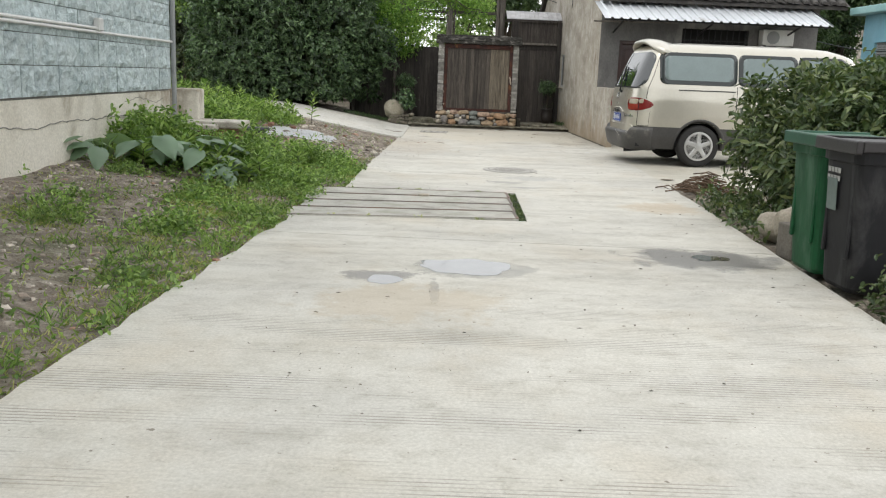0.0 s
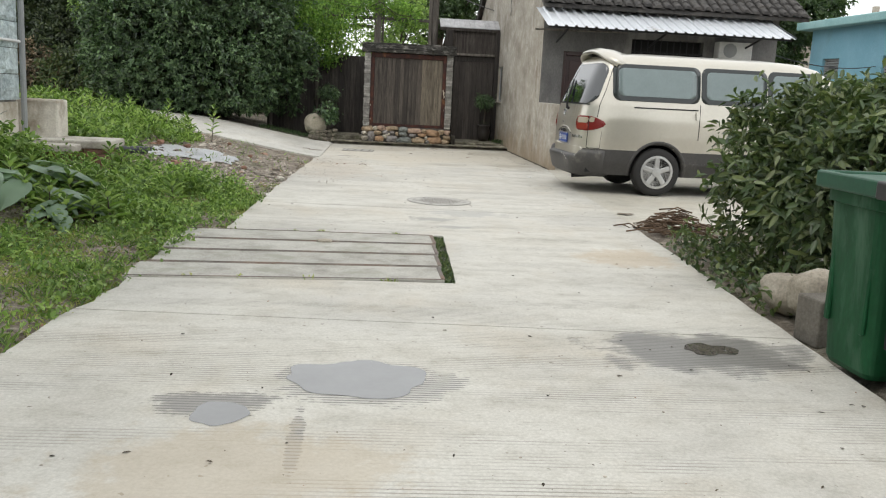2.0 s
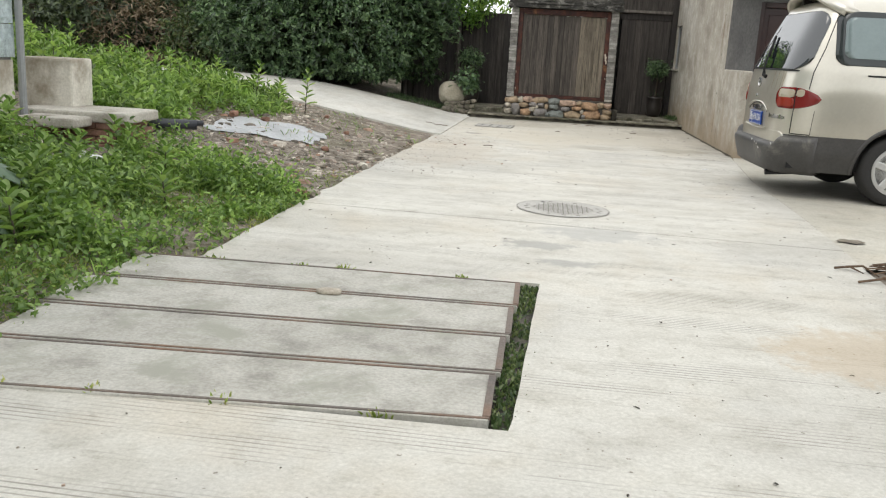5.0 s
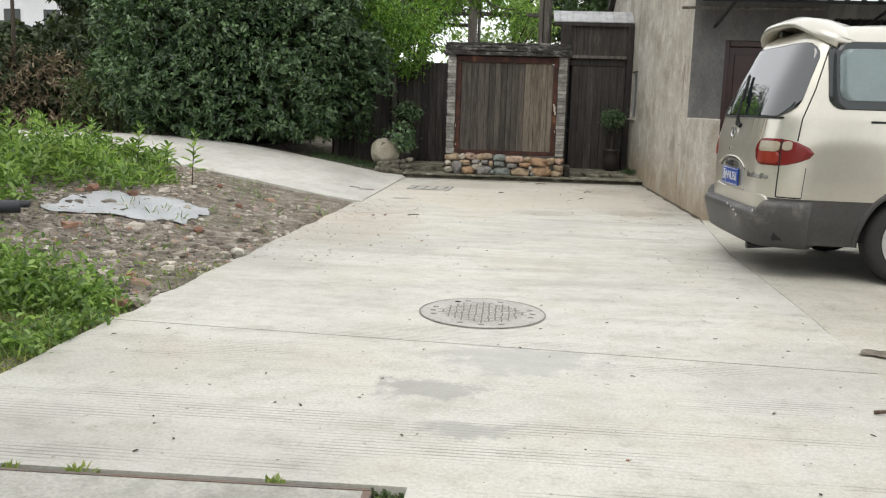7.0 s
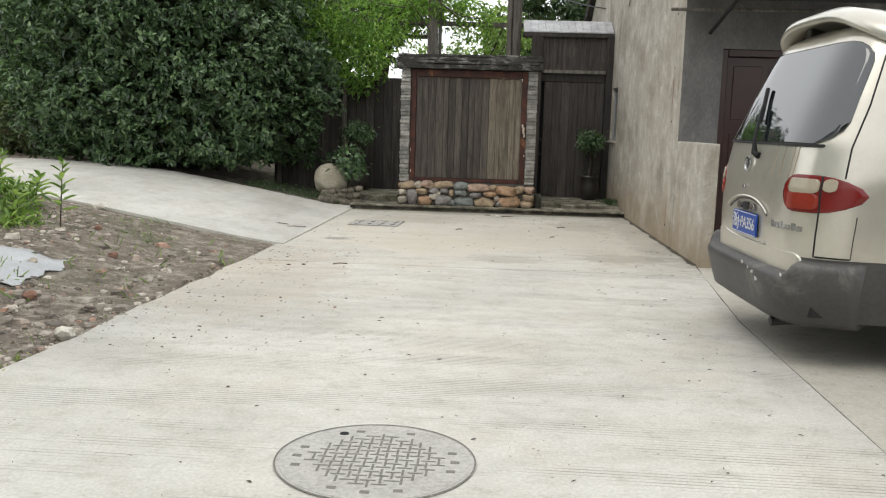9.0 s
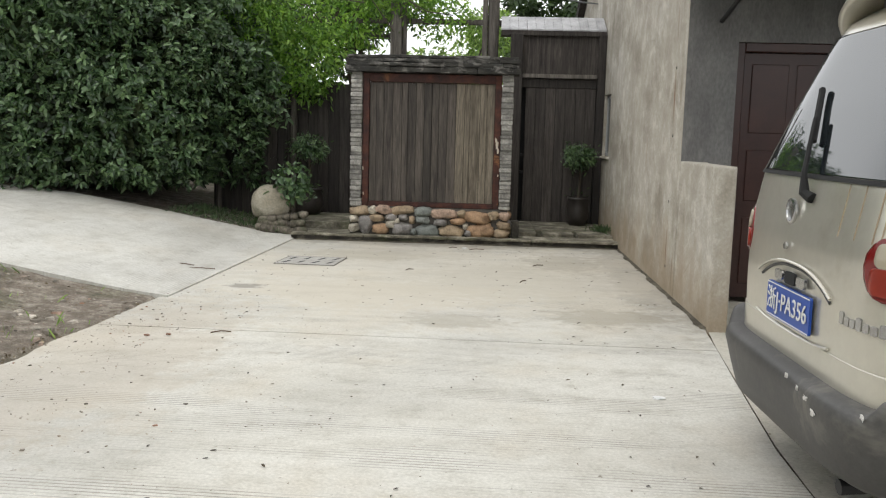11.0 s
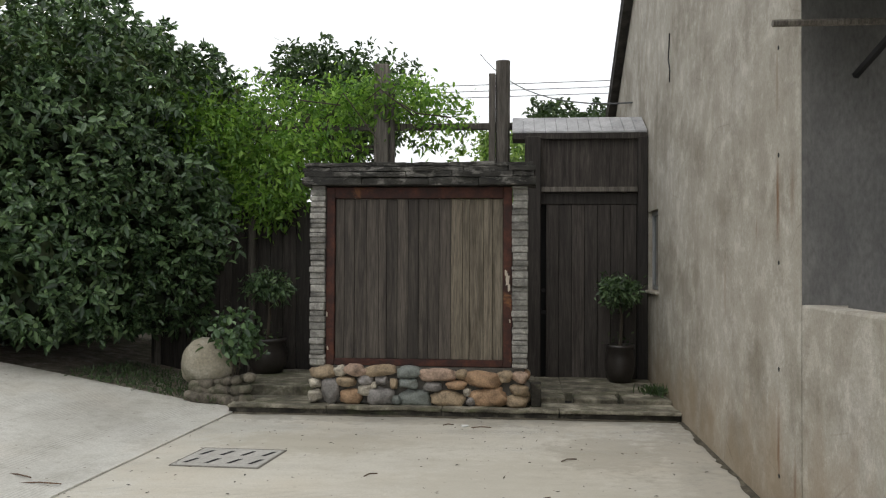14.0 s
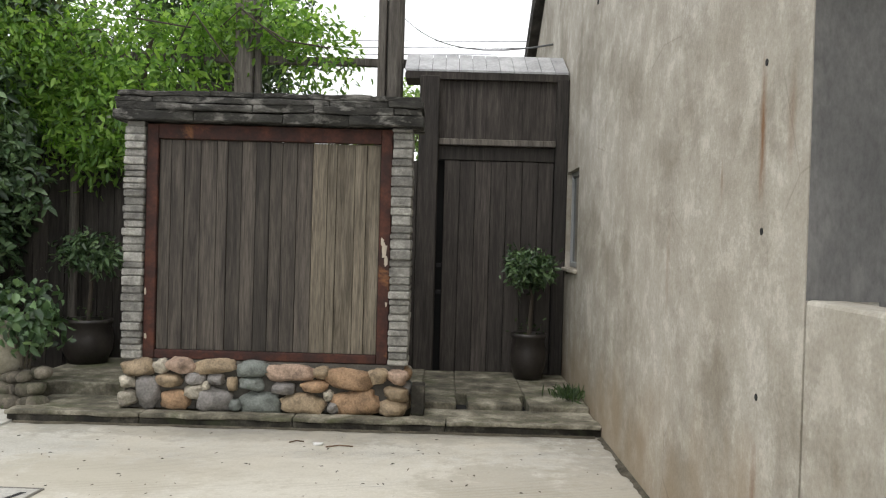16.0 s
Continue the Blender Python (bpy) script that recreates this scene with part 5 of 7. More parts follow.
# ---- wheelie bins ----
def wheelie_bin(x, y, body_col, lid_col, label, sticker):
    mb = surface(body_col[0], [tuple(c * 0.7 for c in body_col[1]), body_col[1], tuple(min(1, c * 1.25) for c in body_col[1])], 2.5, 35, 0.25, 0.6, 0.12, 0.003, spec=0.3,
                 stain=body_col[2], stain_scale=4.0, stain_at=0.6, stretch=(1, 1, 0.4))
    ml = surface(lid_col[0], [tuple(c * 0.8 for c in lid_col[1]), lid_col[1]], 3, 35, 0.2, 0.5, 0.1)
    th = thing("wheelie_bin", x, y, 0, label, "bin", group="bins beside the road")
    b = bmesh.new()
    rings = []
    for z, hx, hy in ((0.02, 0.22, 0.215), (0.05, 0.235, 0.225), (0.5, 0.262, 0.25), (0.9, 0.285, 0.27), (0.905, 0.305, 0.288), (1.0, 0.31, 0.292)):
        ring = []
        for k in range(32):
            t = 2 * math.pi * (k + 0.5) / 32
            ring.append(b.verts.new((hx * math.copysign(abs(math.cos(t)) ** 0.3, math.cos(t)), hy * math.copysign(abs(math.sin(t)) ** 0.3, math.sin(t)), z)))
        rings.append(ring)
    for p, q in zip(rings, rings[1:]):
        for k in range(32):
            b.faces.new((p[k], p[(k + 1) % 32], q[(k + 1) % 32], q[k]))
    b.faces.new(list(reversed(rings[0])))
    b.faces.new(rings[-1])
    part("body", b, mb, th)
    part("lid", block(-0.335, 0.33, -0.305, 0.305, 1.003, 1.045, 0.014, 2), ml, th)
    part("lid_rim", block(-0.345, -0.3, -0.31, 0.31, 0.97, 1.06, 0.012, 2), ml, th)
    part("lid_lip", block(-0.3, 0.33, -0.315, -0.285, 0.985, 1.06, 0.01, 2), ml, th)
    part("lid_lip", block(-0.3, 0.33, 0.285, 0.315, 0.985, 1.06, 0.01, 2), ml, th)
    for ry in (-0.17, 0.17):
        part("rib", block(-0.27, -0.245, ry - 0.02, ry + 0.02, 0.25, 0.9, 0.008), mb, th)
    for wy in (-0.25, 0.25):
        w = part("wheel", lathe([(0.02, -0.03), (0.095, -0.03), (0.1, 0), (0.095, 0.03), (0.02, 0.03)], 20), M_RUBBER, th)
        w.matrix_basis = Matrix.Translation((0.27, wy, 0.1)) @ Matrix.Rotation(math.pi / 2, 4, "X")
    part("handle", tube([(0.33, -0.2, 0.96), (0.4, -0.2, 0.98), (0.4, 0.2, 0.98), (0.33, 0.2, 0.96)], 0.014, 8), mb, th)
    if sticker:
        s = part("sticker", block(-0.004, 0.0, -0.07, 0.07, 0, 0.22), plain("faded_label", (0.15, 0.19, 0.175), 0.7), th, "faded pale green label")
        s.matrix_basis = Matrix.Translation((-0.279, 0.08, 0.56)) @ Matrix.Rotation(-0.055, 4, "Y")
        for i in range(4):
            for j in range(2):
                q = part("print_bar", block(-0.003, 0, -0.018, 0.018, 0, 0.035), plain("faded_print", (0.4, 0.4, 0.38), 0.7) if "faded_print" not in bpy.data.materials else bpy.data.materials["faded_print"], th)
                q.matrix_basis = Matrix.Translation((-0.286, 0.15 - 0.048 * i, 0.82 - 0.055 * j)) @ Matrix.Rotation(-0.055, 4, "Y")
    return th


wheelie_bin(2.69, 7.5, ("green_bin_plastic", (0.009, 0.075, 0.028), (0.05, 0.12, 0.07)), ("green_lid", (0.016, 0.09, 0.048)), "scratched green plastic wheelie bin with green lid", False)
wheelie_bin(2.67, 6.9, ("black_bin_plastic", (0.012, 0.012, 0.014), (0.04, 0.04, 0.041)), ("black_lid", (0.035, 0.032, 0.033)), "dirty black plastic wheelie bin with faded label", True)

# ---- details on the road ----
trough = thing("slab_cover", -0.6, 10.4, -0.05, "concrete drain cover slabs with rusty steel edges across the road", "drain cover")
tp = under(trough, (-0.6, 10.4, -0.05))
CUTS_R, CUTS_L = (9.44, 9.93, 10.43, 10.93, 11.43), (9.3, 9.83, 10.35, 10.88, 11.42)
for k in range(4):
    b = bmesh.new()
    xl, xr = -1.78 + 0.06 * (k % 2), 0.49 + 0.02 * k
    pts = [(xl, CUTS_L[k] + 0.012), (xr, CUTS_R[k] + 0.012), (xr, CUTS_R[k + 1] - 0.012), (xl, CUTS_L[k + 1] - 0.012)]
    lo_ = [b.verts.new((px, py, -0.06)) for px, py in pts]
    hi_ = [b.verts.new((px, py, 0.012)) for px, py in pts]
    b.faces.new(hi_)
    for i in range(4):
        b.faces.new((lo_[i], lo_[(i + 1) % 4], hi_[(i + 1) % 4], hi_[i]))
    bmesh.ops.bevel(b, geom=[e for e in b.edges], offset=0.004, segments=1, affect="EDGES")
    tp("slab", b, M_PRECAST)
    for y0l, y0r in ((CUTS_L[k] + 0.012, CUTS_R[k] + 0.012), (CUTS_L[k + 1] - 0.03, CUTS_R[k + 1] - 0.03)):
        b = bmesh.new()
        pts = [(xl, y0l + 0.004), (xr, y0r + 0.004), (xr, y0r + 0.018), (xl, y0l + 0.018)]
        lo_ = [b.verts.new((px, py, 0.0)) for px, py in pts]
        hi_ = [b.verts.new((px, py, 0.016)) for px, py in pts]
        b.faces.new(hi_)
        for i in range(4):
            b.faces.new((lo_[i], lo_[(i + 1) % 4], hi_[(i + 1) % 4], hi_[i]))
        tp("edge_angle", b, M_STEEL_EDGE)
    tp("end_angle", block(xr - 0.025, xr + 0.004, CUTS_R[k] + 0.035, CUTS_R[k + 1] - 0.035, 0.0, 0.017), M_STEEL_EDGE)

M_WATER = plain("still_water", (0.2, 0.203, 0.2), 0.02, 0, 0.05, bump_s=0.0)


def blot(cx, cy, rx, ry, z, seed, rough=0.25, n=64):
    b = bmesh.new()
    ring = []
    for k in range(n):
        a = 2 * math.pi * k / n
        q = 1 + rough * noise.noise(Vector((math.cos(a) * 1.6, math.sin(a) * 1.6, seed))) + rough * 0.12 * noise.noise(Vector((math.cos(a) * 6, math.sin(a) * 6, seed)))
        ring.append(b.verts.new((cx + rx * q * math.cos(a), cy + ry * q * math.sin(a), z)))
    b.faces.new(ring)
    return b


tagged(part("puddle", blot(-0.14, 7.27, 0.345, 0.25, 0.002, 3, 0.34), M_WATER), "shallow grey rain puddle lying on the road", "puddle")
tagged(part("puddle", blot(-0.72, 6.77, 0.125, 0.13, 0.002, 5, 0.3), M_WATER), "small grey rain puddle lying on the road", "puddle")
# Dark base colour stands in for the bush reflected in this puddle
tagged(part("puddle", blot(1.86, 7.85, 0.14, 0.12, 0.002, 9, 0.4), plain("bush_reflection_water", (0.11, 0.1, 0.085), 0.02, 0, 0.05, bump_s=0.0)), "shallow puddle reflecting the bush beside the bins", "puddle")

M_COVER = surface("cement_manhole", [(0.4, 0.385, 0.35), (0.5, 0.485, 0.45)], 4, 50, 0.35, 0.85, 0.4)
mh = thing("manhole_cover", 0.855, 14.1, 0, "round cement-filled manhole cover with a dark patterned face", "manhole cover")
mp_ = under(mh, (0.855, 14.1, 0))
mp_("rim", lathe([(0.38, 0.0), (0.405, 0.004), (0.405, 0.005), (0.38, 0.005)], 48, centre=(0.855, 14.1, 0)), M_COVER)
mp_("disc", lathe([(0.385, 0.0), (0.385, 0.0065), (0.01, 0.0065)], 48, centre=(0.855, 14.1, 0)), M_COVER)
ringb = bmesh.new()
for r0, r1 in ((0.398, 0.405),):
    vs = [[ringb.verts.new((0.855 + r * math.cos(2 * math.pi * k / 64), 14.1 + r * math.sin(2 * math.pi * k / 64), 0.0075)) for k in range(64)] for r in (r0, r1)]
    for k in range(64):
        ringb.faces.new((vs[0][k], vs[1][k], vs[1][(k + 1) % 64], vs[0][(k + 1) % 64]))
M_GROOVE = plain("dirt_groove", (0.2, 0.19, 0.165), 0.95)
mp_("seam", ringb, M_GROOVE)
gb = bmesh.new()
for i in range(-6, 7):
    for j in range(-6, 7):
        xg, yg = i * 0.042, j * 0.042
        if math.hypot(xg, yg) < 0.26:
            horiz = (i + j) % 2
            l, w = (0.03, 0.005) if horiz else (0.005, 0.03)
            jx, jy = random.uniform(-0.004, 0.004), random.uniform(-0.004, 0.004)
            q = [gb.verts.new((0.855 + xg + jx + sx * l, 14.1 + yg + jy + sy * w, 0.0078)) for sx, sy in ((-1, -1), (1, -1), (1, 1), (-1, 1))]
            gb.faces.new(q)
tagged(mp_("pattern", gb, M_GROOVE), kind="stuff")
mp_("lift_hole", lathe([(0.022, 0.002), (0.02, 0.0082)], 12, centre=(0.855 - 0.17, 14.1 + 0.27, 0)), M_BLACK)
for a in (0.3, 0.0, -0.3, 2.84, 3.14, 3.44, 4.3, 4.71, 5.1, 1.2, 1.9):
    mp_("mark", block(0.855 + 0.32 * math.cos(a) - 0.018, 0.855 + 0.32 * math.cos(a) + 0.018, 14.1 + 0.32 * math.sin(a) - 0.012, 14.1 + 0.32 * math.sin(a) + 0.012, 0.003, 0.0078), M_GROOVE)

dr = thing("drain_grate", -0.2, 22.4, 0, "square concrete drain cover with two rows of slots", "drain cover")
dp = under(dr, (-0.2, 22.4, 0))
b = bmesh.new()
q = [b.verts.new(p) for p in ((-0.53, 22.14, 0.008), (0.1, 22.12, 0.008), (0.14, 22.68, 0.008), (-0.49, 22.7, 0.008))]
b.faces.new(q)
r = bmesh.ops.extrude_face_region(b, geom=list(b.faces))
for v in r["geom"]:
    if isinstance(v, bmesh.types.BMVert):
        v.co.z -= 0.03
bmesh.ops.recalc_face_normals(b, faces=b.faces)
dp("cover", b, M_COVER)
for j in range(2):
    for i in range(4):
        cx, cy = -0.43 + i * 0.16 + j * 0.02, 22.28 + j * 0.26
        b = bmesh.new()
        q = [b.verts.new((cx + px, cy + py, 0.0095)) for px, py in ((-0.05, -0.075), (-0.015, -0.075), (0.035, 0.075), (0.0, 0.075))]
        b.faces.new(q)
        dp("slot", b, M_BLACK)
for pts, label in (([(-0.54, 22.125), (0.11, 22.105)], ""), ([(0.11, 22.105), (0.152, 22.7)], ""), ([(-0.54, 22.125), (-0.5, 22.715)], ""), ([(-0.5, 22.715), (0.152, 22.7)], "")):
    dp("seam", tube([(*pts[0], 0.003), (*pts[1], 0.003)], 0.006, 5), M_GROOVE)

# ---- vegetation helpers ----
rng = np.random.default_rng(7)


def unit(v):
    return v / np.maximum(np.linalg.norm(v, axis=1, keepdims=True), 1e-6)


def leaf_mesh(name, base, direction, up, length, width, fold=0.25):
    """Pointed oval leaves folded along the midrib: one row of base, direction and up vector for each leaf."""
    n = len(base)
    d = unit(direction)
    s = unit(np.cross(d, up))
    u = np.cross(s, d)
    L, W = length[:, None], width[:, None]
    droop = -np.array([0, 0, 1.0]) * L * 0.12
    pts = np.stack([base, base + d * L * 0.3 + s * W * 0.5 + u * W * fold, base + d * L * 0.7 + s * W * 0.42 + u * W * fold + droop * 0.6,
                    base + d * L + droop * 1.6, base + d * L * 0.7 - s * W * 0.42 + u * W * fold + droop * 0.6, base + d * L * 0.3 - s * W * 0.5 + u * W * fold], axis=1).reshape(-1, 3)
    me = bpy.data.meshes.new(name)
    k = np.arange(n)[:, None] * 6
    quads = np.concatenate([k + [0, 1, 2, 3], k + [0, 3, 4, 5]], axis=1).reshape(-1, 4)
    me.vertices.add(len(pts))
    me.vertices.foreach_set("co", pts.astype(np.float32).ravel())
    me.loops.add(quads.size)
    me.loops.foreach_set("vertex_index", quads.astype(np.int32).ravel())
    me.polygons.add(len(quads))
    me.polygons.foreach_set("loop_start", np.arange(0, quads.size, 4, dtype=np.int32))
    me.update()
    me.validate()
    return me


def foliage(name, tips, axes, per, length, width, mat, parent=None, spread=1.0, kind="", jitter=0.05):
    """Rosettes of leaves at the twig tips, opening round each twig's axis."""
    n = len(tips)
    base = np.repeat(tips, per, axis=0) + rng.normal(0, jitter, (n * per, 3))
    ax = np.repeat(unit(axes), per, axis=0)
    d = unit(ax * 0.55 + unit(rng.normal(0, 1, (n * per, 3))) * spread)
    L = length * rng.uniform(0.65, 1.2, n * per)
    ob = new(name, leaf_mesh(name, base, d, unit(ax + rng.normal(0, 0.35, (n * per, 3))), L, L * width))
    ob.data.materials.append(mat)
    if parent:
        ob.parent = parent
        ob.matrix_parent_inverse = Matrix.Translation(parent.location).inverted()
    if kind:
        ob["kind"] = kind
    return ob


def crown_points(n, c, r, power=2.5, inner=0.35, lump=0.18, seed=0.0, zmin=-9.0):
    """Twig tips in a lumpy rounded volume: most near its surface, some inside."""
    d = unit(rng.normal(0, 1, (n, 3)))
    k = (np.abs(d) ** power).sum(axis=1) ** (-1 / power)
    lumps = np.array([noise.noise(Vector(v) * 2.6 + Vector((seed, seed * 2, 0))) + 0.6 * noise.noise(Vector(v) * 6.1 + Vector((0, seed, seed))) for v in d])
    depth = np.where(rng.random(n) < inner, rng.uniform(0.6, 0.93, n), rng.uniform(0.9, 1.04, n))
    p = d * (k * depth * (1 + lump * lumps))[:, None] * np.array(r) + np.array(c)
    ax = unit(d / np.array(r) + np.array([0, 0, 0.35]) + rng.normal(0, 0.2, (n, 3)))
    keep = p[:, 2] > zmin
    return p[keep], ax[keep]


L_HEDGE = leaf_mat("hedge_leaf", (0.024, 0.048, 0.023), (0.078, 0.138, 0.06), (0.2, 0.3, 0.14), 0.33, 0.17)
L_SHRUB = leaf_mat("shrub_leaf", (0.038, 0.066, 0.026), (0.088, 0.132, 0.052), (0.19, 0.225, 0.1), 0.36, 0.25)
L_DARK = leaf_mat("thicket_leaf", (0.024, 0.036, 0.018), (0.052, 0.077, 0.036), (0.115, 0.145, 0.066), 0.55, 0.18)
L_VINE = leaf_mat("vine_leaf", (0.06, 0.14, 0.022), (0.16, 0.3, 0.05), (0.3, 0.46, 0.1), 0.5, 0.42)
L_TREE = leaf_mat("tree_leaf", (0.025, 0.05, 0.018), (0.05, 0.09, 0.032), (0.09, 0.14, 0.055), 0.55, 0.3)
L_WEED = leaf_mat("weed_leaf", (0.08, 0.145, 0.04), (0.2, 0.31, 0.09), (0.38, 0.5, 0.19), 0.5, 0.45)
L_GRASS = leaf_mat("grass_blade", (0.14, 0.2, 0.05), (0.27, 0.34, 0.1), (0.48, 0.44, 0.22), 0.6, 0.45)
L_DRY = leaf_mat("dry_litter", (0.1, 0.075, 0.048), (0.21, 0.16, 0.105), (0.38, 0.31, 0.21), 0.9, 0.1)
L_TARO = leaf_mat("taro_leaf", (0.13, 0.2, 0.13), (0.2, 0.29, 0.19), (0.28, 0.37, 0.26), 0.5, 0.3)
M_BARK = surface("brown_bark", [(0.05, 0.04, 0.03), (0.1, 0.08, 0.06)], 8, 50, 0.4, 0.95, 0.6, stretch=(1, 1, 0.3))


def shrub(name, label, category, c, r, tips, per, length, width, mat, power=2.4, inner=0.35, lump=0.18, seed=1.0, base_z=0.0, stems=7, zmin=-9.0, jitter=0.04):
    th = thing(name, c[0], c[1], base_z, label, category)
    p, ax = crown_points(tips, c, r, power, inner, lump, seed, zmin)
    foliage("crown", p, ax, per, length, width, mat, th, jitter=jitter)
    for k in range(stems):
        a = 2 * math.pi * k / stems + seed
        x, y = c[0] + 0.12 * r[0] * math.cos(a), c[1] + 0.12 * r[1] * math.sin(a)
        pts = [(x, y, base_z - 0.05), (c[0] + 0.3 * r[0] * math.cos(a), c[1] + 0.3 * r[1] * math.sin(a), base_z + (c[2] - base_z) * 0.6),
               (c[0] + 0.62 * r[0] * math.cos(a), c[1] + 0.62 * r[1] * math.sin(a), c[2] + r[2] * 0.45)]
        b = tube(pts, 0, 7, radii=[0.035, 0.025, 0.01])
        bmesh.ops.translate(b, verts=b.verts, vec=(-th.location.x, -th.location.y, -th.location.z))
        part("stem", b, M_BARK, th, smooth=True)
    return th


# ---- the great hedge bush ----
big = shrub("bush", "large dense dark green broadleaf bush overhanging the side lane", "bush", (-4.22, 26.35, 2.3), (2.62, 2.4, 2.08), 10800, 8, 0.11, 0.42, L_HEDGE, 3.0, 0.36, 0.2, 2.0, 0.5, 9, 0.6, 0.018)
# Oversized dark leaves fill the crown; the shade inside it is in their colour
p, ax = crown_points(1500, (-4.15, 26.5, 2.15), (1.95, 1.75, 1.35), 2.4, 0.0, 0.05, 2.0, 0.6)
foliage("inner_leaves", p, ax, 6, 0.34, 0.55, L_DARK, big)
p, ax = crown_points(1900, (-4.2, 26.3, 3.2), (2.25, 2.1, 1.0), 2.2, 0.1, 0.3, 5.0, 3.5)
foliage("new_growth", p, ax + np.array([0, 0, 1.2]), 6, 0.13, 0.36, L_SHRUB, big)

# ---- shrub beside the bins ----
sh = shrub("bush", "glossy green shrub spilling beside the bins", "bush", (4.1, 9.95, 0.78), (1.16, 1.16, 0.76), 2300, 7, 0.105, 0.36, L_SHRUB, 2.5, 0.4, 0.3, 4.0, -0.02, 9, 0.22)
p, ax = crown_points(500, (4.15, 10.0, 0.72), (0.8, 0.8, 0.5), 2.4, 0.3, 0.2, 14.0, 0.25)
foliage("inner_leaves", p, ax, 6, 0.14, 0.4, L_HEDGE, sh)
Q, D = [], []
for k in range(46):
    a, q = rng.uniform(0, 6.28), rng.uniform(0.2, 1.0) ** 0.5
    fx_, fy_ = 4.2 + 1.15 * q * math.cos(a), 9.95 + 1.1 * q * math.sin(a)
    top = 0.78 + 0.76 * max(0.15, 1 - q ** 3) ** 0.5
    lx, ly = rng.normal(0, 0.1), rng.normal(0, 0.1)
    for j in range(6):
        Q.append((fx_ + lx * j / 5, fy_ + ly * j / 5, top - 0.1 + 0.28 * j / 5))
        D.append((lx, ly, 0.5 + 0.12 * j))
foliage("new_shoot", np.array(Q), np.array(D), 4, 0.105, 0.34, L_SHRUB, sh, 0.8, jitter=0.012)
p, ax = crown_points(420, (4.65, 9.75, 1.28), (0.95, 1.1, 0.48), 2.2, 0.2, 0.4, 6.0, 1.0)
foliage("new_growth", p, ax + np.array([0, 0, 1.0]), 7, 0.105, 0.36, L_SHRUB, sh)
shrub("bush", "green shrub standing behind the bins", "bush", (5.4, 8.9, 1.0), (1.2, 1.3, 1.0), 1000, 7, 0.12, 0.4, L_SHRUB, 2.4, 0.35, 0.2, 9.0, -0.02, 5, 0.1)


# ---- trees ----
def tree(name, label, x, y, z0, h, r, tips, per, leaf, mat, seed, trunk_r=0.14, clumps=9):
    th = thing(name, x, y, z0, label, "tree")
    rr = random.Random(seed)
    b = tube([(0, 0, -0.2), (0.1, 0.05, h * 0.35), (-0.05, 0.1, h * 0.7)], 0, 9, radii=[trunk_r, trunk_r * 0.75, trunk_r * 0.4])
    part("trunk", b, M_BARK, th, smooth=True)
    P, A = [], []
    for k in range(clumps):
        a = 2 * math.pi * k / clumps + rr.uniform(-0.4, 0.4)
        q = rr.uniform(0.25, 0.75) * r
        c = (q * math.cos(a), q * math.sin(a), h * rr.uniform(0.55, 0.92))
        part("limb", tube([(0.05, 0.05, h * rr.uniform(0.3, 0.5)), (c[0] * 0.5, c[1] * 0.5, c[2] * 0.8), c], 0, 6, radii=[trunk_r * 0.45, trunk_r * 0.25, 0.02]), M_BARK, th, smooth=True)
        s = rr.uniform(0.38, 0.6) * r
        p, ax = crown_points(tips // clumps, (c[0] + x, c[1] + y, c[2] + z0), (s, s, s * 0.72), 2.0, 0.5, 0.35, seed + k)
        P.append(p)
        A.append(ax)
    foliage("crown", np.concatenate(P), np.concatenate(A), per, leaf, 0.42, mat, th)
    return th


tree("tree", "feathery grey-green tree above the pergola", -1.35, 32.0, 0, 5.75, 1.7, 1500, 7, 0.13, L_TREE, 31, 0.1, 10)
for k, (x, y, h) in enumerate(((-22, 38, 2.4), (-18, 42, 2.4), (-14.2, 38.5, 2.0), (-10.2, 41, 7), (-7.5, 39, 4.6), (-27, 34, 3.6), (-6.4, 34.5, 4.0))):
    tree("tree", "dark dense woodland tree behind the side lane", x, y, 0.2, h, 3.4 if k < 6 else 2.2, 1300, 7, 0.34, L_DARK, 50 + k, 0.2, 11)
tree("tree", "pale green tree between the pergola posts", 0.9, 37.0, 0, 4.6, 1.7, 600, 7, 0.16, L_WEED, 61, 0.1, 8)
tree("tree", "distant green broadleaf tree behind the fence", -11.0, 46.0, 0, 5.2, 3.0, 1400, 7, 0.28, L_TREE, 32, 0.2, 10)
tree("tree", "distant green tree behind the cottage wall", 4.0, 52.0, 0, 8.3, 2.6, 1500, 7, 0.28, L_TREE, 33, 0.2, 10)
tree("tree", "green tree filling the gap beside the blue building", 16.0, 36.2, 0, 6.2, 1.9, 1800, 7, 0.2, L_TREE, 91, 0.16, 12)
tree("tree", "low green tree filling the gap beside the blue building", 15.2, 37.5, 0, 4.2, 1.8, 1200, 7, 0.2, L_TREE, 92, 0.14, 10)
tree("tree", "green tree rising beside the cottage roof", 13.0, 33.8, 0, 5.6, 1.25, 1500, 7, 0.16, L_TREE, 34, 0.16, 10)
tree("tree", "green tree between the cottage and the blue building", 12.7, 35.2, 0, 3.4, 1.2, 900, 7, 0.16, L_TREE, 38, 0.12, 8)
tree("tree", "tall green tree behind the cottage", 8.8, 41.0, 0, 6.6, 2.8, 1200, 7, 0.22, L_TREE, 41, 0.18, 9)
tree("tree", "dark overgrown tree beyond the side lane", -8.4, 31.5, 0.4, 5.4, 2.2, 2400, 7, 0.2, L_DARK, 35, 0.13, 13)
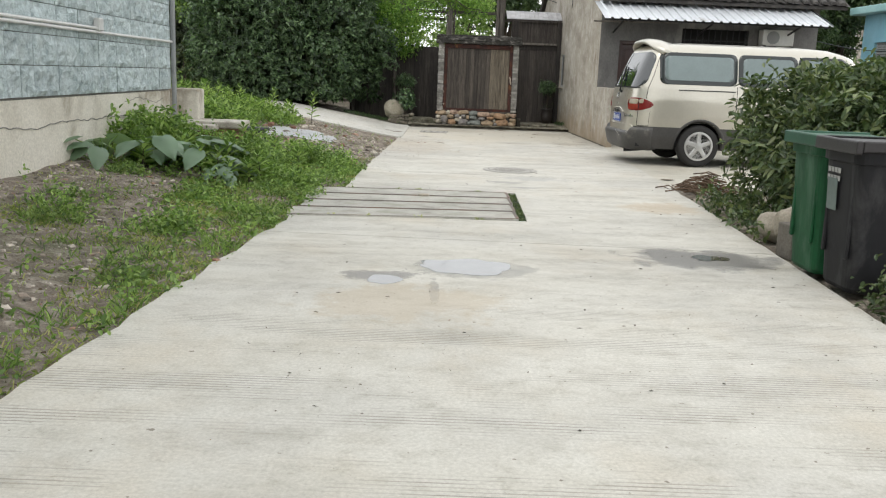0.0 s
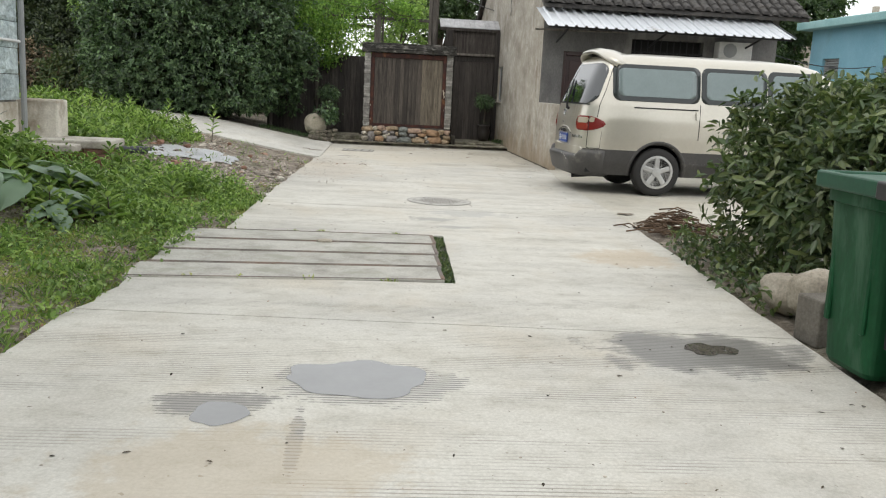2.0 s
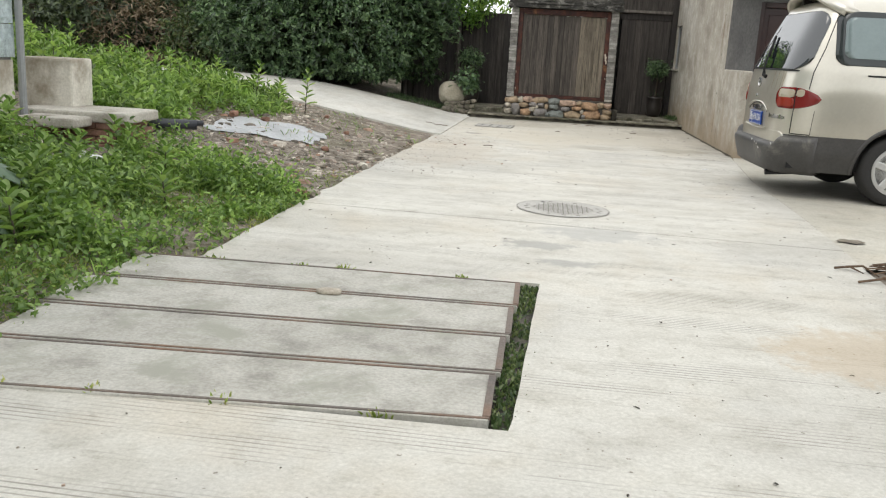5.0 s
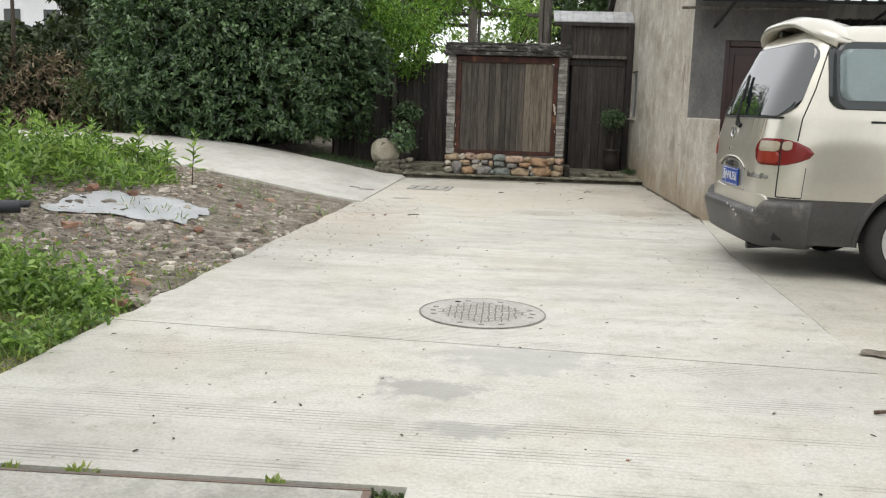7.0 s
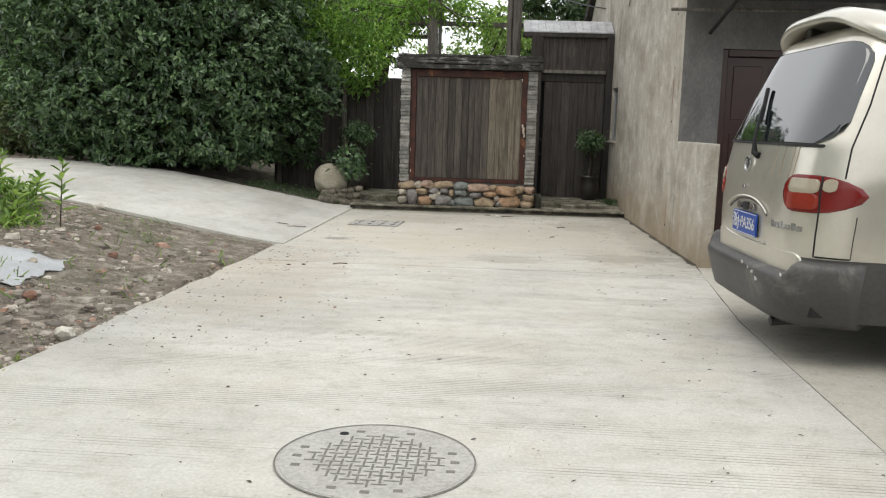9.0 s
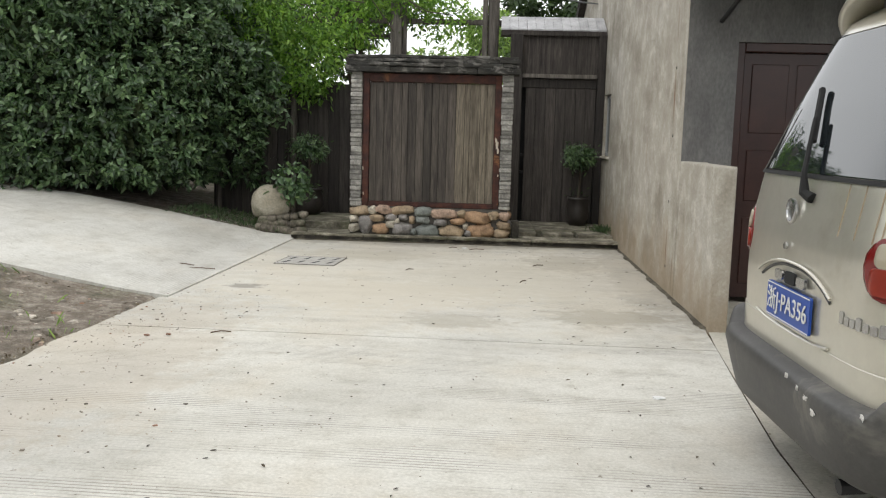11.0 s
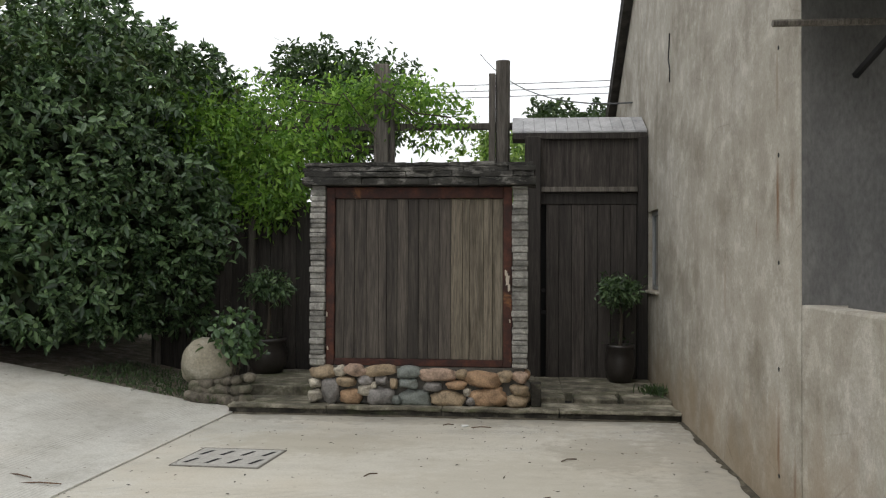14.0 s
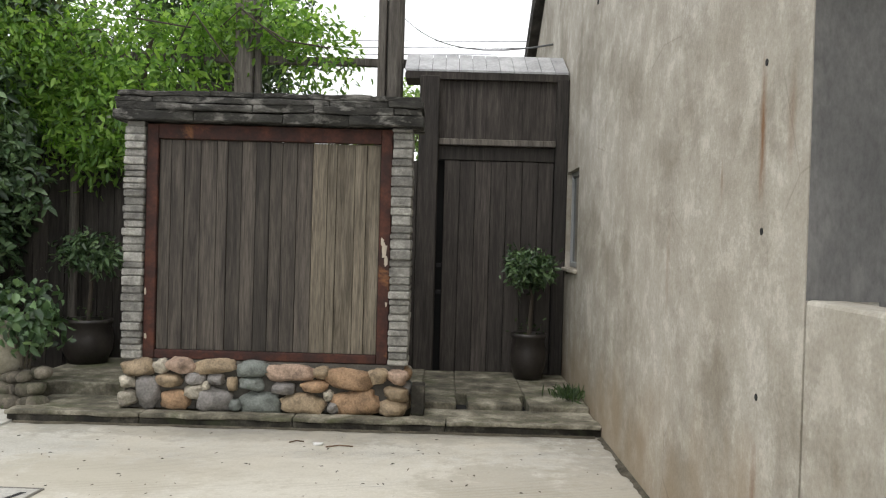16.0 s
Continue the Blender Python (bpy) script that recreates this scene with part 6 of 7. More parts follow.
tree("tree", "dark overgrown tree beyond the side lane", -12.9, 32.0, 0.4, 1.9, 1.7, 1500, 7, 0.2, L_DARK, 36, 0.12, 11)
tree("tree", "dark tree above the overgrown bank", -17.2, 30.0, 0.4, 2.2, 2.6, 1800, 7, 0.22, L_DARK, 37, 0.15, 12)
tree("tree", "light green tree beside the large bush", -6.9, 29.0, 0.4, 4.3, 1.5, 900, 7, 0.16, L_WEED, 39, 0.07, 7)
for k, (x, y, rx, ry, rz) in enumerate(((-8.2, 29.6, 2.0, 1.4, 1.6), (-12.2, 28.6, 2.6, 1.6, 1.1), (-16.0, 27.0, 2.8, 1.8, 1.2))):
    shrub("thicket", "dark tangled undergrowth beyond the side lane", "undergrowth", (x, y, 0.6 + rz * 0.75), (rx, ry, rz), 2200, 6, 0.15, 0.4, L_DARK, 2.3, 0.5, 0.35, 12.0 + k, 0.4, 5, 0.35)
for k, (x, y, rx, rz) in enumerate(((-9.3, 34.0, 2.6, 2.5), (-14.5, 33.5, 3.4, 1.45), (-20.0, 31.5, 3.6, 1.5), (-25.0, 28.0, 3.6, 1.5), (-5.2, 33.0, 2.4, 1.75))):
    shrub("thicket", "dense dark thicket closing the view behind the lane", "undergrowth", (x, y, 0.3 + rz), (rx, 1.5, rz), 1500, 6, 0.36, 0.5, L_DARK, 2.6, 0.4, 0.25, 30.0 + k, 0.2, 4)
shrub("thicket", "reddish green low bush on the lane bank", "undergrowth", (-7.6, 27.6, 1.25), (1.1, 0.8, 0.7), 500, 6, 0.12, 0.4, L_SHRUB, 2.2, 0.4, 0.3, 19.0, 0.5, 4, 0.5)
shrub("thicket", "dry brown brushwood on the lane bank", "undergrowth", (-9.6, 28.0, 1.3), (1.5, 0.7, 0.9), 500, 6, 0.16, 0.22, L_DRY, 2.2, 0.5, 0.4, 23.0, 0.4, 8, 0.4)
for k, x in enumerate((-7.15, -10.2, -13.4)):
    ob = part("bare_trunk", tube([(0, 0, -0.1), (0.05, 0.05, 1.4), (0.1, 0.0, 3.2)], 0, 8, radii=[0.06, 0.05, 0.04]), M_BARK)
    ob.location = (x, 28.2 - 0.3 * k, 0.5)
    tagged(ob, "thin bare grey-brown trunk on the lane bank", "trunk")

overhang = thing("tree", -12.2, 27.6, 0.5, "tall thin tree with leafy boughs against the sky", "tree")
part("trunk", tube([(0, 0, -0.1), (0.1, 0.1, 2.0), (0.3, 0.2, 4.6)], 0, 8, radii=[0.09, 0.07, 0.03]), M_BARK, overhang, smooth=True)
P, A = [], []
for k, (dx, dy, dz, s) in enumerate(((0.9, 0.2, 4.0, 0.55), (1.6, 0.0, 3.9, 0.5), (0.2, 0.2, 4.5, 0.7), (-0.8, 0.3, 4.2, 0.7), (1.3, -0.2, 4.5, 0.6), (0.6, 0.2, 3.2, 0.3))):
    part("limb", tube([(0.15, 0.12, 2.6), (dx * 0.6, dy, dz * 0.9), (dx, dy, dz)], 0, 6, radii=[0.04, 0.022, 0.008]), M_BARK, overhang, smooth=True)
    p, ax = crown_points(70, (-12.2 + dx, 27.6 + dy, 0.5 + dz), (s, s, s * 0.6), 2.0, 0.5, 0.45, 70 + k)
    P.append(p)
    A.append(ax)
foliage("crown", np.concatenate(P), np.concatenate(A), 7, 0.13, 0.4, L_TREE, overhang)
white_house = thing("distant_house", -27, 62, 0, "distant white-rendered house beyond the lane", "house")
M_WHITEWASH = surface("far_white_render", [(0.62, 0.64, 0.66), (0.72, 0.74, 0.75)], 0.6, 8, 0.1, 0.9, 0.1)
part("wall", block(-5, 5, -3, 3, -0.1, 7.2), M_WHITEWASH, white_house)
part("roof", block(-5.3, 5.3, -3.3, 3.3, 7.2, 7.5, 0.04), M_GREY_PVC, white_house)
for k in range(4):
    part("window", block(-3.9 + 2.4 * k, -2.9 + 2.4 * k, -3.06, -3.004, 4.8, 6.1, 0.02), M_GLASS, white_house)

# ---- climber on the pergola ----
vine = thing("climber", -0.4, 26.7, 3.1, "bright green feathery climber draped over the pergola rail", "climber")
P, A = [], []
for c, r, n in (((-1.1, 27.0, 3.2), (1.15, 0.6, 0.5), 330), ((0.2, 26.95, 3.5), (0.75, 0.4, 0.25), 210), ((-1.05, 26.25, 2.5), (0.5, 0.25, 0.55), 250), ((-2.2, 27.3, 3.3), (0.9, 0.7, 0.5), 220), ((0.95, 26.9, 3.2), (0.35, 0.3, 0.3), 60), ((-1.75, 25.95, 2.9), (0.42, 0.28, 0.5), 150)):
    p, ax = crown_points(n, c, r, 2.0, 0.5, 0.45, n * 0.1)
    P.append(p)
    A.append(ax * 0.6 + np.array([0, -0.3, -0.3]))
foliage("leaves", np.concatenate(P), np.concatenate(A), 9, 0.088, 0.38, L_VINE, vine, 1.0, jitter=0.1)
for k in range(7):
    b = tube([(-1.9 + 0.45 * k, 0.0, random.uniform(-0.1, 0.5)), (-1.6 + 0.45 * k, -0.3, random.uniform(0.1, 0.6)), (-1.2 + 0.45 * k, -0.2, random.uniform(-0.4, 0.3))], 0.009, 5)
    part("stem", b, M_BARK, vine)
part("main_stem", tube([(-0.5, 0.3, -3.1), (-0.6, 0.2, -1.2), (-0.3, 0.0, 0.2)], 0, 7, radii=[0.04, 0.035, 0.02]), M_BARK, vine)


# ---- pots and shrubs by the fence ----
def potted_shrub(x, y, z, pot_r, pot_h, crown_z, crown_r, tips, label, seed):
    th = thing("potted_shrub", x, y, z, label, "potted plant")
    pot = part("pot", lathe([(pot_r * 0.72, 0), (pot_r * 0.95, pot_h * 0.3), (pot_r, pot_h * 0.6), (pot_r * 0.85, pot_h * 0.86), (pot_r * 0.97, pot_h * 0.92), (pot_r * 0.97, pot_h), (pot_r * 0.8, pot_h), (pot_r * 0.78, pot_h - 0.04)], 24),
               bpy.data.materials.get("dark_glazed_pot") or surface("dark_glazed_pot", [(0.018, 0.015, 0.014), (0.045, 0.038, 0.034)], 5, 40, 0.3, 0.4, 0.2), th, "dark glazed clay pot", True)
    part("soil", lathe([(pot_r * 0.8, pot_h - 0.05), (pot_r * 0.79, pot_h - 0.03), (0.01, pot_h - 0.02)], 20), M_SOIL, th)
    part("stem", tube([(0, 0, pot_h - 0.05), (0.02, 0.01, (pot_h + crown_z) / 2), (0, 0, crown_z)], 0, 7, radii=[0.022, 0.018, 0.012]), M_BARK, th)
    p, ax = crown_points(tips, (x, y, z + crown_z), (crown_r, crown_r * 0.9, crown_r * 0.62), 2.0, 0.5, 0.35, seed)
    foliage("leaves", p, ax, 8, 0.065, 0.42, L_HEDGE, th)
    pp_, ax = crown_points(7, (x, y, z + pot_h + 0.02), (pot_r * 0.7, pot_r * 0.7, 0.05), 2.0, 0.5, 0.3, seed + 3)
    foliage("pot_moss", pp_, ax, 5, 0.05, 0.4, L_TREE, th, kind="stuff")


potted_shrub(3.06, 26.15, 0.12, 0.17, 0.42, 1.02, 0.2, 150, "dark clay pot with a clipped green shrub on a bare stem", 71)
potted_shrub(-1.0, 26.05, 0.17, 0.23, 0.4, 1.0, 0.22, 110, "dark clay pot with a leafy shrub against the fence", 74)

M_BOULDER = surface("pale_boulder", [(0.2, 0.175, 0.13), (0.32, 0.29, 0.22), (0.4, 0.37, 0.3)], 4, 40, 0.4, 0.9, 0.5, stain=(0.12, 0.12, 0.08), stain_scale=3)
b = rock(0.27, 0.23, 0.24, 5, 3, 0.14)
ob = part("boulder", b, M_BOULDER, smooth=True)
ob.location = (-1.27, 24.85, 0.42)
tagged(ob, "pale rounded boulder beside the fence", "boulder")
p, ax = crown_points(70, (-0.98, 24.78, 0.7), (0.26, 0.22, 0.22), 2.0, 0.5, 0.4, 81)
pl = thing("leafy_plant", -0.98, 24.78, 0.25, "leafy blue-green plant growing behind the rocks", "plant")
foliage("leaves", p, ax, 6, 0.09, 0.6, L_HEDGE, pl)
for k in range(5):
    part("stem", tube([(0.02 * k - 0.04, 0, -0.02), (0.05 * k - 0.1, 0.02, 0.4)], 0.007, 5), M_BARK, pl)
M_ROCKERY = surface("mossy_rockery", [(0.05, 0.044, 0.034), (0.14, 0.122, 0.095), (0.24, 0.212, 0.17)], 6, 45, 0.45, 0.92, 0.6, piece=0.45, stain=(0.05, 0.055, 0.028), stain_scale=3)
rr = random.Random(3)
for k in range(33):
    x = -1.34 + 0.54 * (k % 11) / 10 + rr.uniform(-0.03, 0.03)
    zb = max(0.02, ramp_z(x))
    row = k // 11
    w = rr.uniform(0.05, 0.085)
    ob = part("rockery_stone", rock(w, 0.085, w * 0.8, k + 200, 2, 0.22), M_ROCKERY, smooth=True)
    ob.location = (x, 24.62 + rr.uniform(-0.04, 0.04) + 0.04 * row, zb + 0.05 + 0.11 * row * (0.4 + 0.6 * (k % 11) / 10))
    tagged(ob, "small mossy rock of the low rockery edging", "rock", group="rockery edging")

# ---- blocks, pipe and sheet on the lot ----
pier = thing("brick_footing", -3.8, 14.6, 0.3, "old brick footing with a concrete cap slab and block", "footing")
fpn = under(pier, (-3.8, 14.6, 0.3))
M_CAPCON = surface("weathered_cap_concrete", [(0.33, 0.3, 0.25), (0.48, 0.45, 0.385), (0.56, 0.53, 0.46)], 3, 40, 0.35, 0.9, 0.5, stain=(0.2, 0.18, 0.13), stain_scale=2.5)
fpn("cap_slab", block(-4.35, -3.22, 14.3, 15.0, 0.46, 0.56, 0.02, 2), M_CAPCON)
fpn("cap_slab", block(-4.1, -3.55, 13.95, 14.29, 0.43, 0.52, 0.02, 2), M_CAPCON)
fpn("upright_block", block(-4.5, -3.96, 14.7, 15.1, 0.5, 1.02, 0.025, 2), M_PLINTH, "cream-painted upright concrete block")
for r in range(4):
    for k in range(5):
        x0 = -4.35 + 0.235 * k + (0.1 if r % 2 else 0)
        if x0 < -3.4:
            fpn("brick", block(x0, min(x0 + 0.225, -3.26), 14.33 + random.uniform(-0.008, 0.008), 14.95, 0.2 + 0.066 * r, 0.26 + 0.066 * r, 0.006), M_RED_BRICK)
M_HOSE = plain("black_plastic_pipe", (0.03, 0.033, 0.04), 0.4, 0, 0.2)
ob = part("plastic_pipe", tube([(-3.95, 15.35, 0.4), (-3.5, 15.5, 0.37), (-3.1, 15.68, 0.36)], 0.055, 12), M_HOSE, smooth=True)
tagged(ob, "short black plastic pipe lying on rubble", "pipe")
ob = part("plastic_pipe", tube([(-3.7, 15.75, 0.38), (-3.3, 15.75, 0.36), (-3.05, 15.72, 0.38)], 0.03, 10), M_HOSE, smooth=True)
tagged(ob, "thin black plastic hose lying on rubble", "pipe")
M_SHEET = surface("grey_plastic_sheet", [(0.36, 0.37, 0.38), (0.52, 0.53, 0.54)], 3, 30, 0.2, 0.35, 0.4, 0.02, stain=(0.2, 0.18, 0.15), stain_scale=3, stain_at=0.66)
b = bmesh.new()
prev = None
for j in range(15):
    row = []
    for i in range(22):
        u, v = i / 21, j / 14
        a = 2 * math.pi * u
        x = -2.7 + (u - 0.5) * (1.15 + 0.25 * noise.noise(Vector((v * 4, 1, 3)))) + 0.08 * noise.noise(Vector((u * 5, v * 5, 2)))
        y = 17.05 + (v - 0.5) * (1.0 + 0.5 * noise.noise(Vector((u * 4, 7, 3)))) + 0.45 * (u - 0.5)
        row.append(b.verts.new((x, y, soil_z(x, y) + 0.018 + 0.022 * noise.noise(Vector((x * 5, y * 5, 9))))))
    if prev:
        for i in range(21):
            b.faces.new((prev[i], prev[i + 1], row[i + 1], row[i]))
    prev = row
tagged(part("plastic_sheet", b, M_SHEET, smooth=True), "crumpled grey plastic sheet lying on rubble", "plastic sheet")

ob = part("board", block(-0.26, 0.26, -0.07, 0.07, 0, 0.02, 0.006, 2), M_WHITE)
ob.matrix_basis = pose(-3.2, 13.35, soil_z(-3.2, 13.35) + 0.08, 6, 5, -27)
tagged(ob, "broken white board lying among the weeds", "board")

# ---- stones beside the bins ----
M_STONE_R = surface("buff_rock", [(0.2, 0.17, 0.13), (0.34, 0.3, 0.24), (0.42, 0.38, 0.31)], 5, 40, 0.4, 0.9, 0.5, piece=0.12)
for x, y, z, sx, sy, sz, sd in ((2.86, 8.82, 0.12, 0.2, 0.24, 0.14, 41), (2.82, 8.5, 0.2, 0.16, 0.15, 0.16, 42), (3.1, 8.6, 0.15, 0.2, 0.2, 0.2, 43)):
    ob = part("rock", rock(sx, sy, sz, sd, 3, 0.25), M_STONE_R, smooth=True)
    ob.location = (x, y, z)
    tagged(ob, "rough buff rock beside the shrub bed", "rock", group="rocks by the shrub bed")
ob = part("concrete_block", block(-0.13, 0.13, -0.12, 0.12, 0, 0.3, 0.015, 2), surface("brown_block", [(0.13, 0.115, 0.095), (0.22, 0.2, 0.17)], 5, 50, 0.4, 0.9, 0.4))
ob.matrix_basis = pose(2.72, 8.17, -0.04, 0, 0, 8)
tagged(ob, "weathered brown concrete block against the green bin", "block")
ob = part("concrete_block", block(-0.14, 0.2, -0.1, 0.1, 0, 0.22, 0.015, 2), M_CAPCON)
ob.matrix_basis = pose(2.72, 6.1, -0.05, 0, 0, -5)
tagged(ob, "pale concrete block beside the black bin", "block")

# ---- heap of cut branches ----
heap = thing("branch_heap", 3.25, 12.25, -0.01, "low heap of dry brown branches on the concrete edge", "branches")
rr = random.Random(12)
M_TWIG = surface("dry_twig", [(0.09, 0.055, 0.035), (0.19, 0.13, 0.085)], 8, 40, 0.4, 0.95, 0.3, piece=0.3)
for k in range(130):
    a, l = rr.uniform(-1.0, 1.0) + rr.choice((0, math.pi)), rr.uniform(0.12, 0.4)
    x, y = rr.gauss(0, 0.2), rr.gauss(0, 0.2)
    z = max(0.01, 0.24 * math.exp(-(x * x + y * y) / 0.1) * rr.random() + 0.012)
    part("branch", tube([(x - l / 2 * math.cos(a), y - l / 2 * math.sin(a), z), (x, y, z + rr.uniform(0, 0.04)), (x + l / 2 * math.cos(a), y + l / 2 * math.sin(a), max(0.01, z - 0.01))], 0, 5,
                        radii=[0.009, 0.008, 0.004]), M_TWIG, heap)

# ---- outdoor unit and wires ----
ac = thing("outdoor_unit", 7.3, 20.6, 2.3, "white outdoor air-conditioning unit on the cottage front", "air conditioner")
acp = under(ac, (7.3, 20.6, 2.3))
acp("casing", block(6.95, 7.65, 20.55, 20.82, 2.28, 2.62, 0.02, 2), M_WHITE_PVC)
acp("fan_guard", lathe([(0.14, 0), (0.14, 0.01), (0.03, 0.014)], 24), M_GREY_PVC).matrix_basis = Matrix.Translation((7.18, 20.545, 2.45)) @ Matrix.Rotation(math.pi / 2, 4, "X")
acp("bracket", block(6.98, 7.02, 20.5, 20.866, 2.24, 2.279), M_DARK_METAL)
acp("bracket", block(7.58, 7.62, 20.5, 20.866, 2.24, 2.279), M_DARK_METAL)


def wire(p, q, sag, label):
    pts = []
    for k in range(13):
        t = k / 12
        pts.append((p[0] + (q[0] - p[0]) * t, p[1] + (q[1] - p[1]) * t, p[2] + (q[2] - p[2]) * t - sag * 4 * t * (1 - t)))
    ob = part("overhead_wire", tube(pts, 0.012, 5), M_DARK_METAL)
    tagged(ob, label, "wire")


for k, z in enumerate((7.25, 7.45, 7.05)):
    wire((-30, 45, z - 0.3), (30, 43, z + 0.5), 0.35, "thin overhead power line against the pale sky")
wire((0.6, 44, 8.2), (3.5, 27.5, 3.55), 0.5, "thin service cable sagging to the cottage gable")
wire((8.3, 21, 2.45), (14.8, 28, 2.7), 0.15, "thin cable between cottage and blue building")
cable = part("loose_cable", tube([(HX - 0.015, 24.9, 3.75), (HX - 0.02, 24.95, 3.5), (HX - 0.03, 24.8, 3.36), (HX - 0.02, 24.88, 3.26)], 0.007, 5), M_DARK_METAL)
tagged(cable, "loose black cable hanging on the gable wall", "cable")


# ---- weeds, grass and rubble on the lot ----
def scatter(n, x0, x1, y0, y1, keep):
    out = []
    while len(out) < n:
        x, y = rng.uniform(x0, x1), rng.uniform(y0, y1)
        if keep(x, y):
            out.append((x, y))
    return np.array(out)


def lot(x, y):
    return x < lerp_table(EDGE_L, y) + 0.02 and x > LX + 0.05


def patchy(x, y, s=1.1, at=0.0, k=3.0):
    return noise.noise(Vector((x * s, y * s, k))) > at


def bare(x, y):
    if x < -3.0 and 13.4 < y < 15.0:
        return True
    return bare_soil(x, y)


def bare_soil(x, y):
    """Bare dug soil by the plinth and the rubble strip by the lane."""
    return (x < -2.6 - 0.1 * (y - 6) and y < 11 and noise.noise(Vector((x, y, 8))) > -0.3) or (y > 13.95 - 0.42 * (x + 1.3) + 0.25 * noise.noise(Vector((x * 2, y * 2, 1))) and y < 20 and x > -4.2 - (y - 16) * 0.6)


def blades(name, xy, h, w, mat, lean=0.5, label="", cat="grass"):
    n = len(xy)
    z = np.array([soil_z(x, y) for x, y in xy]) - 0.01
    base = np.column_stack([xy, z])
    d = unit(np.column_stack([rng.normal(0, lean, n), rng.normal(0, lean, n), np.ones(n)]))
    L = h * rng.uniform(0.4, 1.25, n)
    ob = new(name, leaf_mesh(name, base, d, unit(rng.normal(0, 1, (n, 3))), L, np.full(n, w) * rng.uniform(0.7, 1.3, n), 0.1))
    ob.data.materials.append(mat)
    return tagged(ob, label, cat, kind="stuff")


def sward(x, y):
    """How thickly the lot is overgrown at a place, from bare to full."""
    q = 0.5 + 0.9 * noise.noise(Vector((x * 1.3, y * 1.3, 3))) + 0.5 * noise.noise(Vector((x * 3.7, y * 3.7, 8)))
    q += 0.28 * smooth01((y - 7.5) / 3) - 0.2 * smooth01((-2.7 - x) / 0.7) * (y < 11)
    if (x + 1.75) ** 2 / 0.5 + (y - 12.0) ** 2 / 0.3 < 1:
        q -= 0.6
    return min(1, max(0.02, q))


g1 = scatter(34000, -4.2, -1.0, 3.0, 15.5, lambda x, y: lot(x, y) and (not bare(x, y) or rng.random() < 0.12) and rng.random() < sward(x, y) ** 1.6)
blades("grass", g1, 0.06, 0.008, L_GRASS, 0.8, "short patchy green grass beside the road")
g2 = scatter(5500, -4.2, -1.0, 3.0, 20.0, lambda x, y: lot(x, y) and patchy(x, y, 2.2, 0.1, 5) and not (bare(x, y) and rng.random() < 0.93))
blades("grass", g2, 0.13, 0.009, L_WEED, 0.6, "taller green grass tufts beside the road")
g3 = scatter(13000, -4.2, -0.9, 3.0, 20.0, lambda x, y: lot(x, y))
blades("litter", g3, 0.03, 0.02, L_DRY, 3.0, "dry leaf litter and straw on the soil", "litter")
# clumps of leafy groundcover
w0 = scatter(1150, -4.2, -1.0, 3.0, 14.0, lambda x, y: lot(x, y) and (not bare(x, y) or rng.random() < 0.12) and rng.random() < sward(x + 7.0, y) ** 3)
zz = np.array([soil_z(x, y) for x, y in w0])
ob = foliage("weeds", np.column_stack([w0, zz + rng.uniform(0.005, 0.07, len(w0))]), np.tile([0, 0, 1.0], (len(w0), 1)), 9, 0.05, 0.5, L_WEED, None, 1.2, "stuff", 0.035)
tagged(ob, "low broadleaf weeds creeping over the soil", "weeds")
w1 = scatter(1000, -4.2, -1.1, 8.0, 16.5, lambda x, y: lot(x, y) and (x + 3.35) ** 2 / 0.7 + (y - 11.15) ** 2 / 0.4 > 1 and not bare(x, y) and not (x < -3.0 and 13.3 < y < 15.1) and (y > 11.2 or patchy(x, y, 1.3, 0.25, 9)) and patchy(x, y, 1.7, 0.08, 4) and (x + 1.75) ** 2 / 0.5 + (y - 12.0) ** 2 / 0.3 > 1)
zz = np.array([soil_z(x, y) for x, y in w1])
hh = rng.uniform(0.0, 0.13, len(w1)) * (0.6 + 0.8 * (w1[:, 1] > 11.5)) * np.clip((-1.25 - w1[:, 0]) / 0.8, 0.25, 1)
ob = foliage("weeds", np.column_stack([w1, zz + hh]), np.tile([0, 0, 1.0], (len(w1), 1)), 15, 0.062, 0.42, L_WEED, None, 1.2, "stuff", 0.09)
tagged(ob, "leafy green weeds growing over the lot", "weeds")
w2 = scatter(1100, -7.5, -2.4, 16.3, 20.0, lambda x, y: y > 17.6 - 0.75 * (x + 3.0) * -1 and y < 19.9 and x < -2.9 - 0.5 * max(0, y - 18.6) and not (-3.3 < x < -1.9 and y < 17.3))
zz = np.array([soil_z(x, y) for x, y in w2])
hh = rng.uniform(0.0, 0.6, len(w2)) * np.clip((-1.9 - w2[:, 0]) / 4.6, 0.25, 1.1) * np.array([0.25 + 1.1 * max(0, 0.5 + noise.noise(Vector((x * 1.4, y * 1.4, 3)))) for x, y in w2]) * np.clip((-2.4 - w2[:, 0]) / 1.0, 0.3, 1)
ob = foliage("weeds", np.column_stack([w2, zz + hh]), np.tile([0, 0, 1.6], (len(w2), 1)), 10, 0.13, 0.22, L_WEED, None, 1.0, "stuff", 0.05)
tagged(ob, "tall green weeds along the side lane", "weeds")
w3 = scatter(420, -4.6, -3.4, 11.5, 16.5, lambda x, y: (x < -3.75 and y < 13.4) or y > 15.2)
zz = np.array([soil_z(x, y) for x, y in w3])
hh = rng.uniform(0.0, 0.35, len(w3))
ob = foliage("weeds", np.column_stack([w3, zz + hh]), np.tile([0, 0, 1.4], (len(w3), 1)), 12, 0.11, 0.34, L_WEED, None, 1.0, "stuff", 0.08)
tagged(ob, "green weeds round the brick footing", "weeds")
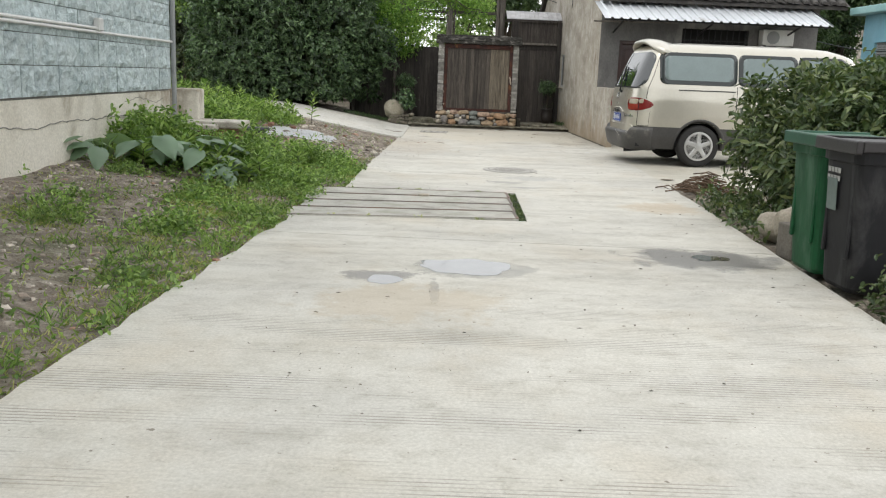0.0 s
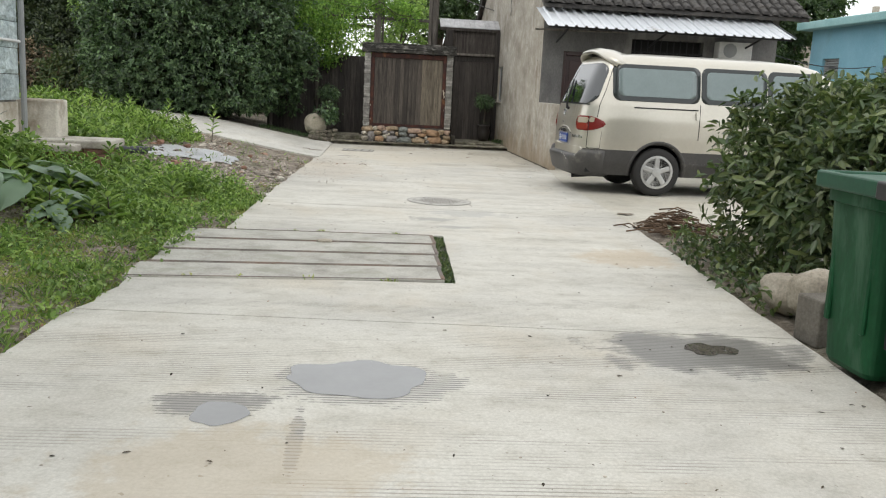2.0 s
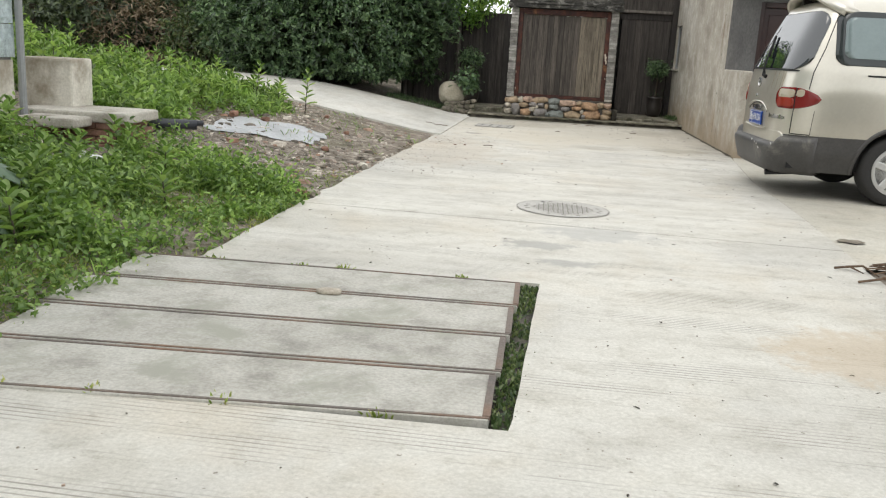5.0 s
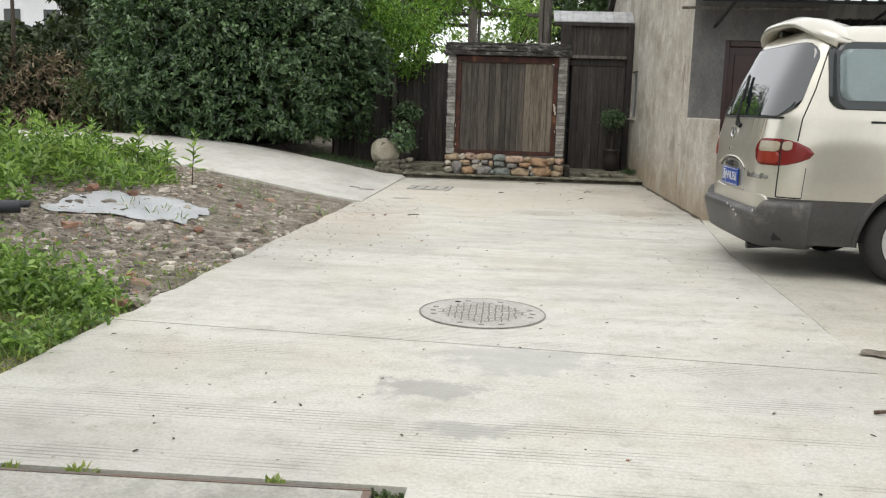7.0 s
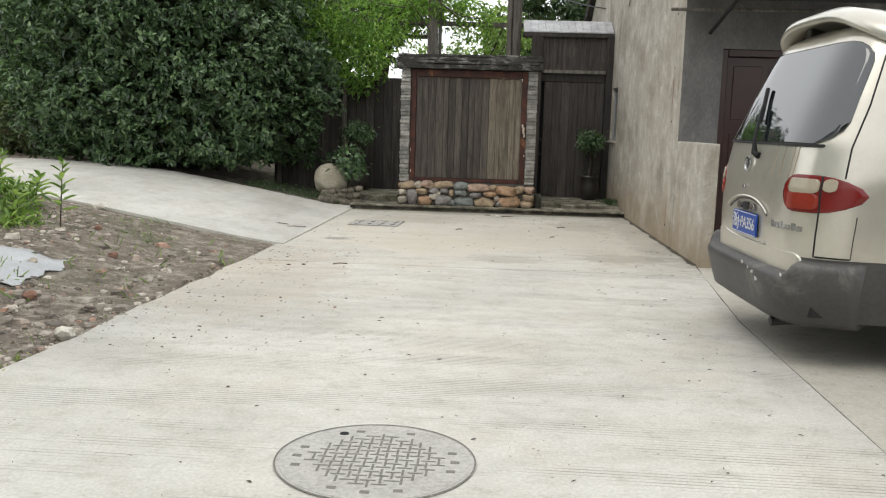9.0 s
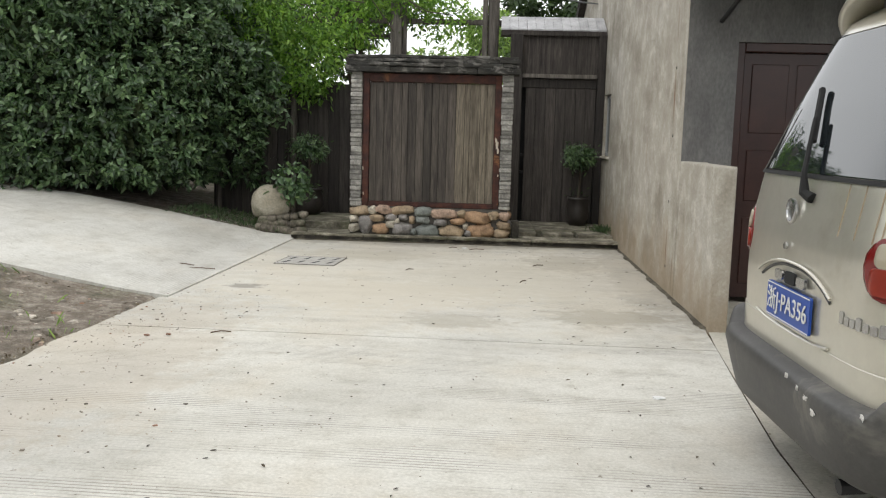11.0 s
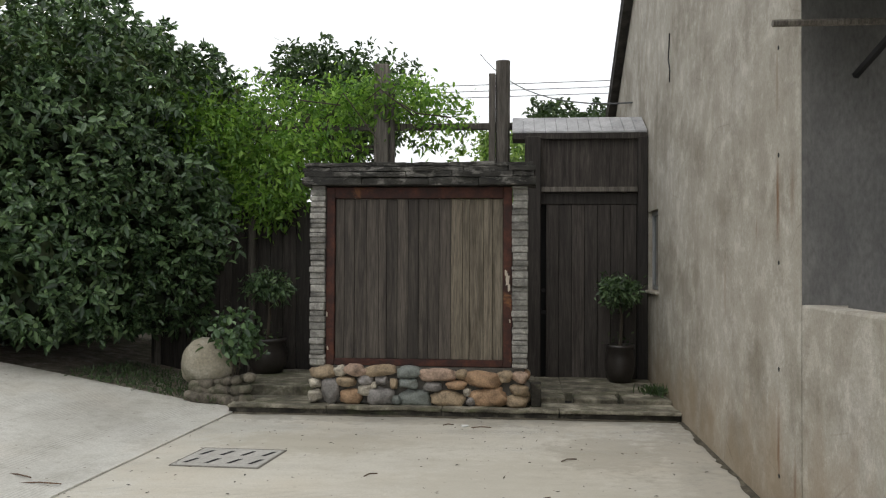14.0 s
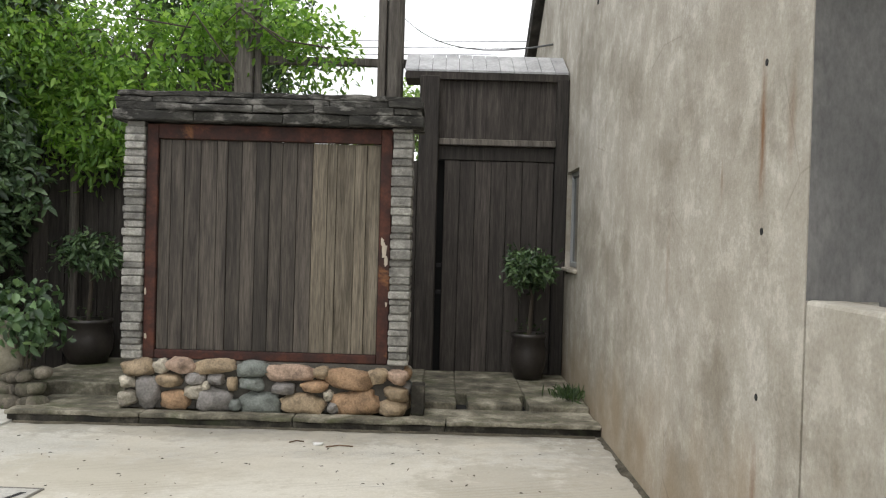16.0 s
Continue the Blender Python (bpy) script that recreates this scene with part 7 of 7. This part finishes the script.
# strip by the shrub bed and the slab gap
w4 = scatter(170, 2.45, 3.6, 8.3, 11.6, lambda x, y: x > lerp_table(EDGE_R, y) + 0.02 and x < lerp_table(EDGE_R, y) + 0.75)
zz = np.array([soil_z(x, y) for x, y in w4])
ob = foliage("weeds", np.column_stack([w4, zz + rng.uniform(0, 0.16, len(w4))]), np.tile([0, 0, 1.0], (len(w4), 1)), 10, 0.07, 0.5, L_SHRUB, None, 1.1, "stuff", 0.06)
tagged(ob, "leafy weeds along the shrub bed edge", "weeds")
w5 = scatter(150, 2.42, 3.2, 5.7, 6.5, lambda x, y: True)
ob = foliage("weeds", np.column_stack([w5, np.full(len(w5), 0.0) + rng.uniform(0, 0.22, len(w5))]), np.tile([0, 0, 1.0], (len(w5), 1)), 10, 0.06, 0.45, L_SHRUB, None, 1.1, "stuff", 0.06)
tagged(ob, "leafy weeds beside the black bin", "weeds")
gap = np.column_stack([rng.uniform(0.5, 0.66, 1900), rng.uniform(9.4, 11.48, 1900)])
gap = gap[[noise.noise(Vector((x * 5, y * 3, 2))) > -0.2 for x, y in gap]]
ob = new("grass", leaf_mesh("grass", np.column_stack([gap, np.full(len(gap), -0.03)]), unit(rng.normal(0, 0.5, (len(gap), 3)) + np.array([0, 0, 1.0])), unit(rng.normal(0, 1, (len(gap), 3))), rng.uniform(0.015, 0.045, len(gap)), np.full(len(gap), 0.012), 0.1))
ob.data.materials.append(L_SHRUB)
tagged(ob, "grass and moss in the gap beside the cover slabs", "grass", kind="stuff")
tagged(part("gap_soil", block(0.45, 0.69, 9.41, 11.47, -0.1, -0.03), M_KERB), "dark soil in the gap beside the cover slabs", "soil", kind="structure")
tagged(part("gap_soil", block(-1.75, 0.449, 9.35, 11.47, -0.12, -0.055), M_SOIL), "dark soil under the cover slabs", "soil", kind="structure")
seam_xy = np.concatenate([np.column_stack([rng.normal(c, 0.025, 26), rng.normal(y, 0.012, 26)]) for c, y in ((-1.36, 9.37), (-1.0, 9.4), (-0.48, 9.41), (0.1, 9.43), (-0.75, 11.45), (-0.5, 11.46), (-1.3, 11.45), (0.2, 11.46))])
ob = new("grass", leaf_mesh("grass", np.column_stack([seam_xy, np.full(len(seam_xy), -0.02)]), unit(rng.normal(0, 0.5, (len(seam_xy), 3)) + np.array([0, 0, 1.0])), unit(rng.normal(0, 1, (len(seam_xy), 3))), rng.uniform(0.03, 0.075, len(seam_xy)), np.full(len(seam_xy), 0.01), 0.1))
ob.data.materials.append(L_GRASS)
tagged(ob, "small grass tufts in the slab joints", "grass", kind="stuff")
lawn = scatter(1300, -2.6, -1.0, 24.5, 25.7, lambda x, y: True)
z_ = np.array([ramp_z(x) for x, y in lawn]) + 0.02
ob = new("grass", leaf_mesh("grass", np.column_stack([lawn, z_]), unit(rng.normal(0, 0.5, (len(lawn), 3)) + np.array([0, 0, 1.0])), unit(rng.normal(0, 1, (len(lawn), 3))), rng.uniform(0.04, 0.1, len(lawn)), np.full(len(lawn), 0.012), 0.1))
ob.data.materials.append(L_TREE)
tagged(ob, "short grass round the boulder below the fence", "grass", kind="stuff")
corner = np.column_stack([rng.normal(3.3, 0.07, 160), rng.normal(25.1, 0.1, 160)])
ob = new("grass", leaf_mesh("grass", np.column_stack([corner, np.full(160, 0.14)]), unit(rng.normal(0, 0.4, (160, 3)) + np.array([0, 0, 1.0])), unit(rng.normal(0, 1, (160, 3))), rng.uniform(0.06, 0.15, 160), np.full(160, 0.012), 0.1))
ob.data.materials.append(L_TREE)
tagged(ob, "small grass tuft at the foot of the gable", "grass", kind="stuff")


def tall_weed(x, y, h, seed):
    z = soil_z(x, y)
    th = thing("tall_weed", x, y, z, "tall single-stemmed green weed with narrow leaves", "weed", group="tall weeds on the lot")
    rr = random.Random(seed)
    lean = rr.uniform(-0.06, 0.06)
    part("stem", tube([(0, 0, -0.02), (lean * 0.5, 0, h * 0.5), (lean, 0, h)], 0, 5, radii=[0.008, 0.006, 0.003]), M_BARK, th)
    n = 16
    t = np.linspace(0.25, 1.0, n)
    a = np.arange(n) * 2.4
    base = np.column_stack([x + lean * t, np.full(n, y), z + h * t])
    d = np.column_stack([np.cos(a), np.sin(a), 0.2 + 0.9 * t])
    ob = new("leaves", leaf_mesh("leaves", base, d, np.tile([0, 0, 1.0], (n, 1)), np.full(n, 0.2) * (1.15 - 0.5 * t), np.full(n, 0.05), 0.15))
    ob.data.materials.append(L_WEED)
    ob.parent = th
    ob.matrix_parent_inverse = Matrix.Translation(th.location).inverted()


for k, (x, y, h) in enumerate(((-2.72, 18.7, 0.6), (-3.05, 18.6, 0.35), (-3.6, 19.2, 0.5), (-5.2, 16.3, 0.6), (-4.9, 16.9, 0.55), (-5.6, 17.2, 0.65), (-4.3, 18.3, 0.5), (-3.9, 15.6, 0.5), (-2.1, 12.6, 0.28), (-6.2, 18.4, 0.6), (-4.6, 17.6, 0.55))):
    tall_weed(x, y, h, k)
wr = random.Random(12)
for k in range(46):
    y = wr.uniform(10.8, 13.9)
    x = wr.uniform(-4.1, -2.3 if y < 12.6 else -1.9)
    tall_weed(x, y, wr.uniform(0.14, 0.36), 140 + k)
for k in range(64):
    y = wr.uniform(16.2, 19.6)
    x = wr.uniform(-7.2, -3.3 - 0.35 * max(0, 18.0 - y))
    tall_weed(x, y, wr.uniform(0.5, 1.15) * min(0.75, max(0.28, (-1.6 - x) / 6.5)), 40 + k)


# ---- taro plants ----
def taro(x, y, n, size, seed):
    z = soil_z(x, y)
    th = thing("taro_plant", x, y, z, "taro plant with large drooping grey-green leaves", "plant", group="taro plants on the lot")
    rr = random.Random(seed)
    for k in range(n):
        a = rr.uniform(0, 2 * math.pi)
        q, h = rr.uniform(0.08, 0.42) * size, rr.uniform(0.14, 0.34) * size
        cx, cy = q * math.cos(a), q * math.sin(a)
        part("stalk", tube([(0.02 * math.cos(a), 0.02 * math.sin(a), -0.02), (cx * 0.6, cy * 0.6, h * 0.8), (cx, cy, h)], 0, 5, radii=[0.012, 0.009, 0.006]), L_WEED, th)
        b = bmesh.new()
        L, W = rr.uniform(0.26, 0.38) * size, rr.uniform(0.2, 0.27) * size
        ts = [-0.2, -0.08, 0.08, 0.26, 0.45, 0.64, 0.82, 0.96, 1.08]
        half = [0.3, 0.44, 0.53, 0.55, 0.5, 0.39, 0.24, 0.1, 0.012]
        rows_ = []
        for t, w in zip(ts, half):
            row = []
            for f in (-1, -0.55, 0, 0.55, 1):
                back = -0.06 * L * (1 - abs(f)) if t < -0.1 else 0
                zz_ = -0.3 * L * max(0, t) ** 2 - 0.05 * W * abs(f) ** 2 + 0.025 * W * math.sin(9 * t + 3 * f) * abs(f) + (0.012 if f == 0 else 0)
                row.append(b.verts.new((f * w * W, t * L - 0.1 * L - back * (2.5 if f == 0 else 1), zz_)))
            rows_.append(row)
        for p_, q_ in zip(rows_, rows_[1:]):
            for i in range(4):
                b.faces.new((p_[i], p_[i + 1], q_[i + 1], q_[i]))
        ob = part("leaf", b, L_TARO, th, smooth=True)
        ob.matrix_basis = Matrix.Translation((cx, cy, h)) @ Matrix.Rotation(a - math.pi / 2, 4, "Z") @ Matrix.Rotation(rr.uniform(-0.5, 0.05), 4, "X") @ Matrix.Rotation(rr.uniform(-0.3, 0.3), 4, "Y")


taro(-3.25, 11.5, 15, 0.98, 1)
taro(-2.95, 11.2, 12, 0.9, 2)
taro(-3.65, 11.2, 14, 0.98, 3)
taro(-4.0, 10.6, 10, 0.9, 4)
taro(-2.7, 10.9, 8, 0.62, 6)

# ---- rubble ----
M_RUBBLE = surface("mixed_rubble", [(0.26, 0.235, 0.2), (0.38, 0.345, 0.3), (0.5, 0.465, 0.42)], 9, 40, 0.4, 0.95, 0.4)
nt = M_RUBBLE.node_tree
bs = nt.nodes["Principled BSDF"]
src = bs.inputs["Base Color"].links[0].from_socket
isl = nt.nodes.new("ShaderNodeNewGeometry")
nt.links.new(mixc(nt, 1.0, src, ramp(nt, isl.outputs["Random Per Island"], [(0, (0.32, 0.3, 0.28)), (0.45, (0.72, 0.69, 0.65)), (0.72, (1.15, 1.12, 1.08)), (0.8, (0.9, 0.52, 0.38)), (0.86, (1.4, 1.38, 1.34)), (1, (1.7, 1.68, 1.64))]), "MULTIPLY"), bs.inputs["Base Color"])


def rubble(name, xy, smin, smax, label, zf=soil_z, bias=9):
    n = len(xy)
    s = smin + (smax - smin) * rng.random(n) ** bias
    z = np.array([zf(x, y) for x, y in xy])
    cube = np.array([(-1, -1, -1), (1, -1, -1), (1, 1, -1), (-1, 1, -1), (-0.8, -0.7, 0.9), (0.7, -0.8, 0.8), (0.8, 0.7, 1), (-0.7, 0.8, 0.7)])
    v = cube[None] * (1 + rng.uniform(-0.35, 0.35, (n, 8, 3))) * (s[:, None, None] * np.stack([rng.uniform(0.6, 1.4, n), rng.uniform(0.6, 1.2, n), rng.uniform(0.22, 0.5, n)], 1)[:, None, :])
    a = rng.uniform(0, 6.28, n)
    c_, s_ = np.cos(a)[:, None], np.sin(a)[:, None]
    v = np.stack([v[..., 0] * c_ - v[..., 1] * s_, v[..., 0] * s_ + v[..., 1] * c_, v[..., 2]], -1)
    v = v + np.column_stack([xy, z + s * 0.2])[:, None, :]
    k = np.arange(n)[:, None, None] * 8
    f = (np.array([(0, 1, 5, 4), (1, 2, 6, 5), (2, 3, 7, 6), (3, 0, 4, 7), (4, 5, 6, 7)])[None] + k).reshape(-1, 4)
    me = bpy.data.meshes.new(name)
    me.from_pydata(v.reshape(-1, 3).tolist(), [], f.tolist())
    me.materials.append(M_RUBBLE)
    return tagged(new(name, me), label, "rubble", kind="stuff")


rubble("gravel", scatter(11000, -4.4, -1.0, 13.6, 20.0, lambda x, y: lot(x, y) and bare_soil(x, y) and rng.random() < (0.22 if y > 17.4 and x > -2.5 else 1.0) and rng.random() < 0.25 + 0.75 * (noise.noise(Vector((x * 1.6, y * 1.6, 9))) > -0.05)), 0.003, 0.03, "loose gravel and brick rubble beside the road")
rubble("rubble", scatter(620, -3.6, -1.15, 14.0, 19.0, lambda x, y: lot(x, y) and bare_soil(x, y) and (y < 17.2 or rng.random() < 0.35)), 0.012, 0.06, "broken pale stones and brick pieces on the soil", bias=4)
rubble("gravel", scatter(8500, -4.2, -1.8, 3.0, 14.0, lambda x, y: lot(x, y) and (bare(x, y) or rng.random() < 0.25)), 0.004, 0.03, "small stones and chips in the dug soil")
rubble("grit", scatter(900, -1.3, 3.0, 4.0, 24.2, lambda x, y: lerp_table(EDGE_L, y) < x < lerp_table(EDGE_R, y) and noise.noise(Vector((x * 0.8, y * 0.5, 6))) > -0.15), 0.002, 0.006, "scattered grit and crumbs on the road", lambda x, y: 0.002)
rubble("grit", scatter(1100, -1.2, 0.9, 15.6, 20.5, lambda x, y: x > lerp_table(EDGE_L, y) and rng.random() < math.exp(-(x - lerp_table(EDGE_L, y)) * 1.6)), 0.002, 0.009, "sandy grit washed onto the road edge", lambda x, y: 0.002)
for k, (x, y, s, red) in enumerate(((-1.28, 15.85, 0.1, 0), (-1.42, 13.85, 0.1, 1), (-1.33, 13.95, 0.09, 0), (-2.95, 20.02, 0.085, 0), (-1.5, 17.3, 0.06, 0), (-1.9, 16.6, 0.08, 1), (-2.3, 17.4, 0.06, 0), (-2.0, 18.2, 0.07, 1), (-3.3, 17.4, 0.1, 1),
                                    (-2.9, 17.45, 0.09, 1), (-1.7, 15.6, 0.07, 0), (-4.0, 16.5, 0.13, 1), (-1.95, 7.2, 0.05, 1), (-2.4, 11.5, 0.06, 0), (-1.62, 18.6, 0.05, 0), (-2.45, 18.9, 0.06, 1))):
    ob = part("rubble_stone", rock(s * (0.6 if red else 0.85), s * 0.6, s * 0.42, k + 400, 2, 0.45), M_RED_BRICK if red else (M_PLINTH if k in (0, 3) else M_STONE_R))
    ob.matrix_basis = pose(x, y, soil_z(x, y) + s * 0.3, random.uniform(-15, 15), random.uniform(-15, 15), random.uniform(0, 360))
    tagged(ob, "broken red-brown brick lump on the rubble" if red else "pale broken stone lying on the rubble", "stone", group="stones on the lot")
# bits lying on the concrete
ob = part("flat_stone", rock(0.07, 0.04, 0.016, 77, 2, 0.2), M_STONE_R, smooth=True)
ob.location = (-0.45, 10.88, 0.024)
tagged(ob, "flat brown stone lying on the cover slabs", "stone")
for k, (x, y, a, l) in enumerate(((0.93, 22.0, 0.9, 0.12), (-1.1, 21.4, 0.1, 0.3), (-1.3, 21.5, -0.3, 0.25), (-0.1, 18.9, 0.4, 0.14), (2.3, 22.6, 0.7, 0.15), (2.1, 21.5, 1.1, 0.13), (1.6, 23.8, 0.2, 0.18), (1.3, 23.9, 0.4, 0.1))):
    ob = part("twig", tube([(-l / 2, 0, 0.006), (0, 0.01, 0.012), (l / 2, 0, 0.005)], 0.005, 5), M_TWIG)
    ob.matrix_basis = pose(x, y, ramp_z(x) + 0.001, 0, 0, math.degrees(a))
    tagged(ob, "short dry twig lying on the concrete", "twig", group="twigs on the concrete")
ob = part("paper_scrap", rock(0.05, 0.03, 0.006, 88, 2, 0.5), M_WHITE)
ob.scale = (0.7, 0.7, 1)
ob.location = (2.72, 17.75, 0.007)
tagged(ob, "small white paper scrap on the road", "litter")
ob = part("paper_scrap", rock(0.035, 0.02, 0.01, 89, 2, 0.5), M_WHITE)
ob.location = (1.45, 23.85, 0.009)
tagged(ob, "small white paper scrap before the kerb", "litter")
for k, (x, y) in enumerate(((-0.55, 18.7), (-0.42, 18.75))):
    ob = part("brick_bit", rock(0.022, 0.016, 0.008, k + 95, 1, 0.3), M_RED_BRICK)
    ob.location = (x, y, 0.014)
    tagged(ob, "small red brick fragment on the road", "stone")
b = blot(3.1, 13.55, 0.11, 0.07, 0.006, 21, 0.5)
tagged(part("mud_spot", b, M_SOIL), "small dark mud spot on the road edge", "stain", kind="structure")

# crumbs of leaf and soil blown over the concrete
crumbs = scatter(420, -1.4, 3.3, 4.0, 24.1, lambda x, y: lerp_table(EDGE_L, y) < x < lerp_table(EDGE_R, y) and rng.random() < 0.3 + 0.7 * (y > 19) and not (x < 0.7 and 9.3 < y < 11.5))
cz = np.array([max(0.0, ramp_z(x)) if y > 20.1 else 0.0 for x, y in crumbs]) + 0.004
ob = new("litter", leaf_mesh("litter", np.column_stack([crumbs, cz]), unit(np.column_stack([rng.normal(0, 1, (len(crumbs), 2)), np.full(len(crumbs), 0.12)])), np.tile([0, 0, 1.0], (len(crumbs), 1)), rng.uniform(0.012, 0.04, len(crumbs)), rng.uniform(0.006, 0.014, len(crumbs)), 0.1))
ob.data.materials.append(leaf_mat("dark_leaf_crumb", (0.02, 0.016, 0.012), (0.05, 0.038, 0.026), (0.12, 0.09, 0.055), 0.9, 0.05))
tagged(ob, "dark dry leaf crumbs scattered on the concrete", "litter", kind="stuff")


def dirt_line(name, along, x, a, b_, w, seed, label, side=-1):
    """A ragged line of dirt lodged where a wall meets the concrete."""
    bm_ = bmesh.new()
    prev = None
    n = int((b_ - a) / 0.04)
    for k in range(n + 1):
        t = a + (b_ - a) * k / n
        hw = w * max(0.12, 0.6 + 0.8 * noise.noise(Vector((seed, t * 2.5, 0))) + 0.5 * noise.noise(Vector((seed, t * 11, 4))))
        pts = ((x, t), (x + side * hw, t)) if along == "y" else ((t, x), (t, x + side * hw))
        row = [bm_.verts.new((px, py, z)) for (px, py), z in zip(pts, (0.014, 0.003))]
        if prev:
            bm_.faces.new((prev[0], row[0], row[1], prev[1]))
        prev = row
    bmesh.ops.recalc_face_normals(bm_, faces=bm_.faces)
    tagged(part(name, bm_, M_DIRT), label, "dirt", kind="structure")


M_DIRT = surface("dark_mossy_dirt", [(0.04, 0.034, 0.024), (0.09, 0.078, 0.055), (0.16, 0.14, 0.1)], 9, 60, 0.5, 0.95, 0.6)
dirt_line("dirt_line", "y", HX - 0.001, 19.6, 24.26, 0.06, 3, "dark mossy dirt lodged along the cottage wall foot")
dirt_line("dirt_line", "x", 24.285, -0.8, HX - 0.05, 0.05, 8, "dark dirt lodged along the kerb foot")
